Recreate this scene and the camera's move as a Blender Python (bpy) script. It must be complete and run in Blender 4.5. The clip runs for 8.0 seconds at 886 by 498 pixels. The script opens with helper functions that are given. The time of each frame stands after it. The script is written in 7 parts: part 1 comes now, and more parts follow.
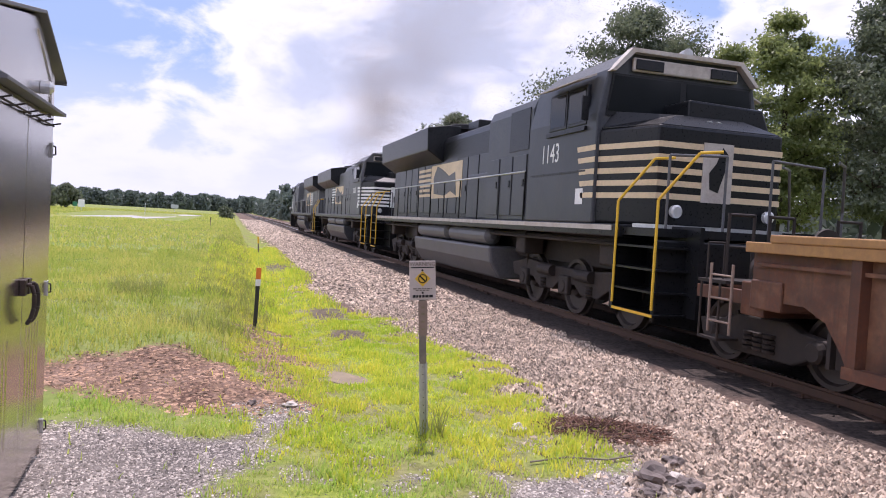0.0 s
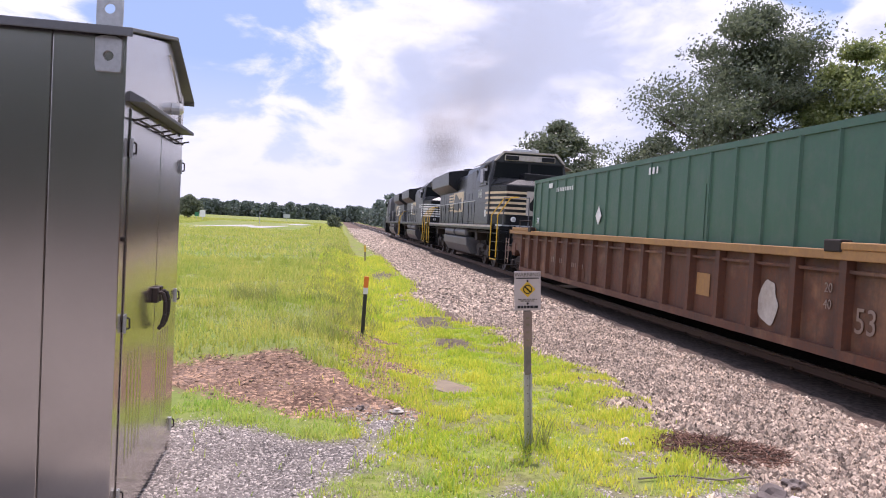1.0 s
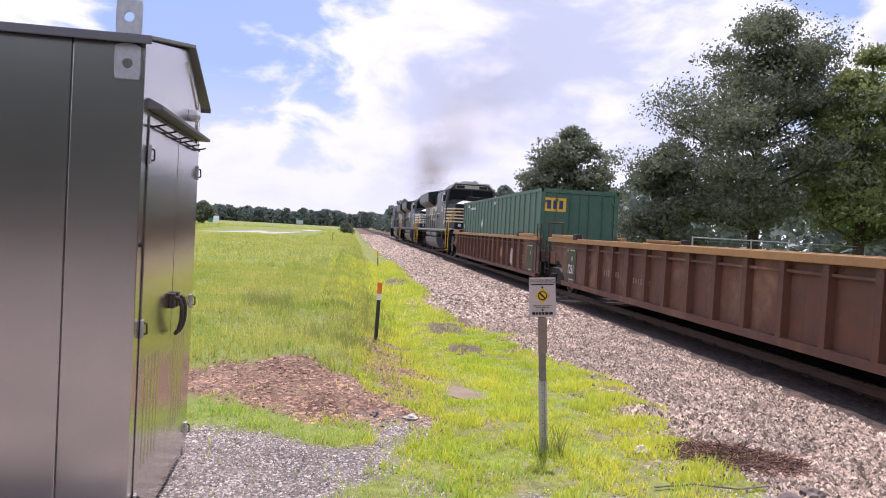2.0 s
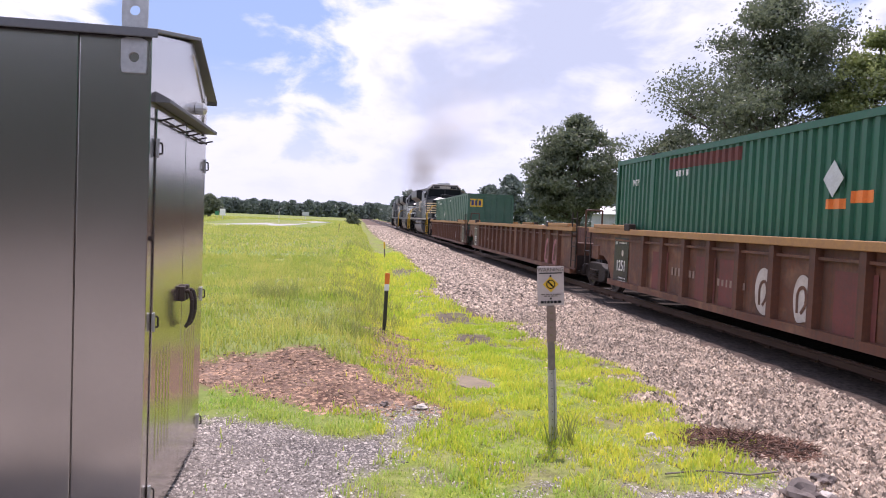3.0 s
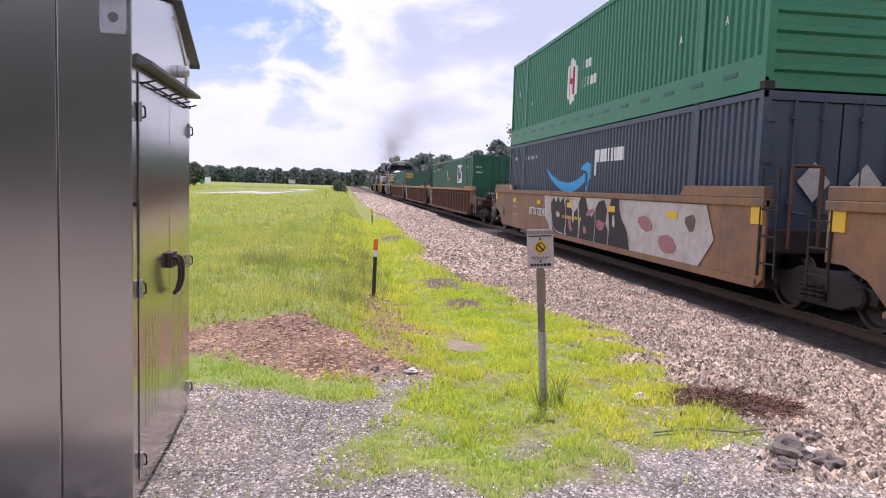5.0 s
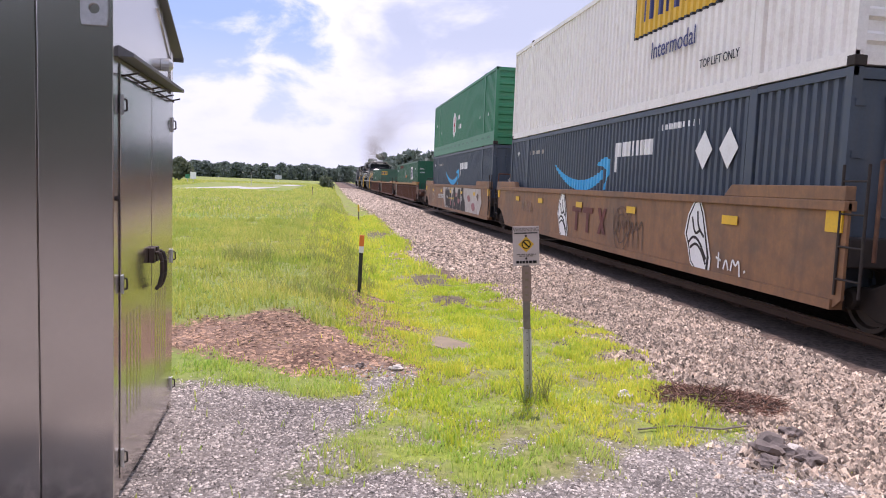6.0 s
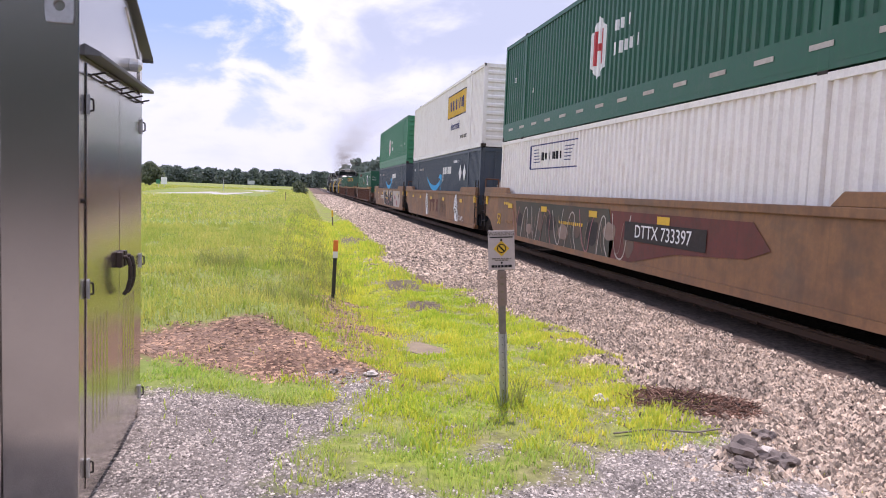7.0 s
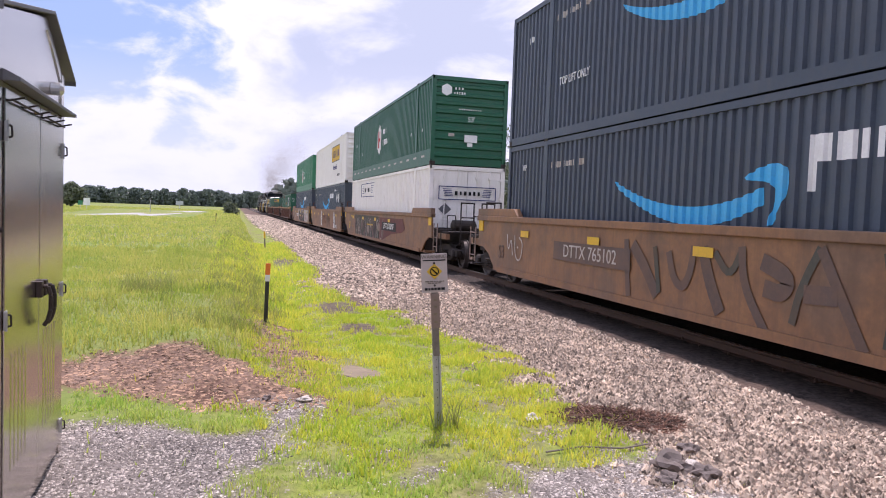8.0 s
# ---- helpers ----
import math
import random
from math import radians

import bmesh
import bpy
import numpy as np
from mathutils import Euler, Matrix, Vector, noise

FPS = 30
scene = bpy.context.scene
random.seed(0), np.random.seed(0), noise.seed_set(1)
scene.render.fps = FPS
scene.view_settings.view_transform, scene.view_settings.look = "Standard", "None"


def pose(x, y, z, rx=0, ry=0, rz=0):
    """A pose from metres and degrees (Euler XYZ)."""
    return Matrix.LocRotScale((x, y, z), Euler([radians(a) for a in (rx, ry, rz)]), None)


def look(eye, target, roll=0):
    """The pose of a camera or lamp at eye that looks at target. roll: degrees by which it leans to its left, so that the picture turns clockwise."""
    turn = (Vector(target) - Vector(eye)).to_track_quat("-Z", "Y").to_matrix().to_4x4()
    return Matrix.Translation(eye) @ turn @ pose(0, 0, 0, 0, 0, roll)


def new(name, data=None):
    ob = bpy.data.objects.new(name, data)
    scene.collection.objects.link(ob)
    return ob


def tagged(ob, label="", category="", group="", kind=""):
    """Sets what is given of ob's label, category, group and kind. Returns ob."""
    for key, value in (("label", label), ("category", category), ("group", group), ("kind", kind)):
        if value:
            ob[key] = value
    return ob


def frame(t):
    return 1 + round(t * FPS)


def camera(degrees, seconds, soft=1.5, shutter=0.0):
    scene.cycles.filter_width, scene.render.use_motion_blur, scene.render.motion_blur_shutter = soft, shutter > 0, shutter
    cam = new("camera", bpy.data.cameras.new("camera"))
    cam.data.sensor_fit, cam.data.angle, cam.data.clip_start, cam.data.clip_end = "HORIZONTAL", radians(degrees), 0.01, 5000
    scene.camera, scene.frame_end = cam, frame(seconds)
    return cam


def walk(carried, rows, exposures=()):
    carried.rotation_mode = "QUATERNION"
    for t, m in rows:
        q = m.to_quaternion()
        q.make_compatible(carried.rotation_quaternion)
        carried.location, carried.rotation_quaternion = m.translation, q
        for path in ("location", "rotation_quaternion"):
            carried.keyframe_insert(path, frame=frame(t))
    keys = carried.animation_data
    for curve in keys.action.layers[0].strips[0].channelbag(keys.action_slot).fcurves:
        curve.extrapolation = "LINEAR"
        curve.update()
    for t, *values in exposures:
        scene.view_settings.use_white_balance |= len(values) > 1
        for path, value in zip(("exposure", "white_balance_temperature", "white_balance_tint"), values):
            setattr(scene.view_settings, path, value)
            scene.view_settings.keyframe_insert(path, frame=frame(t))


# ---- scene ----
cam = camera(63.31, 8.0, soft=1.0)
PATH = [
    (0, pose(0.061, 0.023, 1.672, 87.86, -3.26, -16.37)),
    (0.5, pose(0.032, -0.022, 1.691, 87.11, -3.21, -10.90)),
    (1, pose(0.037, 0.000, 1.688, 88.08, -3.10, -8.18)),
    (1.5, pose(0.028, 0.006, 1.688, 88.61, -3.33, -7.39)),
    (3, pose(0.007, 0.005, 1.687, 87.68, -2.41, -6.73)),
    (3.5, pose(-0.000, -0.000, 1.680, 86.97, -1.99, -6.65)),
    (4, pose(-0.003, 0.003, 1.671, 86.18, -1.76, -6.78)),
    (4.5, pose(-0.004, 0.016, 1.667, 85.49, -1.71, -7.26)),
    (6, pose(0.009, 0.044, 1.664, 84.82, -2.23, -8.77)),
    (6.5, pose(0.011, 0.055, 1.663, 84.98, -2.34, -9.55)),
    (7, pose(0.010, 0.083, 1.648, 85.37, -2.33, -10.82)),
    (7.5, pose(0.020, 0.078, 1.656, 86.05, -2.20, -13.57)),
    (8, pose(0.014, 0.036, 1.682, 87.12, -2.06, -16.02)),
]
walk(cam, PATH, [(0.0, 0.07, 5880, 27), (8.0, 0.07, 5880, 27)])

# ---- sky, sun and exposure ----
SUN_AZ, SUN_EL = 9.0, 68.0      # degrees from +y towards +x, degrees up


def sky():
    w = bpy.data.worlds.new("sky")
    scene.world = w
    w.use_nodes = True
    nt = w.node_tree
    nt.nodes.clear()
    N, L = nt.nodes.new, nt.links.new

    def math_(op, a, b=None):
        n = N("ShaderNodeMath")
        n.operation = op
        for k, v in enumerate((a, b)):
            if v is None:
                continue
            if isinstance(v, (int, float)):
                n.inputs[k].default_value = v
            else:
                L(v, n.inputs[k])
        return n.outputs[0]

    air = N("ShaderNodeTexSky")
    air.sky_type, air.sun_disc = "NISHITA", False
    air.sun_elevation, air.sun_rotation = radians(SUN_EL), radians(SUN_AZ)
    air.air_density, air.dust_density, air.ozone_density = 1.0, 2.0, 1.5
    tc = N("ShaderNodeTexCoord")
    sep = N("ShaderNodeSeparateXYZ")
    L(tc.outputs["Generated"], sep.inputs[0])

    def cloud(scale, off, detail, rough, dist):
        m = N("ShaderNodeMapping")
        m.inputs["Location"].default_value = off
        m.inputs["Scale"].default_value = scale
        L(tc.outputs["Generated"], m.inputs[0])
        n = N("ShaderNodeTexNoise")
        n.inputs["Scale"].default_value = 1.0
        n.inputs["Detail"].default_value = detail
        n.inputs["Roughness"].default_value = rough
        n.inputs["Distortion"].default_value = dist
        L(m.outputs[0], n.inputs[0])
        return n.outputs[0]

    def near(way, reach, gain):
        """A broad thickening or thinning of the cloud about a direction."""
        d, n = N("ShaderNodeVectorMath"), N("ShaderNodeMapRange")
        d.operation, n.interpolation_type = "DISTANCE", "SMOOTHSTEP"
        L(tc.outputs["Generated"], d.inputs[0])
        d.inputs[1].default_value = way
        for key, val in (("From Min", reach), ("From Max", 0.0), ("To Min", 0.0), ("To Max", gain)):
            n.inputs[key].default_value = val
        L(d.outputs["Value"], n.inputs[0])
        return n.outputs[0]

    def ramp(v, lo, hi):
        n = N("ShaderNodeMapRange")
        n.interpolation_type = "SMOOTHSTEP"
        n.inputs["From Min"].default_value, n.inputs["From Max"].default_value = lo, hi
        L(v, n.inputs[0])
        return n.outputs[0]

    def mix(f, a, b):
        n = N("ShaderNodeMix")
        n.data_type = "RGBA"
        for sock, v in ((n.inputs[0], f), (n.inputs[6], a), (n.inputs[7], b)):
            if isinstance(v, (int, float)):
                sock.default_value = v
            elif isinstance(v, tuple):
                sock.default_value = v
            else:
                L(v, sock)
        return n.outputs[2]

    # heaped cloud with blue gaps; thick cloud is grey, its rims are bright
    puffs = cloud((6.0, 6.0, 13.0), (2.3, 1.1, 0.4), 9.0, 0.55, 0.25)
    banks = cloud((1.9, 1.9, 3.4), (5.1, 0.6, 2.2), 4.0, 0.5, 0.3)
    cover = math_("ADD", math_("MULTIPLY", puffs, 0.55), math_("MULTIPLY", banks, 0.45))
    for way, reach, gain in (((-0.13, 0.97, 0.20), 0.26, -0.13), ((0.05, 0.94, 0.33), 0.20, -0.05), ((0.32, 0.92, 0.22), 0.30, 0.07), ((0.06, 0.97, 0.20), 0.12, 0.10), ((-0.05, 0.99, 0.05), 0.14, 0.06)):
        cover = math_("ADD", cover, near(way, reach, gain))
    mask = ramp(cover, 0.455, 0.525)
    thick = ramp(cover, 0.535, 0.66)
    clouds = mix(thick, (9.7, 9.7, 9.9, 1), (6.1, 6.6, 7.5, 1))
    blue = mix(0.6, air.outputs[0], (4.6, 6.2, 9.0, 1))
    col = mix(mask, blue, clouds)
    hz = N("ShaderNodeMapRange")
    L(sep.outputs[2], hz.inputs[0])
    hz.inputs["From Min"].default_value, hz.inputs["From Max"].default_value = 0.0, 0.20
    hz.inputs["To Min"].default_value, hz.inputs["To Max"].default_value = 0.95, 0.0
    col = mix(hz.outputs[0], col, (8.6, 8.7, 9.0, 1))
    # sky brightened away from the sun, an added fill for the shaded sides
    fill_gain = N("ShaderNodeMapRange")
    L(math_("ADD", sep.outputs[1], math_("MULTIPLY", sep.outputs[0], 0.6)), fill_gain.inputs[0])
    fill_gain.inputs["From Min"].default_value, fill_gain.inputs["From Max"].default_value = 0.25, -0.6
    fill_gain.inputs["To Min"].default_value, fill_gain.inputs["To Max"].default_value = 1.03, 1.35
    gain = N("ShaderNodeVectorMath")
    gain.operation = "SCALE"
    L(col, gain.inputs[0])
    L(fill_gain.outputs[0], gain.inputs["Scale"])
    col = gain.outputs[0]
    bg = N("ShaderNodeBackground")
    bg.inputs[1].default_value = 0.1
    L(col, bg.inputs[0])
    out = N("ShaderNodeOutputWorld")
    L(bg.outputs[0], out.inputs[0])


sky()
lamp = bpy.data.lights.new("sun", "SUN")
lamp.energy, lamp.angle, lamp.color = 4.3, radians(0.6), (1.0, 0.90, 0.79)
a, e = radians(SUN_AZ), radians(SUN_EL)
sun = new("sun", lamp)
sun.matrix_world = look((0, 0, 50), (-math.sin(a) * math.cos(e), -math.cos(a) * math.cos(e), 50 - math.sin(e)))
scene.view_settings.exposure = 0.0

# ---- materials ----
def material(name, base, rough=0.6, metal=0.0, dirt=None, dirt_amount=0.3, grain=30.0, bump=0.1, vary=0.15, streak=0.0,
             spec=0.5, per_object=0.0, per_island=0.0, second=None, second_scale=1.5, second_at=(0.5, 0.62), trans=0.0):
    """A surface with grain, blotches and wear. base, dirt, second: colours."""
    m = bpy.data.materials.new(name)
    m.use_nodes = True
    nt = m.node_tree
    N, L = nt.nodes.new, nt.links.new
    bs = nt.nodes["Principled BSDF"]
    tc = N("ShaderNodeTexCoord")

    def tex(scale, detail=5.0, stretch=None, rough_=0.6):
        n = N("ShaderNodeTexNoise")
        n.inputs["Scale"].default_value, n.inputs["Detail"].default_value = scale, detail
        n.inputs["Roughness"].default_value = rough_
        if stretch:
            mp = N("ShaderNodeMapping")
            mp.inputs["Scale"].default_value = stretch
            L(tc.outputs["Object"], mp.inputs[0])
            L(mp.outputs[0], n.inputs[0])
        else:
            L(tc.outputs["Object"], n.inputs[0])
        return n.outputs[0]

    def rng(v, lo, hi, a=0.0, b=1.0):
        n = N("ShaderNodeMapRange")
        for key, val in (("From Min", lo), ("From Max", hi), ("To Min", a), ("To Max", b)):
            n.inputs[key].default_value = val
        L(v, n.inputs[0])
        return n.outputs[0]

    def mixc(f, a, b, mode="MIX"):
        n = N("ShaderNodeMix")
        n.data_type, n.blend_type = "RGBA", mode
        for sock, v in ((n.inputs[0], f), (n.inputs[6], a), (n.inputs[7], b)):
            if isinstance(v, (int, float)):
                sock.default_value = v
            elif isinstance(v, tuple):
                sock.default_value = (*v[:3], 1)
            else:
                L(v, sock)
        return n.outputs[2]

    fine, broad = tex(grain), tex(1.1, 4.0)
    col = base
    if second:
        col = mixc(rng(tex(second_scale, 6.0), *second_at), col, second)
    val = N("ShaderNodeHueSaturation")
    if isinstance(col, tuple):
        val.inputs["Color"].default_value = (*col[:3], 1)
    else:
        L(col, val.inputs["Color"])
    lum = N("ShaderNodeMath")
    lum.operation = "ADD"
    L(rng(fine, 0.3, 0.7, 1 - vary, 1 + vary), lum.inputs[0])
    L(rng(broad, 0.3, 0.7, -vary * 0.6, vary * 0.6), lum.inputs[1])
    v = lum.outputs[0]
    for amount, out in ((per_object, "obj"), (per_island, "isl")):
        if amount:
            src = N("ShaderNodeObjectInfo").outputs["Random"] if out == "obj" else N("ShaderNodeNewGeometry").outputs["Random Per Island"]
            ad = N("ShaderNodeMath")
            ad.operation = "MULTIPLY"
            L(v, ad.inputs[0])
            L(rng(src, 0, 1, 1 - amount, 1 + amount), ad.inputs[1])
            v = ad.outputs[0]
    L(v, val.inputs["Value"])
    col = val.outputs[0]
    if dirt:
        col = mixc(rng(tex(2.3, 7.0, None, 0.7), 0.62 - dirt_amount * 0.5, 0.75, 0, min(1.0, dirt_amount * 1.6)), col, dirt)
        if streak:
            col = mixc(rng(tex(1.0, 5.0, (9.0, 9.0, 0.35)), 0.5, 0.75, 0, streak), col, dirt)
    L(col, bs.inputs["Base Color"])
    L(rng(fine, 0.3, 0.7, max(0.03, rough - 0.1), min(1, rough + 0.1)), bs.inputs["Roughness"])
    bs.inputs["Metallic"].default_value = metal
    bs.inputs["Specular IOR Level"].default_value = spec
    if trans:
        bs.inputs["Transmission Weight"].default_value = trans
    if bump:
        b = N("ShaderNodeBump")
        b.inputs["Strength"].default_value, b.inputs["Distance"].default_value = bump, 0.01
        L(fine, b.inputs["Height"])
        L(b.outputs[0], bs.inputs["Normal"])
    return m


def leafy(name, col, other, glow=0.35):
    """Leaves and blades: two greens by island, light passing through."""
    m = bpy.data.materials.new(name)
    m.use_nodes = True
    nt = m.node_tree
    nt.nodes.clear()
    N, L = nt.nodes.new, nt.links.new
    geo, tc = N("ShaderNodeNewGeometry"), N("ShaderNodeTexCoord")
    no = N("ShaderNodeTexNoise")
    no.inputs["Scale"].default_value = 0.7
    L(tc.outputs["Object"], no.inputs[0])
    ad = N("ShaderNodeMath")
    ad.operation = "MULTIPLY_ADD"
    L(geo.outputs["Random Per Island"], ad.inputs[0])
    ad.inputs[1].default_value = 0.55
    L(no.outputs[0], ad.inputs[2])
    mr = N("ShaderNodeMapRange")
    mr.inputs["From Min"].default_value, mr.inputs["From Max"].default_value = 0.4, 1.15
    L(ad.outputs[0], mr.inputs[0])
    mx = N("ShaderNodeMix")
    mx.data_type = "RGBA"
    mx.inputs[6].default_value, mx.inputs[7].default_value = (*col, 1), (*other, 1)
    L(mr.outputs[0], mx.inputs[0])
    d, t, g, ms, ms2 = N("ShaderNodeBsdfDiffuse"), N("ShaderNodeBsdfTranslucent"), N("ShaderNodeBsdfGlossy"), N("ShaderNodeMixShader"), N("ShaderNodeMixShader")
    L(mx.outputs[2], d.inputs[0])
    L(mx.outputs[2], t.inputs[0])
    g.inputs["Roughness"].default_value = 0.5
    ms.inputs[0].default_value = glow
    L(d.outputs[0], ms.inputs[1])
    L(t.outputs[0], ms.inputs[2])
    ms2.inputs[0].default_value = 0.05
    L(ms.outputs[0], ms2.inputs[1])
    L(g.outputs[0], ms2.inputs[2])
    L(ms2.outputs[0], N("ShaderNodeOutputMaterial").inputs[0])
    return m


def brushed(name, base, rough):
    """Rolled sheet steel: faint long scratches along x and y, slow waves in the gloss."""
    m = bpy.data.materials.new(name)
    m.use_nodes = True
    nt = m.node_tree
    N, L = nt.nodes.new, nt.links.new
    bs, tc = nt.nodes["Principled BSDF"], N("ShaderNodeTexCoord")
    bs.inputs["Metallic"].default_value = 1.0
    outs = []
    for scale in ((3.0, 3.0, 160.0), (1.2, 1.2, 0.5)):
        mp, no = N("ShaderNodeMapping"), N("ShaderNodeTexNoise")
        mp.inputs["Scale"].default_value = scale
        no.inputs["Scale"].default_value, no.inputs["Detail"].default_value = 1.0, 3.0
        L(tc.outputs["Object"], mp.inputs[0])
        L(mp.outputs[0], no.inputs[0])
        outs.append(no.outputs[0])
    for src, lo, hi, sock in ((outs[0], rough - 0.03, rough + 0.05, "Roughness"),):
        mr = N("ShaderNodeMapRange")
        mr.inputs["To Min"].default_value, mr.inputs["To Max"].default_value = lo, hi
        L(src, mr.inputs[0])
        L(mr.outputs[0], bs.inputs[sock])
    hs, mr = N("ShaderNodeHueSaturation"), N("ShaderNodeMapRange")
    hs.inputs["Color"].default_value = (*base, 1)
    mr.inputs["To Min"].default_value, mr.inputs["To Max"].default_value = 0.88, 1.12
    L(outs[1], mr.inputs[0])
    L(mr.outputs[0], hs.inputs["Value"])
    L(hs.outputs[0], bs.inputs["Base Color"])
    bu = N("ShaderNodeBump")
    bu.inputs["Strength"].default_value, bu.inputs["Distance"].default_value = 0.08, 0.02
    L(outs[1], bu.inputs["Height"])
    L(bu.outputs[0], bs.inputs["Normal"])
    return m


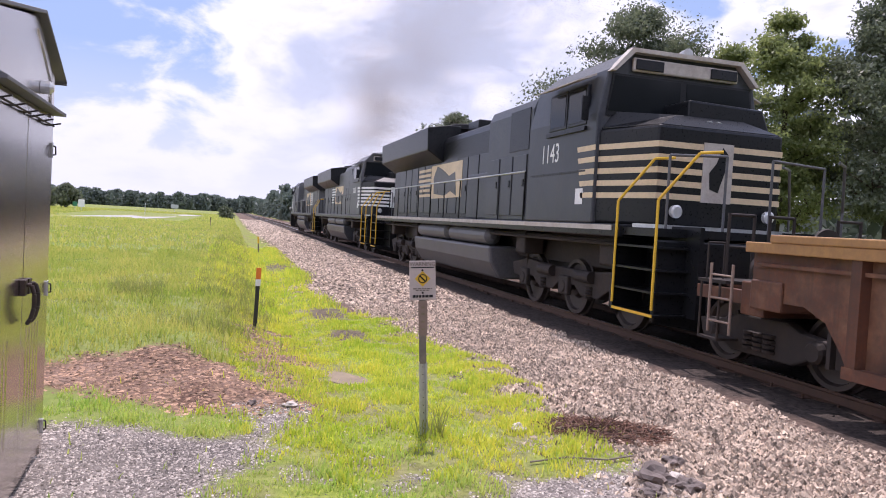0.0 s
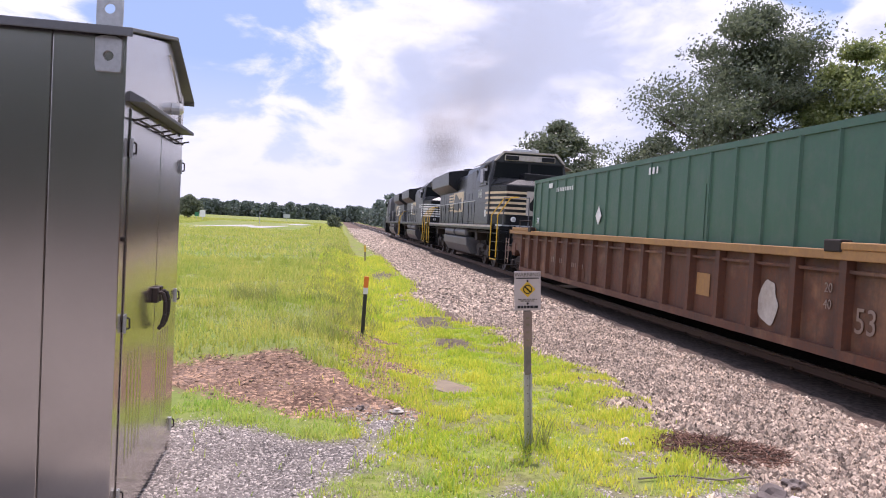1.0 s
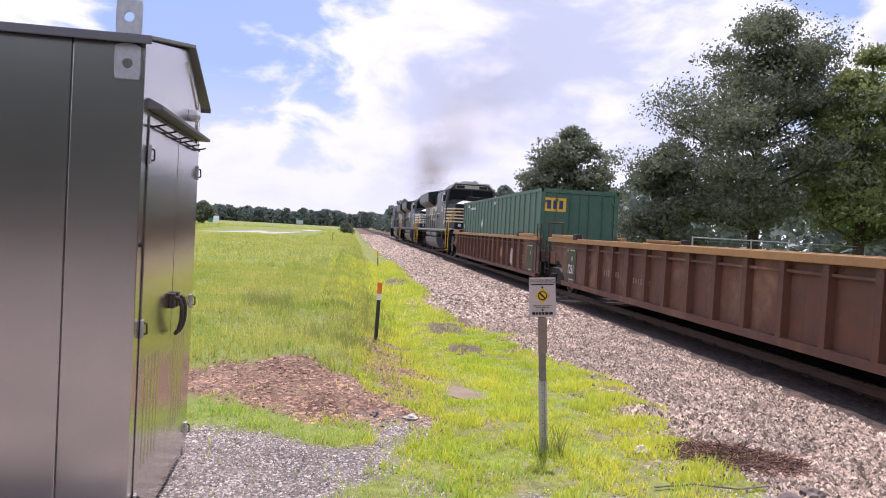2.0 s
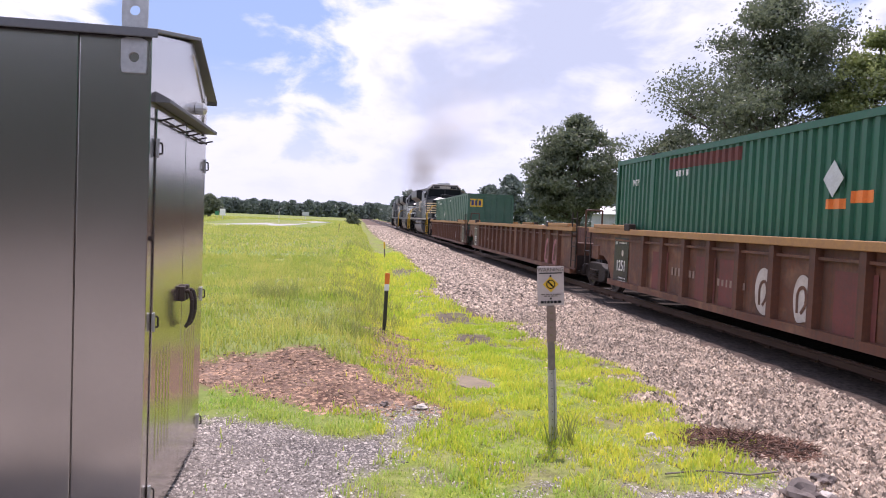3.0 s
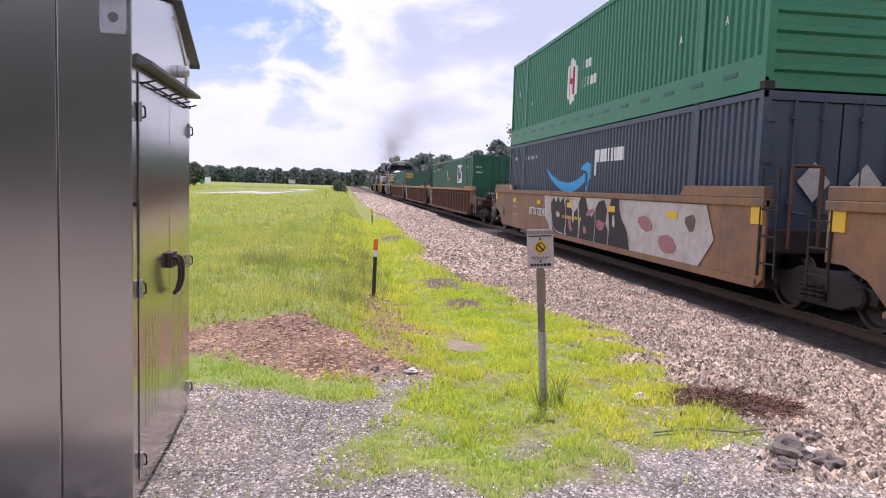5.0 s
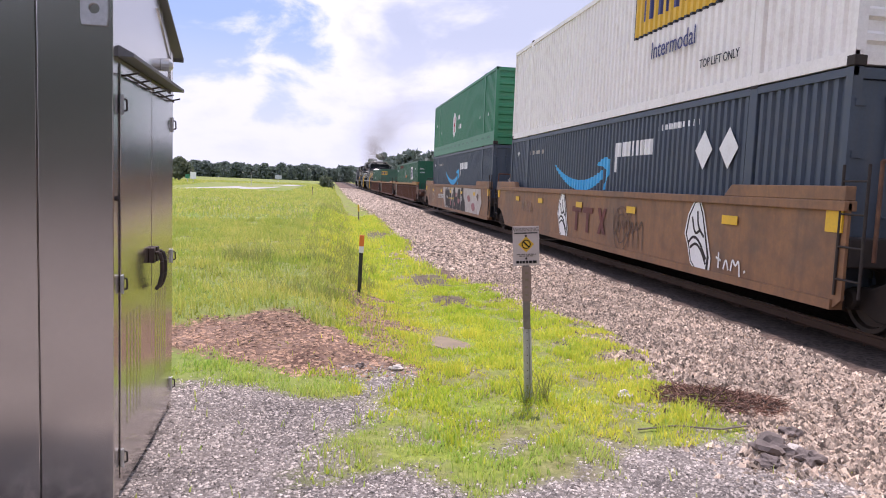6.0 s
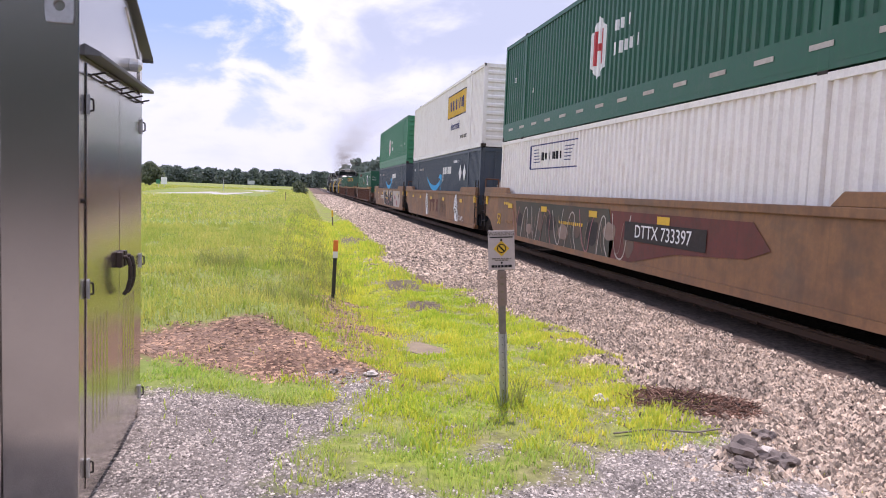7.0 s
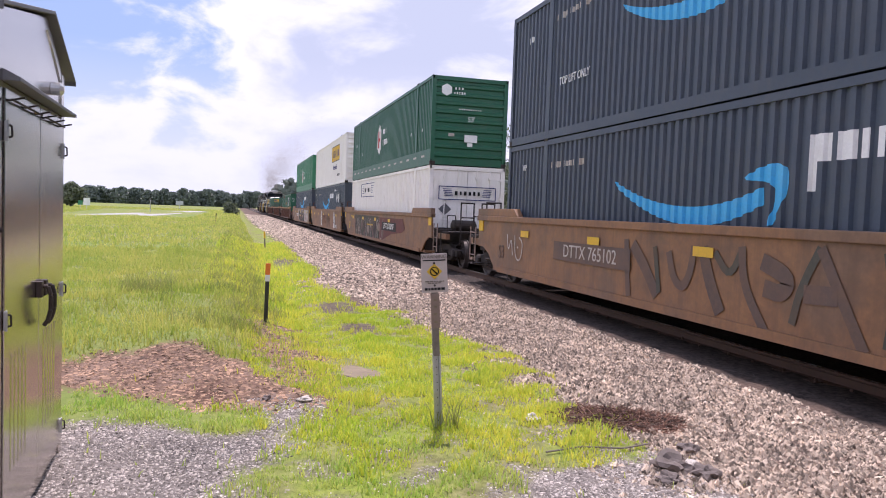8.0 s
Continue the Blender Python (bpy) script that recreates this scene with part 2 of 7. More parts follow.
RUST, DUST, SOOT = (0.11, 0.055, 0.03), (0.22, 0.19, 0.15), (0.02, 0.018, 0.016)
M = {
    "steel": brushed("brushed_stainless_steel", (0.63, 0.60, 0.575), 0.19),
    "galv": material("galvanised_steel", (0.55, 0.56, 0.56), 0.45, 0.8, (0.3, 0.28, 0.25), 0.3, 40, 0.05, 0.12),
    "zinc": material("dull_zinc_sheet", (0.17, 0.175, 0.18), 0.6, 0.2, (0.10, 0.10, 0.10), 0.25, 40, 0.03, 0.1),
    "black": material("black_engine_paint", (0.011, 0.012, 0.014), 0.34, 0.0, (0.025, 0.022, 0.02), 0.25, 25, 0.03, 0.2, 0.35, spec=0.28),
    "grey": material("dark_grey_engine_paint", (0.056, 0.061, 0.070), 0.38, 0.0, (0.085, 0.08, 0.075), 0.25, 25, 0.03, 0.2, 0.3, spec=0.28),
    "palegrey": material("faded_grey_engine_paint", (0.10, 0.102, 0.11), 0.5, 0.0, (0.13, 0.12, 0.11), 0.3, 25, 0.03, 0.2, 0.3),
    "cream": material("cream_stripe_paint", (0.68, 0.53, 0.34), 0.5, 0.0, (0.35, 0.27, 0.18), 0.3, 25, 0.02, 0.08),
    "white": material("white_paint", (0.78, 0.78, 0.76), 0.5, 0.0, (0.45, 0.42, 0.38), 0.2, 30, 0.02, 0.05, 0.1),
    "offwhite": material("white_container_paint", (0.84, 0.80, 0.75), 0.5, 0.0, (0.50, 0.42, 0.34), 0.22, 25, 0.03, 0.05, 0.2),
    "yellow": material("yellow_paint", (0.70, 0.43, 0.02), 0.5, 0.0, (0.35, 0.24, 0.08), 0.25, 30, 0.02, 0.08),
    "orange": material("orange_plastic", (0.75, 0.20, 0.03), 0.5, 0.0, (0.4, 0.2, 0.1), 0.2, 30, 0.02, 0.08),
    "green1": material("faded_green_container_paint", (0.045, 0.118, 0.074), 0.5, 0.0, (0.11, 0.14, 0.12), 0.3, 25, 0.03, 0.12, 0.2),
    "green2": material("green_container_paint", (0.012, 0.10, 0.052), 0.45, 0.0, (0.07, 0.11, 0.08), 0.25, 25, 0.03, 0.12, 0.15),
    "green3": material("bright_green_container_paint", (0.024, 0.185, 0.085), 0.45, 0.0, (0.10, 0.16, 0.10), 0.25, 25, 0.03, 0.1, 0.12),
    "navy": material("slate_blue_container_paint", (0.052, 0.070, 0.098), 0.5, 0.0, (0.09, 0.09, 0.09), 0.3, 25, 0.03, 0.12, 0.25),
    "cyan": material("light_blue_paint", (0.06, 0.42, 0.75), 0.5, 0.0, (0.2, 0.4, 0.5), 0.2, 25, 0.02, 0.08),
    "ink": material("dark_blue_paint", (0.03, 0.035, 0.14), 0.5, 0.0, None, 0, 25, 0.02, 0.1),
    "red": material("red_paint", (0.45, 0.03, 0.03), 0.5, 0.0, None, 0, 25, 0.02, 0.1),
    "brown": material("weathered_brown_car_paint", (0.125, 0.045, 0.021), 0.65, 0.0, (0.045, 0.027, 0.02), 0.5, 18, 0.08, 0.2, 0.6, second=(0.205, 0.098, 0.050), second_scale=1.1),
    "tan": material("yellow_brown_car_paint", (0.265, 0.135, 0.062), 0.6, 0.0, (0.11, 0.064, 0.042), 0.42, 18, 0.05, 0.14, 0.45, second=(0.19, 0.112, 0.066), second_scale=0.9),
    "sillyellow": material("worn_yellow_top_rail", (0.36, 0.195, 0.065), 0.6, 0.0, (0.24, 0.12, 0.06), 0.4, 18, 0.05, 0.15, 0.2),
    "pinkpaint": material("pink_spray_paint", (0.34, 0.15, 0.15), 0.7, 0.0, (0.15, 0.08, 0.06), 0.3, 18, 0.03, 0.15),
    "blackspray": material("black_spray_paint", (0.022, 0.017, 0.016), 0.7, 0.0, (0.08, 0.045, 0.03), 0.2, 18, 0.03, 0.2),
    "greyspray": material("grey_green_spray_paint", (0.075, 0.075, 0.058), 0.85, 0.0, (0.15, 0.08, 0.05), 0.35, 18, 0.03, 0.2),
    "palespray": material("pale_spray_paint", (0.50, 0.46, 0.41), 0.7, 0.0, (0.22, 0.13, 0.08), 0.35, 18, 0.03, 0.1),
    "fadedspray": material("faded_dark_spray_paint", (0.11, 0.075, 0.06), 0.7, 0.0, (0.2, 0.11, 0.06), 0.4, 18, 0.03, 0.2),
    "signface": material("faded_sign_enamel", (0.52, 0.44, 0.40), 0.5, 0.0, (0.4, 0.3, 0.27), 0.2, 30, 0.02, 0.05),
    "redfade": material("faded_red_brown_paint", (0.15, 0.042, 0.034), 0.7, 0.0, (0.07, 0.035, 0.025), 0.45, 18, 0.05, 0.2, 0.4),
    "dullpaint": material("faded_lettering_paint", (0.27, 0.20, 0.16), 0.7, 0.0, (0.15, 0.08, 0.05), 0.4, 18, 0.02, 0.12),
    "iron": material("dirty_cast_iron", (0.030, 0.024, 0.021), 0.75, 0.2, (0.06, 0.04, 0.03), 0.4, 20, 0.12, 0.25),
    "wheel": material("worn_wheel_steel", (0.06, 0.05, 0.045), 0.55, 0.5, (0.10, 0.06, 0.04), 0.35, 20, 0.08, 0.2),
    "rail": material("rusty_rail", (0.10, 0.058, 0.04), 0.65, 0.4, (0.06, 0.04, 0.03), 0.3, 20, 0.1, 0.2),
    "railtop": material("polished_rail_head", (0.5, 0.49, 0.48), 0.25, 1.0, None, 0, 30, 0.02, 0.05),
    "tie": material("weathered_timber_tie", (0.045, 0.036, 0.03), 0.9, 0.0, (0.03, 0.025, 0.02), 0.4, 14, 0.3, 0.25, per_object=0.25),
    "glass": material("dark_cab_glass", (0.012, 0.014, 0.016), 0.1, 0.0, None, 0, 30, 0.0, 0.05, spec=0.25),
    "lens": material("headlight_lens", (0.7, 0.7, 0.68), 0.12, 0.4, None, 0, 30, 0.0, 0.05),
    "rubber": material("black_rubber_hose", (0.015, 0.015, 0.015), 0.7, 0.0, DUST, 0.2, 30, 0.05, 0.1),
    # oil stain darkened further to carry the train's shadow beside the rails
    "foul_shade": material("oil_and_shade_ballast", (0.055, 0.042, 0.036), 0.85, 0.0, (0.03, 0.024, 0.02), 0.35, 25, 0.25, 0.25, per_island=0.5),
    "ballast": material("crushed_ballast_stone", (0.47, 0.375, 0.285), 0.9, 0.0, (0.14, 0.105, 0.08), 0.36, 25, 0.3, 0.24, per_island=0.8),
    "gravel": material("grey_gravel_stone", (0.40, 0.355, 0.31), 0.9, 0.0, (0.19, 0.155, 0.13), 0.3, 30, 0.25, 0.2, per_island=0.72),
    "rock": material("dark_rock", (0.16, 0.13, 0.115), 0.9, 0.0, (0.28, 0.22, 0.18), 0.3, 14, 0.5, 0.25),
    "paler": material("pale_rock", (0.55, 0.50, 0.44), 0.9, 0.0, (0.3, 0.25, 0.2), 0.3, 14, 0.4, 0.2),
    "chip": material("brown_bark_mulch", (0.29, 0.182, 0.115), 0.95, 0.0, (0.07, 0.04, 0.028), 0.3, 14, 0.2, 0.25, per_island=0.7),
    "twig": material("dead_brown_twigs", (0.16, 0.088, 0.06), 0.9, 0.0, None, 0, 14, 0.2, 0.3, per_island=0.8),
    "bark": material("grey_brown_bark", (0.085, 0.065, 0.05), 0.95, 0.0, (0.04, 0.035, 0.03), 0.4, 10, 0.6, 0.3),
    "slab": material("weathered_concrete_slab", (0.27, 0.215, 0.14), 0.9, 0.0, (0.10, 0.07, 0.05), 0.45, 14, 0.3, 0.2),
    "wet": material("dark_damp_soil", (0.105, 0.085, 0.055), 0.98, 0.0, (0.05, 0.04, 0.028), 0.4, 14, 0.6, 0.35, spec=0.08),
    "roadway": material("pale_concrete_road", (0.38, 0.37, 0.35), 0.9, 0.0, (0.3, 0.29, 0.27), 0.3, 8, 0.1, 0.08),
    "siding": material("pale_metal_siding", (0.45, 0.47, 0.48), 0.6, 0.0, (0.3, 0.3, 0.3), 0.3, 10, 0.05, 0.08, 0.2),
    "darkbox": material("dark_trailer_paint", (0.035, 0.04, 0.05), 0.6, 0.0, (0.1, 0.1, 0.1), 0.2, 10, 0.05, 0.1),
    "wood": material("old_grey_timber_post", (0.20, 0.17, 0.14), 0.9, 0.0, (0.1, 0.08, 0.06), 0.3, 20, 0.3, 0.2),
    "postdark": material("dark_green_marker_plastic", (0.03, 0.032, 0.028), 0.6, 0.0, (0.1, 0.09, 0.07), 0.2, 20, 0.05, 0.1),
    "leaf": leafy("oak_leaves", (0.075, 0.10, 0.058), (0.21, 0.24, 0.14), 0.45),
    "leaf2": leafy("yellow_green_leaves", (0.15, 0.20, 0.065), (0.34, 0.38, 0.13), 0.55),
    # leaf3 holds the paleness of distant haze in its base colour
    "leaf3": leafy("haze_tinted_leaves", (0.11, 0.145, 0.115), (0.17, 0.21, 0.17), 0.3),
    "grass": leafy("bright_grass_blades", (0.38, 0.56, 0.035), (0.92, 0.84, 0.12), 0.5),
    "midgrass": leafy("mid_green_grass_blades", (0.34, 0.54, 0.08), (0.72, 0.74, 0.20), 0.5),
    "field": leafy("meadow_grass_blades", (0.30, 0.42, 0.05), (0.70, 0.64, 0.17), 0.48),
    "weed": leafy("tall_weed_blades", (0.22, 0.30, 0.05), (0.42, 0.40, 0.13), 0.5),
}


# ---- mesh building ----
class Build:
    """Collects the faces of one mesh."""

    def __init__(self):
        self.v, self.f = [], []

    def add(self, verts, faces):
        n = len(self.v)
        self.v += [tuple(p) for p in verts]
        self.f += [tuple(i + n for i in q) for q in faces]
        return self

    def box(self, x0, x1, y0, y1, z0, z1):
        v = [(x, y, z) for z in (z0, z1) for y in (y0, y1) for x in (x0, x1)]
        return self.add(v, [(0, 2, 3, 1), (4, 5, 7, 6), (0, 1, 5, 4), (1, 3, 7, 5), (3, 2, 6, 7), (2, 0, 4, 6)])

    def prism(self, outline, axis, a, b):
        """A closed outline drawn in the plane across axis, pushed from a to b along it."""
        n = len(outline)

        def put(p, w):
            return {"x": (w, p[0], p[1]), "y": (p[0], w, p[1]), "z": (p[0], p[1], w)}[axis]
        v = [put(p, a) for p in outline] + [put(p, b) for p in outline]
        f = [tuple(range(n))[::-1], tuple(range(n, 2 * n))]
        f += [(i, (i + 1) % n, n + (i + 1) % n, n + i) for i in range(n)]
        return self.add(v, f)

    def rod(self, p, q, r, r2=None, n=8):
        p, q = Vector(p), Vector(q)
        r2 = r if r2 is None else r2
        d = (q - p).normalized()
        a = d.orthogonal().normalized()
        b = d.cross(a)
        v = []
        for c, rr in ((p, r), (q, r2)):
            v += [c + (a * math.cos(2 * math.pi * k / n) + b * math.sin(2 * math.pi * k / n)) * rr for k in range(n)]
        f = [(k, (k + 1) % n, n + (k + 1) % n, n + k) for k in range(n)]
        return self.add(v, f + [tuple(range(n))[::-1], tuple(range(n, 2 * n))])

    def tube(self, pts, r, n=8):
        for p, q in zip(pts, pts[1:]):
            self.rod(p, q, r, r, n)
        return self

    def lathe(self, profile, axis, centre, n=24):
        """Rings of (offset along axis, radius) round an axis through centre."""
        c = Vector(centre)
        v = []
        for o, r in profile:
            for k in range(n):
                s, t = r * math.cos(2 * math.pi * k / n), r * math.sin(2 * math.pi * k / n)
                v.append(c + Vector({"x": (o, s, t), "y": (s, o, t), "z": (s, t, o)}[axis]))
        f = []
        for i in range(len(profile) - 1):
            f += [(i * n + k, i * n + (k + 1) % n, (i + 1) * n + (k + 1) % n, (i + 1) * n + k) for k in range(n)]
        f += [tuple(range(n))[::-1], tuple(range((len(profile) - 1) * n, len(profile) * n))]
        return self.add(v, f)

    def mesh(self, name, mat, smooth=False):
        me = bpy.data.meshes.new(name)
        me.from_pydata(self.v, [], self.f)
        bm = bmesh.new()
        bm.from_mesh(me)
        bmesh.ops.recalc_face_normals(bm, faces=bm.faces)
        bm.to_mesh(me)
        bm.free()
        me.materials.append(mat)
        if smooth:
            me.polygons.foreach_set("use_smooth", [True] * len(me.polygons))
        return me


def part(name, b, mat, parent=None, label="", bevel=0.0, smooth=False, at=None):
    """Links a Build (or a mesh) as one mesh object, under a thing or a part."""
    ob = new(name, b.mesh(name, M[mat] if isinstance(mat, str) else mat, smooth) if isinstance(b, Build) else b)
    if parent:
        ob.parent = parent
    if at:
        ob.matrix_basis = at
    if bevel:
        md = ob.modifiers.new("edges", "BEVEL")
        md.width, md.segments, md.limit_method, md.angle_limit = bevel, 2, "ANGLE", radians(40)
    if label:
        tagged(ob, label)
    return ob


def words(name, text, size, mat, parent, m, label="", wide=1.0):
    """Raised lettering in the built-in font, turned into a mesh; m maps its x, y plane onto the thing."""
    cu = bpy.data.curves.new(name, "FONT")
    cu.body, cu.size, cu.extrude, cu.align_x, cu.align_y = text, size, 0.003, "CENTER", "CENTER"
    cu.resolution_u = 3
    tmp = new(name, cu)
    me = bpy.data.meshes.new_from_object(tmp.evaluated_get(bpy.context.evaluated_depsgraph_get()))
    bpy.data.objects.remove(tmp)
    me.transform(Matrix.Diagonal((wide, 1, 1, 1)))
    me.materials.clear()
    me.materials.append(M[mat])
    me.name = name
    return part(name, me, mat, parent, label, at=m)


def thing(name, label, category, m, group="", kind=""):
    ob = new(name)
    ob.matrix_basis = m
    return tagged(ob, label, category, group, kind)


def lump(r, seed, squash=0.7, n=2, rough=0.25):
    """An uneven stone."""
    bm = bmesh.new()
    bmesh.ops.create_icosphere(bm, subdivisions=n, radius=r)
    for v in bm.verts:
        k = 1 + rough * noise.noise(v.co / r * 1.3 + Vector((seed * 3.1, seed, 0))) + 0.4 * rough * noise.noise(v.co / r * 4 + Vector((seed, 0, 7)))
        v.co = Vector((v.co.x * k, v.co.y * k, v.co.z * k * squash))
    b = Build()
    b.add([v.co for v in bm.verts], [[v.index for v in f.verts] for f in bm.faces])
    bm.free()
    return b


def soup(name, verts, faces, mat):
    """A big mesh straight from arrays: verts (n, 3), faces (m, k)."""
    me = bpy.data.meshes.new(name)
    me.from_pydata(verts.tolist() if hasattr(verts, "tolist") else verts, [], faces.tolist() if hasattr(faces, "tolist") else faces)
    me.materials.append(mat)
    return me

# ---- ground and track ----
TRACK_X, RAIL_Z = 7.3, 0.06


def bump_(x, y, cx, cy, rx, ry):
    return np.exp(-((x - cx) / rx) ** 2 - ((y - cy) / ry) ** 2)


def wave(x, y, k, s=0.0):
    """Cheap smooth unevenness of wavelength about k metres."""
    q = 2 * np.pi / k
    return (np.sin(q * x * 0.9 + 1.3 * np.sin(q * y * 0.7 + s) + s) + np.sin(q * y * 1.1 + 1.7 * np.sin(q * x * 0.6 + 2 * s) - s)) * 0.5


def ballast_edge(y):
    return np.interp(y, [-30, 4.3, 5.0, 5.6, 6.1, 7.1, 8.4, 9.1, 10.2, 11.7, 12.7, 14.5, 16.5, 18.3, 20.2, 22.5, 32, 45, 80, 200], [2.9, 2.74, 2.74, 2.86, 2.66, 2.92, 3.12, 2.75, 2.40, 2.45, 1.86, 1.72, 1.45, 1.75, 2.15, 1.75, 1.9, 1.85, 1.6, 1.5])


def height(x, y):
    """The ground's height over the plan: a mulch berm, a meadow bank and a shallow ditch under it."""
    z = 0.018 * wave(x, y, 2.3) + 0.010 * wave(x, y, 0.7, 2.0)
    z = z + 0.19 * bump_(x, y, -0.48, 8.35, 0.62, 0.85) + 0.10 * bump_(x, y, -1.5, 8.5, 1.0, 0.7) + 0.07 * bump_(x, y, 0.1, 7.3, 0.35, 0.6)
    k = np.clip((0.75 - x + 0.12 * wave(x, y, 2.1, 1.0)) / 1.15, 0, 1)
    bank = k * k * (3 - 2 * k) * np.clip((y - 8.2) / 3.0, 0, 1)
    z = z + bank * (0.25 + 0.05 * wave(x, y, 9.0, 1.0)) + 0.03 * bank * wave(x, y, 1.3, 4.0)
    z = z - 0.09 * np.exp(-((x - 0.95) / 0.55) ** 2) * np.clip((y - 7.5) / 3.0, 0, 1)
    bed = np.clip((x - ballast_edge(y)) / 1.2, 0, 1) * np.clip((12.5 - x) / 1.5, 0, 1)
    return z * (1 - bed) + bed * (-0.09 + 0.012 * wave(x, y, 0.9, 3.0))


def gravel_at(x, y):
    """1 on the grey gravel yard, 0 off it."""
    e = 0.16 * wave(x, y, 1.1) + 0.10 * wave(x, y, 0.45, 1.0) + 0.09 * wave(x, y, 0.17, 3.0)
    top = np.interp(x, [-8, -1.2, -0.87, -0.39, 0.11, 0.25, 0.38, 0.8], [6.1, 6.03, 6.06, 5.86, 5.52, 5.70, 6.12, 6.15])
    side = np.interp(y, [3.0, 4.11, 4.57, 5.14, 6.05, 6.4], [0.1, 0.2, 0.24, 0.53, 0.66, 0.7])
    main = np.clip((top - y + e * 0.55) / 0.25, 0, 1) * np.clip((side - x + e * 0.8) / 0.3, 0, 1)
    edge = np.interp(x, [-1, 0.26, 0.9, 1.6, 1.95, 2.3, 2.75], [4.0, 4.1, 3.95, 4.05, 4.42, 4.6, 4.55])
    near = np.clip((edge - y + e * 0.8) / 0.25, 0, 1) * np.clip((3.4 - x) / 0.3, 0, 1)
    gap = np.clip((1.2 - np.hypot((x - 0.5) / 0.4, (y - 6.1) / 0.5) + 1.4 * e) / 0.8, 0, 1) * 0.6
    loose = np.clip(0.75 * wave(x, y, 0.62, 4.0) + 0.3 * wave(x, y, 0.24, 2.0) - 0.15, 0, 1) * np.clip((5.6 - y) / 0.8, 0, 1) * (y > 2.2) * np.clip((3.2 - x) / 0.4, 0, 1)
    return np.maximum(np.maximum(np.maximum(main, near), gap), loose)


COVERS = ((1.26, 7.45, 0.24, 0.40), (1.74, 10.2, 0.28, 0.5), (1.72, 12.3, 0.36, 0.8), (1.50, 22.6, 0.42, 1.2))


def bare_at(x, y):
    """1 on the dark damp patches along the ditch."""
    out = 0.0 * x
    for cx, cy, a, b in COVERS[1:]:
        out = np.maximum(out, np.clip((1.15 - np.hypot((x - cx) / a, (y - cy) / b) + 0.3 * wave(x, y, 0.45, 1.0)) / 0.4, 0, 1))
    return out


def mulch_at(x, y):
    e = 0.22 * wave(x, y, 1.2, 2.0) + 0.12 * wave(x, y, 0.5, 4.0)
    top = np.interp(x, [-8, -1.6, -1.3, -0.9, -0.69, -0.42, -0.05, 0.28, 0.48, 0.9], [7.9, 8.07, 8.2, 8.1, 8.3, 8.25, 7.8, 7.25, 6.95, 6.5])
    bot = np.interp(x, [-8, -1.39, -1.02, -0.63, -0.32, 0.07, 0.46, 0.8], [7.1, 6.92, 6.68, 6.33, 6.12, 6.08, 5.98, 5.95])
    e = e + 0.10 * wave(x, y, 0.21, 5.0)
    a = np.clip((top - y + e * 0.45) / 0.22, 0, 1) * np.clip((y - bot + e * 0.6) / 0.35, 0, 1) * np.clip((0.92 - x + e * 0.6) / 0.25, 0, 1)
    tail = np.clip(1.35 - np.hypot((x - 0.62 - 0.08 * (8 - y) * 0.5 - e) / 0.42, (y - 8.9) / 2.5), 0, 1) * 0.8
    return np.maximum(a, tail)


def ground():
    def steps(a, b, fine0, fine1, d, grow=1.18):
        mid = list(np.arange(fine0, fine1 + 1e-6, d))
        out, s, p = [], d, fine1
        while p < b:
            s *= grow
            p += s
            out.append(p)
        low, s, p = [], d, fine0
        while p > a:
            s *= grow
            p -= s
            low.append(p)
        return np.array(low[::-1] + mid + out)
    xs, ys = steps(-900, 900, -3.0, 5.0, 0.07), steps(-60, 1800, 3.0, 13.0, 0.07)
    X, Y = np.meshgrid(xs, ys)
    Z = height(X, Y)
    nx, ny = len(xs), len(ys)
    i = (np.arange(ny - 1)[:, None] * nx + np.arange(nx - 1)[None, :]).ravel()
    me = soup("ground", np.stack([X, Y, Z], -1).reshape(-1, 3), np.stack([i, i + 1, i + nx + 1, i + nx], -1), ground_material())
    me.polygons.foreach_set("use_smooth", [True] * len(me.polygons))
    bed = np.clip((X - ballast_edge(Y) + 0.25 * wave(X, Y, 1.0) + 0.15 * wave(X, Y, 0.4, 1)) / 0.3, 0, 1) * np.clip((12 - X) / 0.5, 0, 1)
    lush = (X < 9) * np.clip((X + 0.4 + 0.3 * wave(X, Y, 3.0)) / 0.8, 0, 1) * (Y > 0)
    # the last mask is the track stain with the train's shadow painted in
    for key, val in (("gravel", gravel_at(X, Y)), ("mulch", mulch_at(X, Y)), ("bed", bed), ("bare", bare_at(X, Y)), ("lush", lush), ("foul_shade", np.clip((X - 5.36 + 0.12 * wave(X, Y, 0.9) + 0.08 * wave(X, Y, 0.35, 2)) / 0.25, 0, 1) * np.clip((9.1 - X) / 0.3, 0, 1))):
        me.attributes.new(key, "FLOAT", "POINT").data.foreach_set("value", val.ravel().astype(np.float32))
    tagged(new("ground", me), "uneven ground of mown grass, gravel yard and bark mulch", "ground", kind="structure")


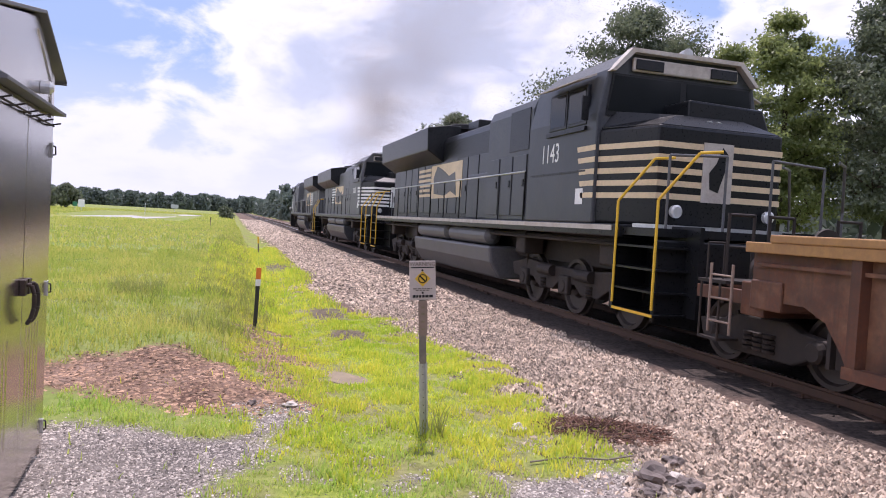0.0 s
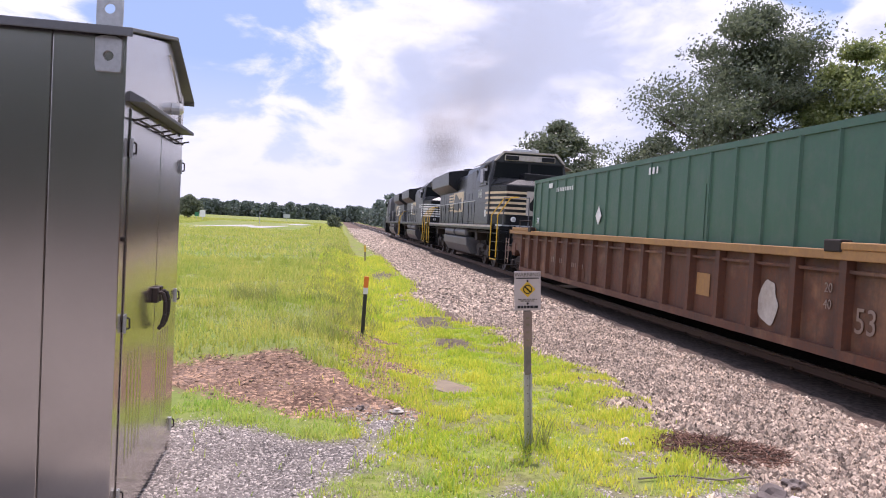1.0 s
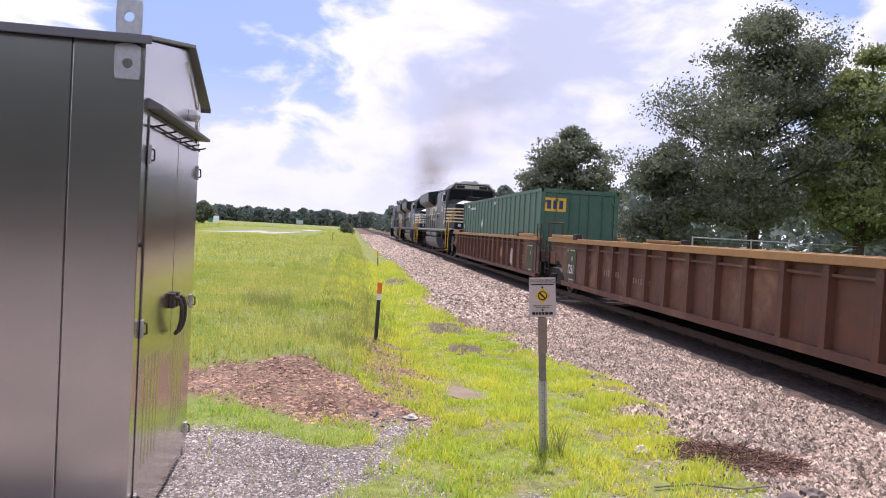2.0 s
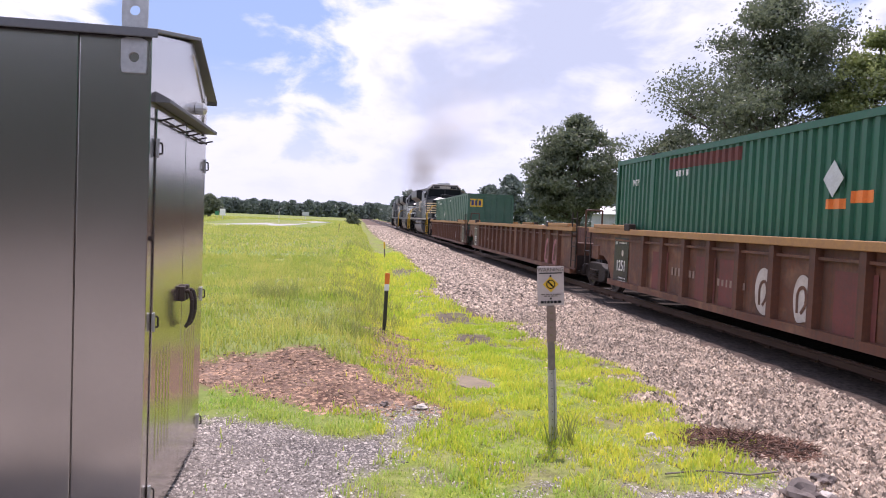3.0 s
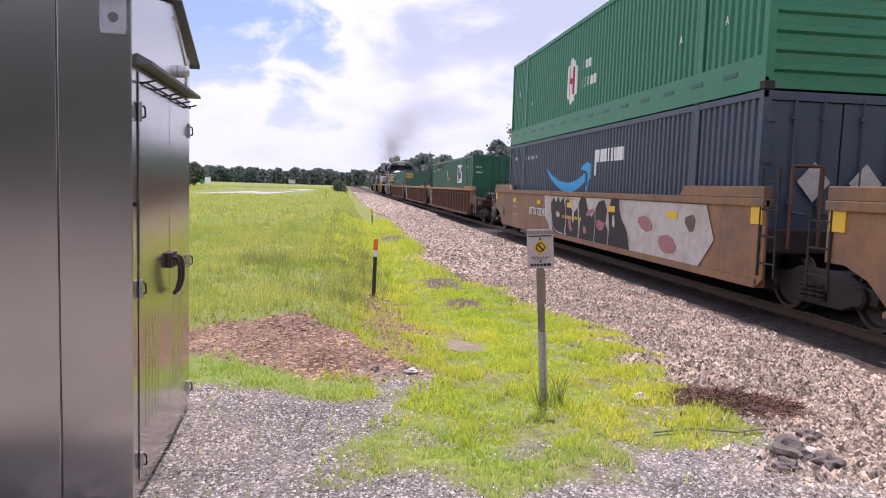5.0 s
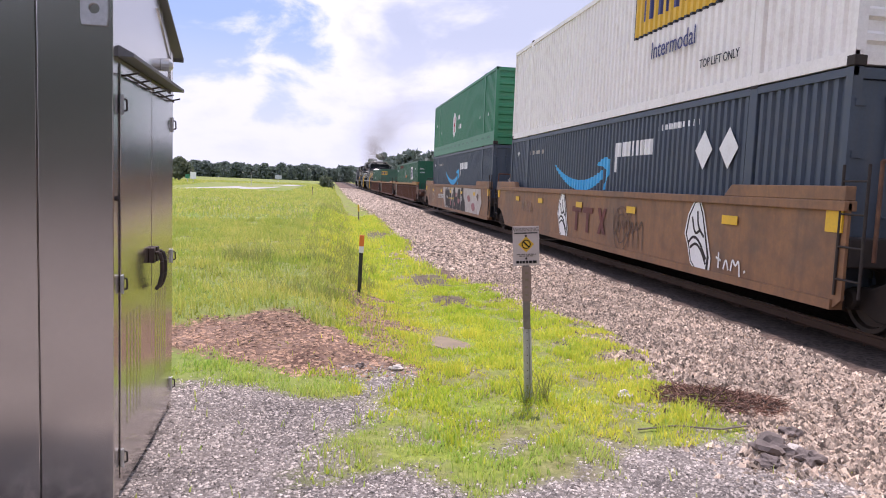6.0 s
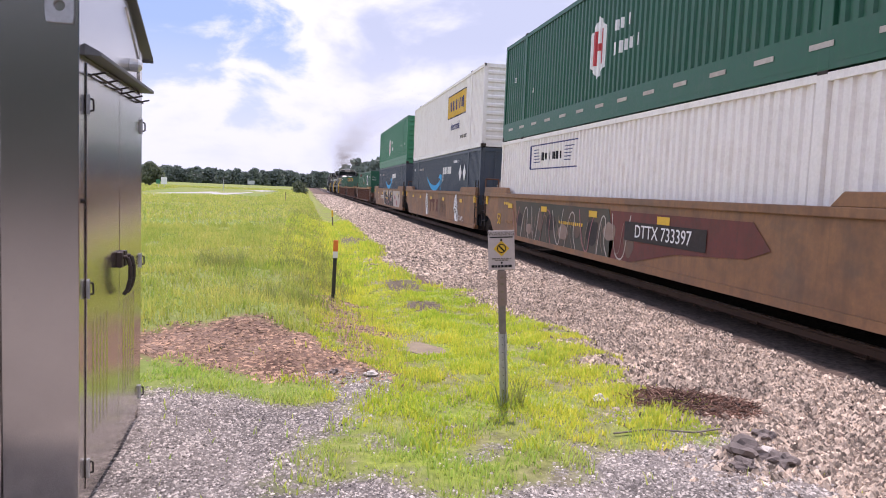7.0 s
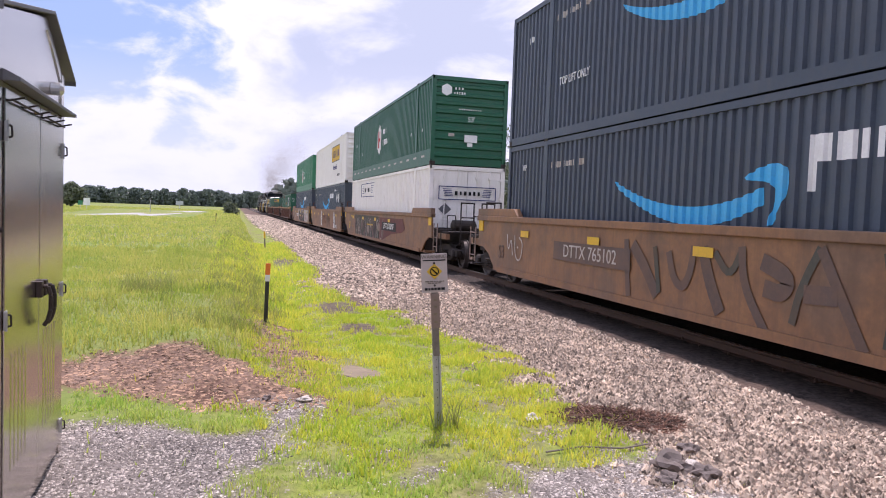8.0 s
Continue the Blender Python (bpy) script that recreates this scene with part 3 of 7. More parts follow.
def ground_material():
    m = bpy.data.materials.new("grass_gravel_and_soil")
    m.use_nodes = True
    nt = m.node_tree
    N, L = nt.nodes.new, nt.links.new
    bs = nt.nodes["Principled BSDF"]
    bs.inputs["Roughness"].default_value = 0.95
    bs.inputs["Specular IOR Level"].default_value = 0.15
    tc = N("ShaderNodeTexCoord")

    def tex(scale, detail=6.0):
        n = N("ShaderNodeTexNoise")
        n.inputs["Scale"].default_value, n.inputs["Detail"].default_value, n.inputs["Roughness"].default_value = scale, detail, 0.65
        L(tc.outputs["Object"], n.inputs[0])
        return n.outputs[0]

    def two(v, c0, c1, lo=0.35, hi=0.65):
        r = N("ShaderNodeValToRGB")
        r.color_ramp.elements[0].position, r.color_ramp.elements[1].position = lo, hi
        r.color_ramp.elements[0].color, r.color_ramp.elements[1].color = (*c0, 1), (*c1, 1)
        L(v, r.inputs[0])
        return r.outputs[0]

    def mixc(f, a, b, mode="MIX"):
        n = N("ShaderNodeMix")
        n.data_type, n.blend_type = "RGBA", mode
        if isinstance(f, float):
            n.inputs[0].default_value = f
        else:
            L(f, n.inputs[0])
        L(a, n.inputs[6])
        L(b, n.inputs[7])
        return n.outputs[2]

    def attr(key):
        n = N("ShaderNodeAttribute")
        n.attribute_name = key
        return n.outputs["Fac"]
    dry = mixc(two(tex(0.12, 4), (0, 0, 0), (1, 1, 1), 0.4, 0.62), two(tex(9), (0.13, 0.19, 0.04), (0.21, 0.26, 0.06)), two(tex(5), (0.20, 0.22, 0.07), (0.29, 0.27, 0.11)))
    lush = mixc(two(tex(0.9, 4), (0, 0, 0), (1, 1, 1), 0.4, 0.65), two(tex(14), (0.15, 0.20, 0.034), (0.28, 0.335, 0.055)), two(tex(7), (0.13, 0.11, 0.06), (0.28, 0.24, 0.14)))
    col = mixc(attr("lush"), dry, lush)
    col = mixc(attr("mulch"), col, mixc(two(tex(1.3, 3), (0, 0, 0), (1, 1, 1)), two(tex(22), (0.06, 0.035, 0.025), (0.20, 0.12, 0.085)), two(tex(30), (0.12, 0.07, 0.05), (0.34, 0.24, 0.18))))
    col = mixc(attr("gravel"), col, mixc(two(tex(1.1, 3), (0, 0, 0), (0.6, 0.6, 0.6)), two(tex(40), (0.04, 0.034, 0.03), (0.19, 0.17, 0.155)), two(tex(40), (0.22, 0.19, 0.16), (0.42, 0.37, 0.33))))
    col = mixc(attr("bed"), col, mixc(two(tex(0.8, 3), (0, 0, 0), (1, 1, 1)), two(tex(20), (0.035, 0.024, 0.019), (0.22, 0.155, 0.12)), two(tex(24), (0.05, 0.034, 0.027), (0.26, 0.19, 0.15))))
    col = mixc(attr("bare"), col, two(tex(20), (0.065, 0.052, 0.037), (0.19, 0.155, 0.11)))
    # dark tone for both the stained track bed and the shadow strip
    col = mixc(attr("foul_shade"), col, two(tex(18), (0.022, 0.018, 0.016), (0.085, 0.068, 0.058)))
    L(col, bs.inputs["Base Color"])
    b = N("ShaderNodeBump")
    b.inputs["Strength"].default_value, b.inputs["Distance"].default_value = 0.6, 0.03
    L(tex(16, 8), b.inputs["Height"])
    L(b.outputs[0], bs.inputs["Normal"])
    return m


def stones(name, pts, size, seed, mat, label, category, flat=0.7):
    """Many small angular stones at pts (n, 3), in one mesh."""
    g = np.random.default_rng(seed)
    oct_ = np.array([(1, 0, 0), (-1, 0, 0), (0, 1, 0), (0, -1, 0), (0, 0, 1), (0, 0, -1)], float)
    fc = np.array([(0, 2, 4), (2, 1, 4), (1, 3, 4), (3, 0, 4), (2, 0, 5), (1, 2, 5), (3, 1, 5), (0, 3, 5)])
    n = len(pts)
    v = oct_[None] * g.uniform(0.55, 1.25, (n, 6, 1)) + g.normal(0, 0.22, (n, 6, 3))
    v *= (size * g.uniform(0.55, 1.4, (n, 1, 1)))
    v[:, :, 2] *= flat
    c, s = np.cos(a := g.uniform(0, 6.28, n)), np.sin(a)
    x = v[:, :, 0] * c[:, None] - v[:, :, 1] * s[:, None]
    y = v[:, :, 0] * s[:, None] + v[:, :, 1] * c[:, None]
    v[:, :, 0], v[:, :, 1] = x, y
    v += pts[:, None, :]
    f = (fc[None] + (np.arange(n) * 6)[:, None, None]).reshape(-1, 3)
    return tagged(new(name, soup(name, v.reshape(-1, 3), f, M[mat])), label, category, kind="stuff")


def blades(name, pts, tall, wide, seed, mat, label):
    """Grass: bent two-step blades rooted at pts."""
    g = np.random.default_rng(seed)
    n = len(pts)
    a = g.uniform(0, 2 * np.pi, n)
    h = tall * g.uniform(0.45, 1.3, n) if np.isscalar(tall) else tall * g.uniform(0.45, 1.3, n)
    w = wide * g.uniform(0.7, 1.3, n)
    lean, la = h * g.uniform(0.1, 0.75, n), g.uniform(0, 2 * np.pi, n)
    side = np.stack([np.cos(a) * w, np.sin(a) * w, 0 * a], -1)
    out = np.stack([np.cos(la) * lean, np.sin(la) * lean, 0 * a], -1)
    up = np.stack([0 * a, 0 * a, h], -1)
    v = np.stack([pts - side, pts + side, pts + side * 0.7 + up * 0.6 + out * 0.35, pts - side * 0.7 + up * 0.6 + out * 0.35, pts + up + out], 1)
    k = (np.arange(n) * 5)[:, None]
    me = bpy.data.meshes.new(name)
    me.from_pydata(v.reshape(-1, 3).tolist(), [], (k + np.array([[0, 1, 2, 3]])).tolist() + (k + np.array([[3, 2, 4]])).tolist())
    me.materials.append(M[mat])
    return tagged(new(name, me), label, "grass", kind="stuff")


def scatter(seed, n, x0, x1, y0, y1, keep, sink=0.0):
    g = np.random.default_rng(seed)
    x, y = g.uniform(x0, x1, n), g.uniform(y0, y1, n)
    ok = g.random(n) < keep(x, y)
    x, y = x[ok], y[ok]
    return np.stack([x, y, height(x, y) - sink], -1)


def track():
    t = thing("railway_track", "single railway track of steel rails on timber ties in crushed stone", "railway track", pose(TRACK_X, 0, RAIL_Z), kind="structure")
    prof = [(-0.07, -0.17), (0.07, -0.17), (0.07, -0.155), (0.012, -0.135), (0.010, -0.05), (0.036, -0.035), (0.036, -0.004), (-0.036, -0.004), (-0.036, -0.035), (-0.010, -0.05), (-0.012, -0.135), (-0.07, -0.155)]
    for s in (-1, 1):
        r = part("rail", Build().prism([(p[0] + s * 0.754, p[1]) for p in prof], "y", -60, 700), "rail", t)
        part("running_surface", Build().prism([(s * 0.754 - 0.032, -0.004), (s * 0.754 + 0.032, -0.004), (s * 0.754 + 0.028, 0), (s * 0.754 - 0.028, 0)], "y", -60, 700), "railtop", r)
    me = Build().box(-1.3, 1.3, -0.11, 0.11, -0.33, -0.172).mesh("tie", M["tie"])
    plate = Build().box(-0.14, 0.14, -0.09, 0.09, -0.172, -0.155)
    for dx, dy in ((-0.1, -0.06), (0.1, 0.06)):
        plate.rod((dx, dy, -0.16), (dx, dy, -0.115), 0.018, 0.018, 6)
    pme = plate.mesh("tie_plate", M["rail"])
    g = random.Random(4)
    for k in range(150):
        tie = part("tie", me, "tie", t, at=pose(g.uniform(-0.05, 0.05), -6 + k * 0.53 + g.uniform(-0.03, 0.03), g.uniform(-0.015, 0.01), 0, 0, g.uniform(-1.2, 1.2)))
        if k < 75:
            for s in (-1, 1):
                part("tie_plate", pme, "rail", tie, at=pose(s * 0.754, 0, 0.002))


ground()
track()
# ---- the train: local x across (minus towards the yard), y along the line, z up from the rails ----
SPEED = 16.87                     # metres a second, away along +y
ROLLING, TURNING = [], []         # (thing, place at 0 s), (wheel set, radius, place on its truck)


def on_track(ob, s, z=0.0):
    ob.matrix_basis = pose(TRACK_X, s, RAIL_Z + z)
    ROLLING.append((ob, s, z))
    return ob


SIDE = Matrix(((0, 0, -1, 0), (-1, 0, 0, 0), (0, 1, 0, 0), (0, 0, 0, 1)))      # letters on the side towards the yard
REAR = Matrix(((1, 0, 0, 0), (0, 0, -1, 0), (0, 1, 0, 0), (0, 0, 0, 1)))       # letters on the end that looks back


def side_at(x, y, z):
    return Matrix.Translation((x, y, z)) @ SIDE


def rear_at(x, y, z):
    return Matrix.Translation((x, y, z)) @ REAR


def plate(pts, m, depth=0.004):
    """A thin painted shape: 2D outline on the lettering plane of m."""
    b = Build().prism(pts, "z", 0, depth)
    b.v = [tuple(m @ Vector(p)) for p in b.v]
    return b


def rect(w, h, cx=0.0, cy=0.0, lean=0.0):
    return [(cx - w / 2, cy - h / 2), (cx + w / 2, cy - h / 2), (cx + w / 2 + lean, cy + h / 2), (cx - w / 2 + lean, cy + h / 2)]


def bars(parent, m, width, tall, count, mat, seed=1, lean=0.0):
    """Unreadable writing: a row of plain bars."""
    g = random.Random(seed)
    step = width / count
    for k in range(count):
        sign_shape("letter_bar", rect(step * g.uniform(0.35, 0.6), tall * g.uniform(0.6, 0.75), -width / 2 + step * (k + 0.5), 0, lean), m, mat, parent)


CL, CW = 16.15, 2.59              # a 53 foot container


def corrugated(half, a, b, pitch, depth, out):
    """Plan of a corrugated side from y=a to y=b at x=half; out: +1 or -1."""
    n = max(1, round((b - a) / pitch))
    p, pts = (b - a) / n, []
    for k in range(n):
        y = a + k * p
        pts += [(half, y), (half, y + p * 0.40), (half - out * depth, y + p * 0.52), (half - out * depth, y + p * 0.88)]
    return pts + [(half, b)]


FOLDS = {}                        # a container's side folds: start, pitch, depth, plane


SX = -CW / 2 - 0.006              # container side towards the yard
CX = -1.492                       # car side sheet towards the yard


def smooth(pts, closed=False, rounds=2):
    """Corner cutting."""
    for _ in range(rounds):
        out = [] if closed else [pts[0]]
        for k in range(len(pts) if closed else len(pts) - 1):
            a, b = pts[k], pts[(k + 1) % len(pts)]
            out += [(a[0] * 0.75 + b[0] * 0.25, a[1] * 0.75 + b[1] * 0.25), (a[0] * 0.25 + b[0] * 0.75, a[1] * 0.25 + b[1] * 0.75)]
        pts = out if closed else out + [pts[-1]]
    return pts


def cut(pts, edge, side):
    """The part of an outline on one side of an upright line."""
    out = []
    for k, p in enumerate(pts):
        q = pts[k - 1]
        a, b = (q[0] - edge) * side, (p[0] - edge) * side
        if (a < 0) != (b < 0):
            f = a / (a - b)
            out.append((edge, q[1] + (p[1] - q[1]) * f))
        if b >= 0:
            out.append(p)
    return out


def sign_shape(name, pts, m, mat, parent, label=""):
    """A painted shape; on a corrugated side it lies in the folds."""
    w = m.translation
    fold = None if name == "diamond_plate" else FOLDS.get(parent.name)      # plates are flat
    if not fold or abs(m[1][0] + 1) > 1e-4 or abs(w.x - SX) > 0.02 or w.z + min(q[1] for q in pts) < 0.52:
        return part(name, plate(pts, m), mat, parent, label)
    a, p, deep, plane = fold
    shape = [(w.y - q[0], w.z + q[1]) for q in pts]
    lo, hi, b = min(q[0] for q in shape), max(q[0] for q in shape), Build()
    stops = ((0.0, 0.0), (0.40, 0.0), (0.52, 1.0), (0.88, 1.0), (1.0, 0.0))
    lift = 0.004 + (SX - w.x)
    index = {}
    for k in range(math.floor((lo - a) / p), math.ceil((hi - a) / p) + 1):
        for (f0, d0), (f1, d1) in zip(stops, stops[1:]):
            y0, y1 = a + (k + f0) * p, a + (k + f1) * p
            if y1 <= lo or y0 >= hi:
                continue
            piece = cut(cut(shape, y0, 1), y1, -1)
            if len(piece) > 2:
                face = []
                for q in piece:
                    v = (plane + deep * (d0 + (d1 - d0) * (q[0] - y0) / (y1 - y0)) - lift, q[0], q[1])
                    key = tuple(round(u, 4) for u in v)
                    if key not in index:
                        index[key] = len(b.v)
                        b.v.append(v)
                    if index[key] not in face:
                        face.append(index[key])
                if len(face) > 2:
                    b.f.append(tuple(face))
    return part(name, b, mat, parent, label)


def container(label, mat, tall, s, z, pitch=0.21, depth=0.042, ribbed=False, rear="ribs", flush=False):
    c = thing("container", label, "container", pose(0, 0, 0), "containers on the train")
    h, hw = CL / 2, CW / 2
    if ribbed:
        b = Build().box(-hw + 0.03, hw - 0.03, -h + 0.05, h - 0.05, 0.15, tall - 0.09)
        body = part("body", b, mat, c)
        rib = Build().prism([(-0.045, 0), (0.045, 0), (0.022, 0.035), (-0.022, 0.035)], "z", 0.14, tall - 0.08).mesh("side_rib", M[mat])
        n = 21
        for k in range(1, n):
            y = -h + CL * k / n
            part("side_rib", rib, mat, body, at=pose(-hw + 0.03, y, 0, 0, 0, 90))
            part("side_rib", rib, mat, body, at=pose(hw - 0.03, y, 0, 0, 0, -90))
    else:
        inner = hw - 0.022
        west = corrugated(-inner, -h + 0.08, h - 0.08, pitch, depth, -1)
        n = max(1, round((CL - 0.16) / pitch))
        FOLDS[c.name] = (-h + 0.08, (CL - 0.16) / n, depth, -inner)
        east = corrugated(inner, -h + 0.08, h - 0.08, pitch, depth, 1)
        part("body", Build().prism(east + west[::-1], "z", 0.12, tall - 0.06), mat, c)
        if flush:
            part("lower_side_panel", Build().box(-hw - 0.002, -hw + 0.08, -h + 0.1, h - 0.1, 0.08, 0.5), mat, c)
    for sx in (-1, 1):
        part("top_rail", Build().box(sx * hw, sx * (hw - 0.07), -h, h, tall - 0.10, tall), mat, c)
        part("bottom_rail", Build().box(sx * hw, sx * (hw - 0.06), -h, h, 0.0, 0.16), mat, c)
        for y in (-h + 0.06, h - 0.06):
            part("corner_post", Build().box(sx * (hw + 0.004), sx * (hw - 0.13), y - 0.06, y + 0.06, 0.0, tall + 0.004), mat, c)
            if not ribbed:
                q = y * (6.05 / (h - 0.06))
                part("side_post", Build().box(sx * (hw + 0.003), sx * (hw - 0.09), q - 0.10, q + 0.10, 0.004, tall - 0.006), mat, c, bevel=0.012)
                part("corner_casting", Build().box(sx * (hw + 0.008), sx * (hw - 0.16), q - 0.09, q + 0.09, tall - 0.02, tall + 0.03), "iron", c, bevel=0.01)
            part("corner_casting", Build().box(sx * (hw + 0.008), sx * (hw - 0.16), y - 0.07, y + 0.07, -0.012, 0.11), "iron", c, bevel=0.01)
    for e in (-1, 1):
        y = e * h
        part("end_header", Build().box(-hw + 0.13, hw - 0.13, y, y - e * 0.08, tall - 0.13, tall - 0.004), mat, c)
        part("end_sill", Build().box(-hw + 0.13, hw - 0.13, y, y - e * 0.08, 0.004, 0.15), mat, c)
        style = rear if e < 0 else "ribs"
        if style == "doors":
            for sx in (-1, 1):
                d = part("door", Build().box(sx * 0.015, sx * (hw - 0.14), y + e * -0.03, y + e * -0.07, 0.16, tall - 0.14), mat, c, bevel=0.008)
                for x in (0.32, 0.78):
                    rod = Build().rod((sx * x, y - 0.005, 0.08), (sx * x, y - 0.005, tall - 0.06), 0.018)
                    for zz in (0.3, 1.2, tall - 0.4):
                        rod.box(sx * x - 0.05, sx * x + 0.05, y - 0.03, y + 0.04, zz, zz + 0.07)
                    rod.tube([(sx * x, y - 0.03, 1.1), (sx * (x - 0.24), y - 0.04, 1.06)], 0.016)
                    part("lock_rod", rod, mat, d)
                for zz in (0.4, 1.1, 1.8, tall - 0.45):
                    part("hinge", Build().box(sx * (hw - 0.2), sx * (hw - 0.05), y - 0.02, y + 0.03, zz, zz + 0.08), mat, d)
        else:
            b = Build().box(-hw + 0.12, hw - 0.12, y - e * 0.05, y - e * 0.09, 0.14, tall - 0.12)
            part("end_wall", b, mat, c)
            n = 9
            for k in range(n):
                zz = 0.32 + (tall - 0.62) * k / (n - 1)
                part("end_rib", Build().prism([(y - e * 0.05, zz - 0.08), (y - e * 0.005, zz - 0.04), (y - e * 0.005, zz + 0.04), (y - e * 0.05, zz + 0.08)], "x", -hw + 0.13, hw - 0.13), mat, c)
    on_track(c, s, z)
    return c


def wheel_set(radius, parent, y):
    b = Build().rod((-0.95, 0, 0), (0.95, 0, 0), 0.075, n=12)
    w = part("wheel_set", b, "wheel", parent, at=pose(0, y, radius))
    for s in (-1, 1):
        prof = [(s * 0.70, radius * 0.55), (s * 0.70, radius + 0.026), (s * 0.73, radius + 0.026), (s * 0.745, radius), (s * 0.84, radius - 0.006), (s * 0.84, radius * 0.86),
                (s * 0.79, radius * 0.80), (s * 0.77, radius * 0.42), (s * 0.86, radius * 0.34), (s * 0.86, 0.09)]
        wh = part("wheel", Build().lathe(prof, "x", (0, 0, 0), 28), "wheel", w, smooth=False)
    TURNING.append((w, radius, y))
    return w


def truck(parent, y, radius=0.42, loco=False):
    """A truck under a car: cast side frames, springs and wheel sets."""
    axles = (-1.95, 0.0, 1.95) if loco else (-0.89, 0.89)
    t = part("truck", Build().box(-0.85, 0.85, -0.22, 0.22, radius - 0.02, radius + 0.22), "iron", parent, at=pose(0, y, 0), bevel=0.03)
    for s in (-1, 1):
        x0, x1 = s * 0.90, s * 1.06
        b = Build()
        if loco:
            out = [(-2.75, radius + 0.28), (-2.65, radius + 0.02), (-2.2, radius - 0.02), (-1.6, radius + 0.06), (-1.25, radius - 0.12), (-0.6, radius - 0.12), (-0.35, radius + 0.04), (0.35, radius + 0.04),
                   (0.6, radius - 0.12), (1.25, radius - 0.12), (1.6, radius + 0.06), (2.2, radius - 0.02), (2.65, radius + 0.02), (2.75, radius + 0.28), (1.9, radius + 0.42), (0.9, radius + 0.34), (-0.9, radius + 0.34), (-1.9, radius + 0.42)]
        else:
            out = [(-1.18, radius + 0.12), (-1.12, radius - 0.08), (-0.80, radius - 0.10), (-0.52, radius - 0.22), (0.52, radius - 0.22), (0.80, radius - 0.10), (1.12, radius - 0.08), (1.18, radius + 0.12),
                   (0.62, radius + 0.17), (0.40, radius + 0.26), (-0.40, radius + 0.26), (-0.62, radius + 0.17)]
        b.prism(out, "x", x0, x1)
        frame_ = part("side_frame", b, "iron", t, bevel=0.025)
        for a in axles:
            part("bearing", Build().lathe([(s * 0.98, 0.13), (s * 1.12, 0.13), (s * 1.15, 0.10), (s * 1.15, 0.03)], "x", (0, a, radius), 14), "iron", frame_, smooth=False)
            if loco:
                part("journal_box", Build().box(s * 1.02, s * 1.13, a - 0.2, a + 0.2, radius - 0.16, radius + 0.20), "iron", frame_, bevel=0.03)
        for a in ((-0.98, 0.98) if loco else (-0.17, 0.0, 0.17)):
            b2 = Build()
            for k in range(4):
                zz = radius - 0.14 + k * 0.06
                b2.lathe([(0, 0.075), (0.035, 0.085), (0.04, 0.06)], "z", (s * 1.075, a, zz), 12)
            part("spring", b2, "iron", frame_)
        if loco:
            part("brake_cylinder", Build().rod((s * 1.1, 0.5, radius + 0.25), (s * 1.1, 1.1, radius + 0.25), 0.11, n=14), "iron", frame_)
            part("brake_cylinder", Build().rod((s * 1.1, -1.1, radius + 0.25), (s * 1.1, -0.5, radius + 0.25), 0.11, n=14), "iron", frame_)
    for a in axles:
        wheel_set(radius, t, a)
    return t


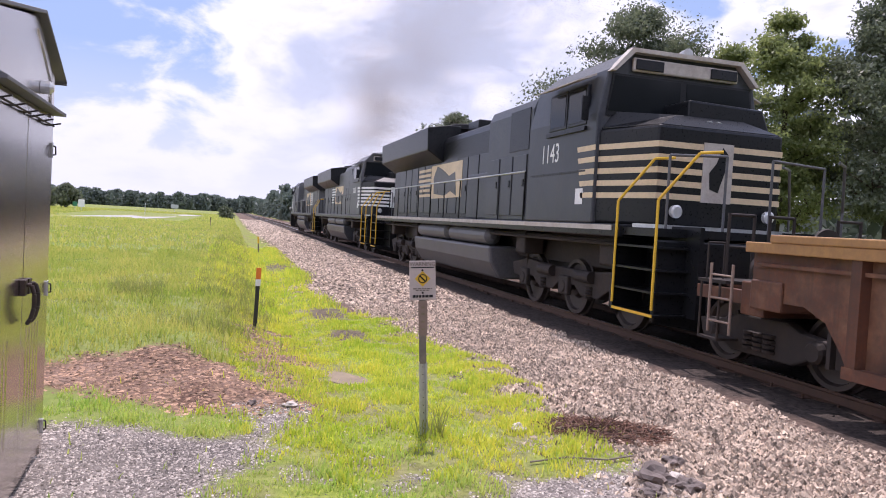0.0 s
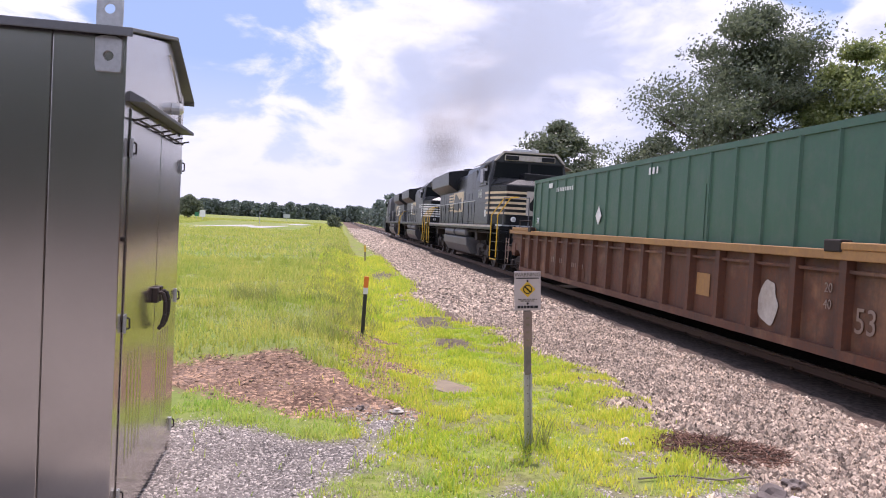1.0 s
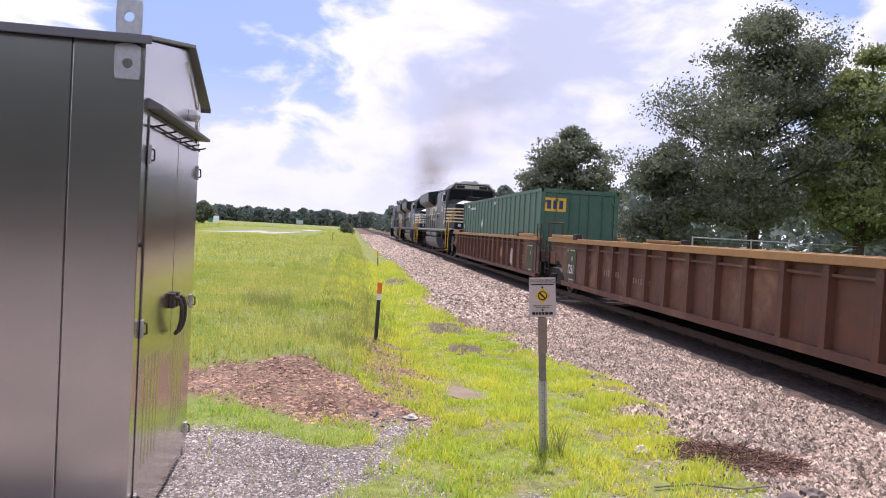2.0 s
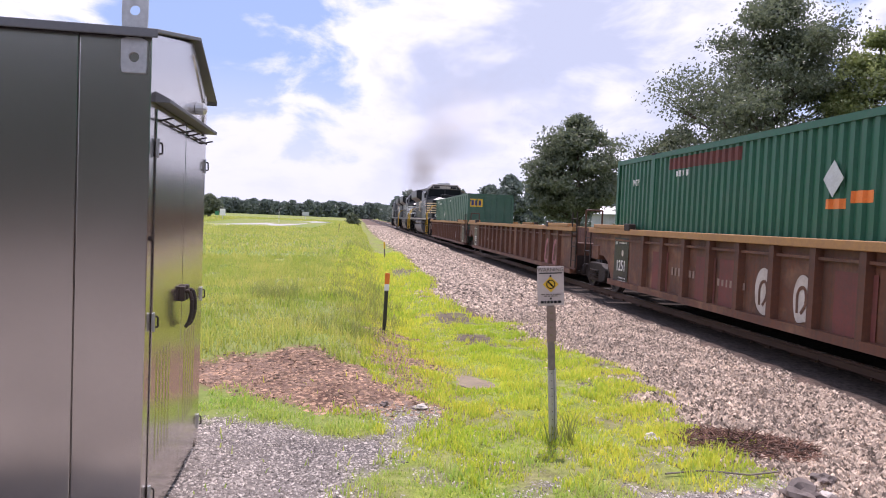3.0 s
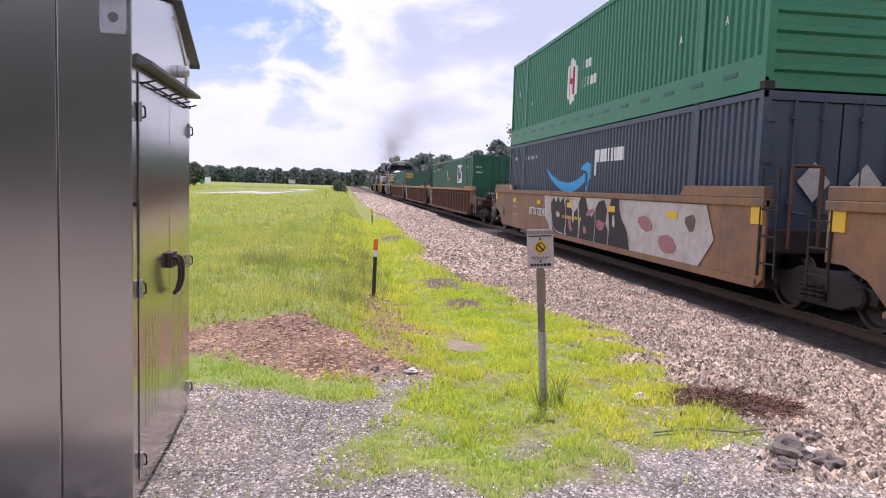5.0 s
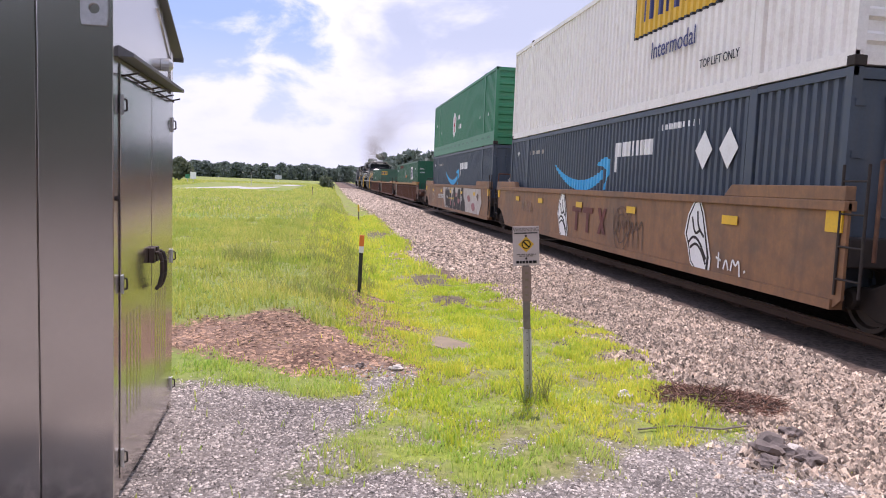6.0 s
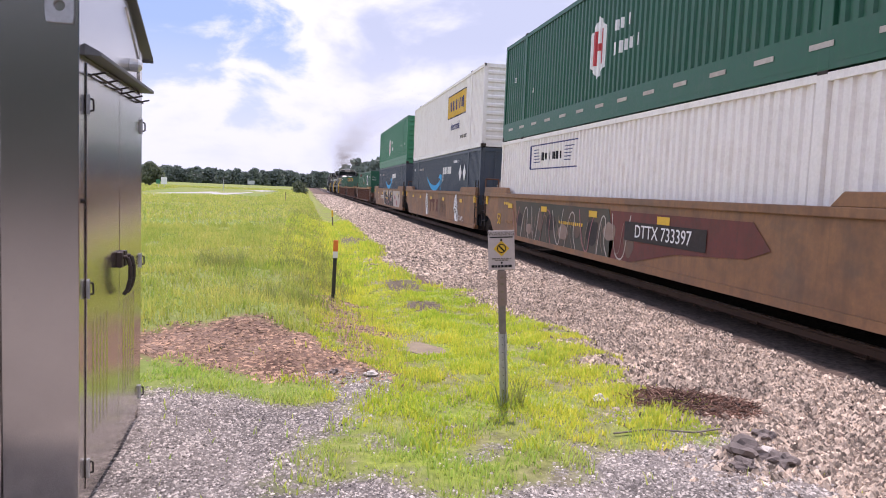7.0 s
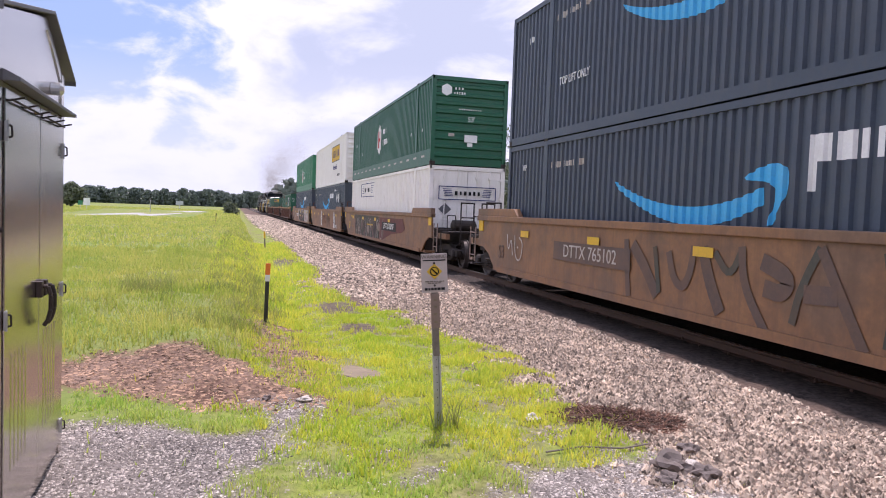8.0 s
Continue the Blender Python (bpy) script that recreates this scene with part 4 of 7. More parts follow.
def end_platform(car, y, e, mat, stanchions=True):
    """The end of a well car: bolster deck, cross rails, brake pipes; e=+1 front, -1 rear; y: the well's end."""
    deck = part("end_platform", Build().box(-0.62, 0.62, y - e * 0.3, y + e * 1.6, 0.72, 1.02).box(-1.35, 1.35, y - e * 0.05, y + e * 0.35, 0.72, 1.12), "brown" if mat == "brown" else "iron", car, bevel=0.02)
    part("walkway", Build().box(-1.3, 1.3, y + e * 0.7, y + e * 1.25, 1.04, 1.08), "iron", car)
    for x in (-1.15, -0.55, 0.55, 1.15):
        part("platform_stay", Build().rod((x, y + e * 0.3, 0.9), (x, y + e * 1.2, 1.03), 0.03), "iron", deck)
    for x in (-0.6, -0.1, 0.4):
        part("brake_pipe", Build().tube([(x, y + e * 0.1, 0.62), (x, y + e * 1.2, 0.6), (x + 0.1, y + e * 1.5, 0.5)], 0.028), "iron", deck)
    if stanchions:
        for x in (-0.9, -0.25, 0.9):
            r = Build().tube([(x, y + e * 1.22, 0.75), (x, y + e * 1.22, 1.95)], 0.022).tube([(x + 0.4, y + e * 1.22, 0.75), (x + 0.4, y + e * 1.22, 1.95)], 0.022)
            r.tube([(x, y + e * 1.22, 1.93), (x + 0.4, y + e * 1.22, 1.93)], 0.022).tube([(x, y + e * 1.22, 1.5), (x + 0.4, y + e * 1.22, 1.5)], 0.018)
            part("handrail", r, "iron", car)
    for x in (-1.28, 1.28):
        st = part("side_step", Build().box(x - 0.16, x + 0.16, y + e * 0.62, y + e * 1.0, 0.34, 0.37).tube([(x - 0.15, y + e * 0.63, 0.36), (x - 0.15, y + e * 0.63, 1.05)], 0.016).tube([(x - 0.15, y + e * 0.99, 0.36), (x - 0.15, y + e * 0.99, 1.05)], 0.016), "iron", car)
        part("grab_iron", Build().tube([(x, y + e * 1.1, 1.06), (x, y + e * 1.1, 1.55), (x - 0.25 * (1 if x > 0 else -1), y + e * 1.1, 1.55), (x - 0.25 * (1 if x > 0 else -1), y + e * 1.1, 1.06)], 0.014), "iron", car)
        part("cross_rail", Build().box(x - 0.06, x + 0.06, y - e * 0.2, y + e * 1.2, 0.84, 1.0), mat, deck)
    part("brake_wheel", Build().lathe([(0, 0.26), (0.03, 0.27), (0.04, 0.25)], "y", (0.65, y + e * 1.12, 1.55), 20).rod((0.65, y + e * 1.1, 0.9), (0.65, y + e * 1.1, 1.55), 0.03), "iron", car)
    for x in (-0.3, 0.34):
        part("air_hose", Build().tube([(x, y + e * 1.55, 0.75), (x * 0.9, y + e * 1.9, 0.55), (x * 0.7, y + e * 2.2, 0.42), (x * 0.4, y + e * 2.45, 0.5)], 0.022), "rubber", car)
    part("brake_reservoir", Build().lathe([(0, 0.06), (0.06, 0.17), (0.75, 0.17), (0.81, 0.06)], "x", (-1.0, y + e * 0.55, 1.25), 14), "iron", car)
    part("brake_rigging", Build().tube([(-0.8, y + e * 0.2, 0.55), (0.8, y + e * 0.9, 0.58)], 0.025).tube([(-0.9, y + e * 0.95, 0.66), (0.9, y + e * 0.95, 0.66)], 0.03), "iron", car)
    part("coupler", Build().box(-0.11, 0.11, y + e * 1.5, y + e * 2.25, 0.72, 0.98).box(-0.19, 0.19, y + e * 2.1, y + e * 2.4, 0.70, 1.0), "iron", car, bevel=0.03)


def ladder(car, x, y, z0, z1, n, mat="iron"):
    part("ladder", Build().tube([(x, y, z0), (x, y, z1)], 0.018).tube([(x, y + 0.4, z0), (x, y + 0.4, z1)], 0.018), mat, car)
    for k in range(n):
        zz = z0 + (z1 - z0) * (k + 0.5) / n
        part("rung", Build().rod((x, y, zz), (x, y + 0.4, zz), 0.013), mat, car)


def well_car(label, kind, s0, s1, front, rear, group, plain=None):
    """A well unit between s0 (rear) and s1 (front). kind: ribbed or smooth. front, rear: truck, shared or none."""
    c = thing("well_car", label, "rail car", pose(0, 0, 0), group)
    mid, L = (s0 + s1) / 2, (s1 - s0) / 2
    mat = "brown" if kind == "ribbed" else "tan"
    W, lo, hi = 1.50, 0.345, 1.56
    well = L - (1.85 if kind == "ribbed" else 1.25)               # half length of the deep part
    for sx in (-1, 1):
        # side sheet with the raised ends over the trucks
        arch = [(0.0, 0.84), (0.35, 0.84), (0.75, 0.70), (1.1, 0.42), (1.25, lo)]
        if kind == "ribbed":
            arch = [(0.0, 0.93), (0.8, 0.93), (1.1, 0.80), (1.32, 0.52), (1.42, lo)]
        step = [(0.0, lo + 0.10), (0.12, lo)]
        near, far = (step if rear == "none" else arch), (step if front == "none" else arch)
        out = [(-L + d, z) for d, z in near] + [(L - d, z) for d, z in far[::-1]] + [(L, hi), (-L, hi)]
        deep = 0.10 if kind == "ribbed" else 0.02
        sheet = part("side_sheet", Build().prism(out, "x", sx * (W - deep), sx * (W - deep - 0.04)), mat, c)
        part("bottom_sill", Build().box(sx * (W + 0.01), sx * (W - 0.16), -L + (0.14 if rear == "none" else 1.44), L - (0.14 if front == "none" else 1.44), lo - 0.03, lo + 0.09), mat, sheet)
        # dark plate added in place of the shade inside each arch
        for e, style in ((1, front), (-1, rear)):
            if style != "none":
                part("arch_liner", Build().box(sx * 1.315, sx * 1.335, e * (L - 1.46), e * (L - 1.20), lo, 0.93), "iron", sheet)
        rail = "sillyellow" if kind == "ribbed" else "tan"
        tr = part("top_rail", Build().box(sx * (W + 0.035), sx * (W - 0.13), -L, L, hi - 0.09, hi + 0.03), rail, sheet, bevel=0.012)
        if kind == "ribbed":
            part("upper_channel", Build().box(sx * (W - 0.03), sx * (W - 0.12), -L + 0.1, L - 0.1, hi - 0.24, hi - 0.20), mat, sheet)
            rib = Build().prism([(-0.085, 0), (0.085, 0), (0.06, 0.11), (-0.06, 0.11)], "z", lo + 0.09, hi - 0.09).mesh("rib", M[mat])
            n = 18
            for k in range(n):
                y = -L + 1.53 + (2 * L - 3.06) * k / (n - 1)
                if plain and abs(y - plain) < 0.55:
                    continue
                part("rib", rib, mat, sheet, at=pose(sx * (W - 0.105), y, 0, 0, 0, 90 if sx < 0 else -90))
        for e in (-1, 1):
            # raised guard rails near the ends
            if kind == "ribbed":
                part("guide_rail", Build().box(sx * (W + 0.05), sx * (W - 0.20), e * (L - 0.4), e * (L - 2.5), hi + 0.03, hi + 0.12), rail, sheet, bevel=0.015)
                part("latch", Build().box(sx * (W + 0.06), sx * (W - 0.1), e * (L - 2.45), e * (L - 2.75), hi + 0.0, hi + 0.15), "iron", sheet, bevel=0.02)
            else:
                part("guide_plate", Build().prism([(e * (L - 0.02), hi + 0.03), (e * (L - 2.6), hi + 0.03), (e * (L - 2.4), hi + 0.20), (e * (L - 0.02), hi + 0.20)], "x", sx * (W + 0.02), sx * (W - 0.12)), mat, sheet, bevel=0.012)
                part("reflector", Build().box(sx * (W + 0.004), sx * (W - 0.06), e * (L - 0.06), e * (L - 0.34), 1.22, 1.48), "yellow", sheet)
    part("well_floor", Build().box(-W + 0.07, W - 0.07, -well - 0.3, well + 0.3, lo - 0.02, lo + 0.05), mat, c)
    for e in (-1, 1):
        wall = L - 1.17 if kind == "ribbed" else well + 0.12
        part("bulkhead", Build().box(-W + 0.12, W - 0.12, e * wall, e * (wall + 0.05), lo, 1.02), "iron", c)
        style = front if e > 0 else rear
        part("end_beam", Build().box(-W + 0.07, W - 0.07, e * L, e * (L - 0.5), 0.82, 1.16), mat if kind == "ribbed" else "iron", c, bevel=0.02)
        if style == "truck":
            end_platform(c, e * (L - 0.1), e, mat)
            truck(c, e * (L + 0.2))
            ladder(c, -W + 0.02, e * (L + 0.45) - 0.2, 0.45, 1.3, 3, "dullpaint")
        elif style == "shared":
            truck(c, e * (L + 0.72))
            part("drawbar", Build().box(-0.3, 0.3, e * (L - 0.2), e * (L + 1.0), 0.80, 1.05), mat, c, bevel=0.03)
            ladder(c, -W + 0.0, e * (L + 0.1) - 0.2, 0.5, 1.5, 3)
        else:
            part("drawbar", Build().box(-0.24, 0.24, e * (L - 0.2), e * (L + 0.6), 0.79, 1.02), mat, c, bevel=0.03)
            ladder(c, -W + 0.0, e * (L + 0.1) - 0.2, 0.5, 2.0, 4)
            part("handrail", Build().tube([(-W + 0.3, e * (L + 0.12), 0.9), (-W + 0.3, e * (L + 0.12), 2.05), (-W + 0.75, e * (L + 0.12), 2.05), (-W + 0.75, e * (L + 0.12), 0.9)], 0.025), "brown", c)
    on_track(c, mid)
    return c
def rounded(x0, x1, z0, z1, r):
    return [(x0, z0), (x1, z0), (x1, z1 - r), (x1 - r * 0.3, z1 - r * 0.3), (x1 - r, z1), (x0 + r, z1), (x0 + r * 0.3, z1 - r * 0.3), (x0, z1 - r)]


def locomotive(label, s, style, turned=False):
    """A six-axle freight locomotive, cab end at low y. style: black or grey."""
    o = thing("locomotive", label, "locomotive", pose(0, 0, 0), "locomotives")
    main, stripe = ("grey", "cream") if style == "black" else ("palegrey", "white")
    D, LEN, W = 1.74, 22.4, 1.57          # deck height, length, half width
    ends = (2.2, LEN - 1.0)
    part("underframe", Build().box(-W, W, ends[0], ends[1], D - 0.20, D), "black", o, bevel=0.02)
    for sx in (-1, 1):
        part("side_sill", Build().box(sx * W, sx * (W + 0.02), ends[0] + 0.2, ends[1], D - 0.10, D - 0.02), "palespray" if style == "black" else "palegrey", o)
    # nose: tapered short hood with stripes
    n0, n1 = 1.95, 3.15                   # front face, cab front
    nose = [(-1.52, n1), (-1.12, n0), (1.12, n0), (1.52, n1)]
    body = part("nose", Build().prism(nose, "z", D, 3.28), "black", o, bevel=0.05)
    slope = Build().add([(-1.5, n1 - 0.02, 3.28), (-1.1, n0 + 0.03, 3.28), (1.1, n0 + 0.03, 3.28), (1.5, n1 - 0.02, 3.28), (-1.42, n1 + 0.15, 3.62), (-0.62, n0 + 0.35, 3.50), (0.62, n0 + 0.35, 3.50), (1.42, n1 + 0.15, 3.62)],
                       [(0, 1, 5, 4), (1, 2, 6, 5), (2, 3, 7, 6), (4, 5, 6, 7), (3, 0, 4, 7), (0, 3, 2, 1)])
    part("nose_top", slope, "black", o, bevel=0.03)
    part("nose_box", Build().prism([(-0.35, 3.3), (1.25, 3.3), (1.05, 3.74), (-0.35, 3.78)], "y", n0 + 0.42, n1 - 0.02), "black", o, bevel=0.04)
    nb = 5 if style == "black" else 6
    for k in range(nb):
        z = 2.20 + k * (0.80 / (nb - 1)) * 0.98
        st = Build()
        t = 0.045
        for (xa, ya), (xb, yb) in ((nose[0], nose[1]), (nose[1], nose[2]), (nose[2], nose[3])):
            d = Vector((yb - ya, -(xb - xa), 0)).normalized() * 0.006
            d = d if d.y <= 0.0001 else -d
            st.add([(xa, ya, z - t), (xb, yb, z - t), (xb, yb, z + t), (xa, ya, z + t), (xa + d.x, ya + d.y, z - t), (xb + d.x, yb + d.y, z - t), (xb + d.x, yb + d.y, z + t), (xa + d.x, ya + d.y, z + t)],
                   [(4, 5, 6, 7), (0, 4, 7, 3), (1, 2, 6, 5), (3, 7, 6, 2), (0, 1, 5, 4)])
        part("stripe", st, stripe, body)
    em = part("emblem_panel", Build().box(-0.34, 0.20, n0 - 0.012, n0 + 0.02, 2.14, 3.06), stripe if style != "black" else "palespray", body)
    part("emblem", Build().prism([(-0.2, 2.35), (-0.05, 2.3), (0.05, 2.6), (0.1, 2.9), (0.0, 3.0), (-0.1, 2.75), (-0.22, 2.6)], "y", n0 - 0.02, n0 - 0.012), "black", em)
    for x in (-0.62, 0.62):
        part("ditch_light", Build().lathe([(0.0, 0.10), (-0.06, 0.10), (-0.08, 0.07)], "y", (x * 1.35, n0 - 0.08, 1.97), 16), "lens", o)
        part("headlight", Build().lathe([(0.0, 0.085), (-0.04, 0.085)], "y", (x * 0.14, n0 + 0.28, 3.36), 14), "lens", o)
    part("anticlimber", Build().prism([(-1.5, n0 - 0.02), (-1.3, n0 - 0.32), (1.3, n0 - 0.32), (1.5, n0 - 0.02)], "z", D - 0.06, D + 0.02), "galv", o)
    # cab
    c0, c1 = n1 - 0.05, n1 + 2.75
    cab = part("cab", Build().prism([(-W, D), (W, D), (W, 3.55), (W - 0.16, 4.28), (W - 0.55, 4.62), (-W + 0.55, 4.62), (-W + 0.16, 4.28), (-W, 3.55)], "y", c0, c1), main, o, bevel=0.03)
    part("cab_front_mask", Build().prism([(-1.44, 3.52), (1.44, 3.52), (1.34, 4.22), (-1.34, 4.22)], "y", c0 - 0.02, c0), "black", cab)
    part("windscreen", Build().prism([(-1.40, 3.60), (-0.06, 3.60), (-0.06, 4.18), (-1.30, 4.18)], "y", c0 - 0.03, c0 - 0.02), "glass", cab)
    part("windscreen", Build().prism([(0.06, 3.60), (1.40, 3.60), (1.30, 4.18), (0.06, 4.18)], "y", c0 - 0.03, c0 - 0.02), "glass", cab)
    part("roof_visor", Build().prism([(-W + 0.14, 4.24), (-W + 0.5, 4.64), (W - 0.5, 4.64), (W - 0.14, 4.24), (W - 0.22, 4.24), (W - 0.55, 4.57), (-W + 0.55, 4.57), (-W + 0.22, 4.24)], "y", c0 - 0.14, c0 + 0.05), "palespray" if style == "black" else main, cab)
    part("roof_front", Build().box(-1.02, 1.02, c0 - 0.09, c0 - 0.02, 4.27, 4.50), "palespray", cab, bevel=0.03)
    for x in (-0.72, 0.72):
        part("number_board", Build().box(x - 0.26, x + 0.26, c0 - 0.12, c0 - 0.09, 4.30, 4.47), "black", cab, bevel=0.01)
    for sx in (-1, 1):
        for y0 in (c0 + 0.42, c0 + 1.18):
            fr = part("window_frame", Build().box(sx * (W - 0.05), sx * (W + 0.015), y0 - 0.06, y0 + 0.66, 3.40, 4.08), "black", cab, bevel=0.015)
            part("pane", Build().box(sx * (W - 0.02), sx * (W + 0.022), y0, y0 + 0.60, 3.46, 4.02), "glass", fr)
        part("armrest", Build().box(sx * W, sx * (W + 0.05), c0 + 0.35, c0 + 1.9, 3.30, 3.37), "black", cab)
        part("sun_shade", Build().prism([(sx * (W - 0.1), 4.22), (sx * (W + 0.28), 4.08), (sx * (W + 0.28), 4.10), (sx * (W - 0.1), 4.26)], "y", c0 + 0.3, c0 + 2.0), "palespray" if style == "black" else "palegrey", cab)
        part("mirror", Build().box(sx * (W + 0.03), sx * (W + 0.16), c0 + 0.26, c0 + 0.30, 3.45, 3.85), "black", cab)
        part("panel_seam", Build().box(sx * W, sx * (W + 0.012), c0 + 0.3, c0 + 2.6, 2.60, 2.63), "black", cab)
        part("stencil", Build().box(sx * W, sx * (W + 0.006), c0 + 0.35, c0 + 0.62, 2.05, 2.32), "white", cab)
        for k in range(nb):
            z = 2.20 + k * (0.80 / (nb - 1)) * 0.98
            part("stripe", Build().prism([(c0, z - 0.045), (c0 + 0.42 + 0.05 * k, z - 0.045), (c0 + 0.45 + 0.05 * k, z + 0.045), (c0, z + 0.045)], "x", sx * W, sx * (W + 0.006)), stripe, cab)
    part("air_conditioner", Build().box(-0.5, 0.5, c0 + 0.5, c0 + 1.7, 4.60, 4.82), "galv", cab, bevel=0.04)
    part("horn", Build().rod((0.2, c0 + 0.2, 4.75), (0.2, c0 + 0.7, 4.75), 0.1, 0.03, 10), "galv", cab)
    part("antenna_dome", Build().lathe([(0, 0.22), (0.1, 0.2), (0.16, 0.1)], "z", (-0.6, c0 + 2.2, 4.6), 14), "white", cab)
    if style == "black":
        words("road_number", "1143", 0.5, "white", cab, side_at(-W - 0.002, c0 + 1.75, 2.98), "white road number", 0.8)
    else:
        bars(cab, side_at(-W - 0.002, c0 + 1.6, 2.9), 0.9, 0.38, 4, "white", 3)
    # long hood in steps
    h0, h1, h2, h3 = c1, c1 + 2.6, c1 + 8.6, LEN - 1.7
    eq = part("equipment_cabinet", Build().prism(rounded(-1.5, 1.5, D, 4.30, 0.3), "y", h0, h1), main, o, bevel=0.02)
    for sx in (-1, 1):
        part("intake_grille", Build().box(sx * 1.49, sx * 1.515, h0 + 0.15, h0 + 1.2, 3.2, 4.05), "black", eq)
        for k in range(3):
            d = part("cabinet_door", Build().box(sx * 1.49, sx * 1.525, h0 + 0.2 + k * 0.78, h0 + 0.9 + k * 0.78, D + 0.1, 3.1), main, eq, bevel=0.012)
            part("latch", Build().box(sx * 1.525, sx * 1.545, h0 + 0.28 + k * 0.78, h0 + 0.34 + k * 0.78, D + 0.7, D + 0.85), "black", d)
    hood = part("engine_hood", Build().prism(rounded(-1.02, 1.02, D, 4.28, 0.25), "y", h1, h3), "black" if style == "black" else main, o, bevel=0.02)
    for sx in (-1, 1):
        for k in range(12):
            y = h1 + 0.15 + k * 0.92
            d = part("engine_door", Build().box(sx * 1.02, sx * 1.045, y, y + 0.84, D + 0.15, 3.45), main, hood, bevel=0.012)
            part("latch", Build().box(sx * 1.045, sx * 1.065, y + 0.06, y + 0.12, 2.5, 2.66), "black", d)
        part("blower_duct", Build().box(sx * 1.02, sx * 1.3, h1, h1 + 2.1, D, 2.9), main, hood, bevel=0.05)
        panel = part("emblem_panel", Build().box(sx * 1.046, sx * 1.056, h1 + 3.35, h1 + 6.6, 2.35, 3.40), "cream", hood, "faded cream panel")
        for k in range(6):
            part("emblem_stripe", Build().box(sx * 1.046, sx * 1.06, h1 + 6.65, h1 + 8.2, 2.42 + k * 0.165, 2.51 + k * 0.165), stripe, hood)
        part("emblem", Build().prism([(h1 + 3.8, 2.4), (h1 + 4.4, 2.55), (h1 + 5.0, 2.42), (h1 + 6.2, 2.5), (h1 + 6.3, 3.0), (h1 + 5.9, 3.36), (h1 + 5.2, 3.2), (h1 + 4.6, 3.0), (h1 + 4.0, 3.1)], "x", sx * 1.056, sx * 1.064), "palegrey", panel)
        # flared radiator at the far end
        part("radiator_wing", Build().prism([(sx * 1.0, 3.45), (sx * 1.55, 3.80), (sx * 1.58, 4.50), (sx * 0.9, 4.62), (sx * 0.5, 4.62), (sx * 0.5, 3.45)], "y", h2 - 0.6, h3 + 0.2), "black", hood, bevel=0.03)
    for k in range(3):
        part("roof_fan", Build().lathe([(0, 0.62), (0.14, 0.62), (0.16, 0.55)], "z", (0, h2 + 0.4 + k * 1.6, 4.62), 20), "black", hood)
    part("exhaust_stack", Build().box(-0.35, 0.35, h1 + 4.2, h1 + 5.2, 4.25, 4.72), "black", hood, bevel=0.04)
    part("centre_sill", Build().box(-0.75, 0.75, 2.4, LEN - 1.4, 0.95, D - 0.19), "iron", o)
    for sx in (-1, 1):
        for k in range(4):
            part("pipe_run", Build().tube([(sx * (1.02 + 0.11 * k), 2.6, D - 0.27 - 0.05 * (k % 2)), (sx * (1.02 + 0.11 * k), LEN - 2.0, D - 0.27 - 0.05 * (k % 2))], 0.03), "iron", o)
        for y in (3.0, 6.7, LEN - 6.5, LEN - 3.0):
            part("sand_box", Build().box(sx * 0.85, sx * 1.3, y - 0.25, y + 0.25, 1.05, D - 0.2), "iron", o, bevel=0.04)
            part("sand_pipe", Build().tube([(sx * 1.1, y, 1.1), (sx * 1.0, y + 0.25, 0.55), (sx * 0.8, y + 0.35, 0.15)], 0.025), "iron", o)
    # tank, reservoirs, trucks
    t0, t1 = 8.1, 15.2
    part("fuel_tank", Build().prism([(-1.45, 0.75), (-1.2, 0.36), (1.2, 0.36), (1.45, 0.75), (1.5, 1.12), (-1.5, 1.12)], "y", t0, t1), "palegrey" if style == "black" else "grey", o, bevel=0.06)
    for sx in (-1, 1):
        for k in range(2):
            part("air_reservoir", Build().lathe([(0, 0.08), (0.08, 0.21), (3.0, 0.21), (3.08, 0.08)], "y", (sx * 1.28, t0 + 0.3 + k * 3.4, 1.35), 16), "palegrey", o, smooth=False)
    truck(o, 4.9, 0.53, True)
    truck(o, LEN - 4.6, 0.53, True)
    # steps, plates and rails
    for e, y in ((-1, 1.05), (1, LEN - 1.2)):
        for sx in (-1, 1):
            well = part("step_well", Build().box(sx * 0.95, sx * 1.02, y - 0.1, y + 1.25, 0.45, D).box(sx * 1.0, sx * W, y + 1.2, y + 1.26, 0.42, D), "black", o)
            for k in range(4):
                part("step", Build().box(sx * 1.0, sx * W, y + 0.1, y + 1.2, 0.45 + k * 0.32, 0.48 + k * 0.32), "black", well)
                if k == 0:
                    part("step_edge", Build().box(sx * W, sx * (W + 0.012), y + 0.1, y + 1.2, 0.445, 0.485), "yellow", well)
            for yy in (y + 0.1, y + 1.18):
                part("handrail", Build().tube([(sx * (W + 0.02), yy, 0.55), (sx * (W + 0.02), yy, D + 0.35), (sx * (W - 0.35), yy - 0.35 * (1 if e < 0 else -1), D + 1.0), (sx * (W - 0.6), yy - 0.5 * (1 if e < 0 else -1), D + 1.02)], 0.021), "yellow" if sx < 0 else "palegrey", o)
    part("front_plate", Build().prism([(-1.5, 0.35), (-0.5, 0.2), (0.5, 0.2), (1.5, 0.35), (1.5, D - 0.2), (-1.5, D - 0.2)], "y", 1.25, 1.33), "black", o, bevel=0.03)
    part("front_deck", Build().box(-1.5, 1.5, 1.25, 2.4, D - 0.16, D - 0.04), "black", o)
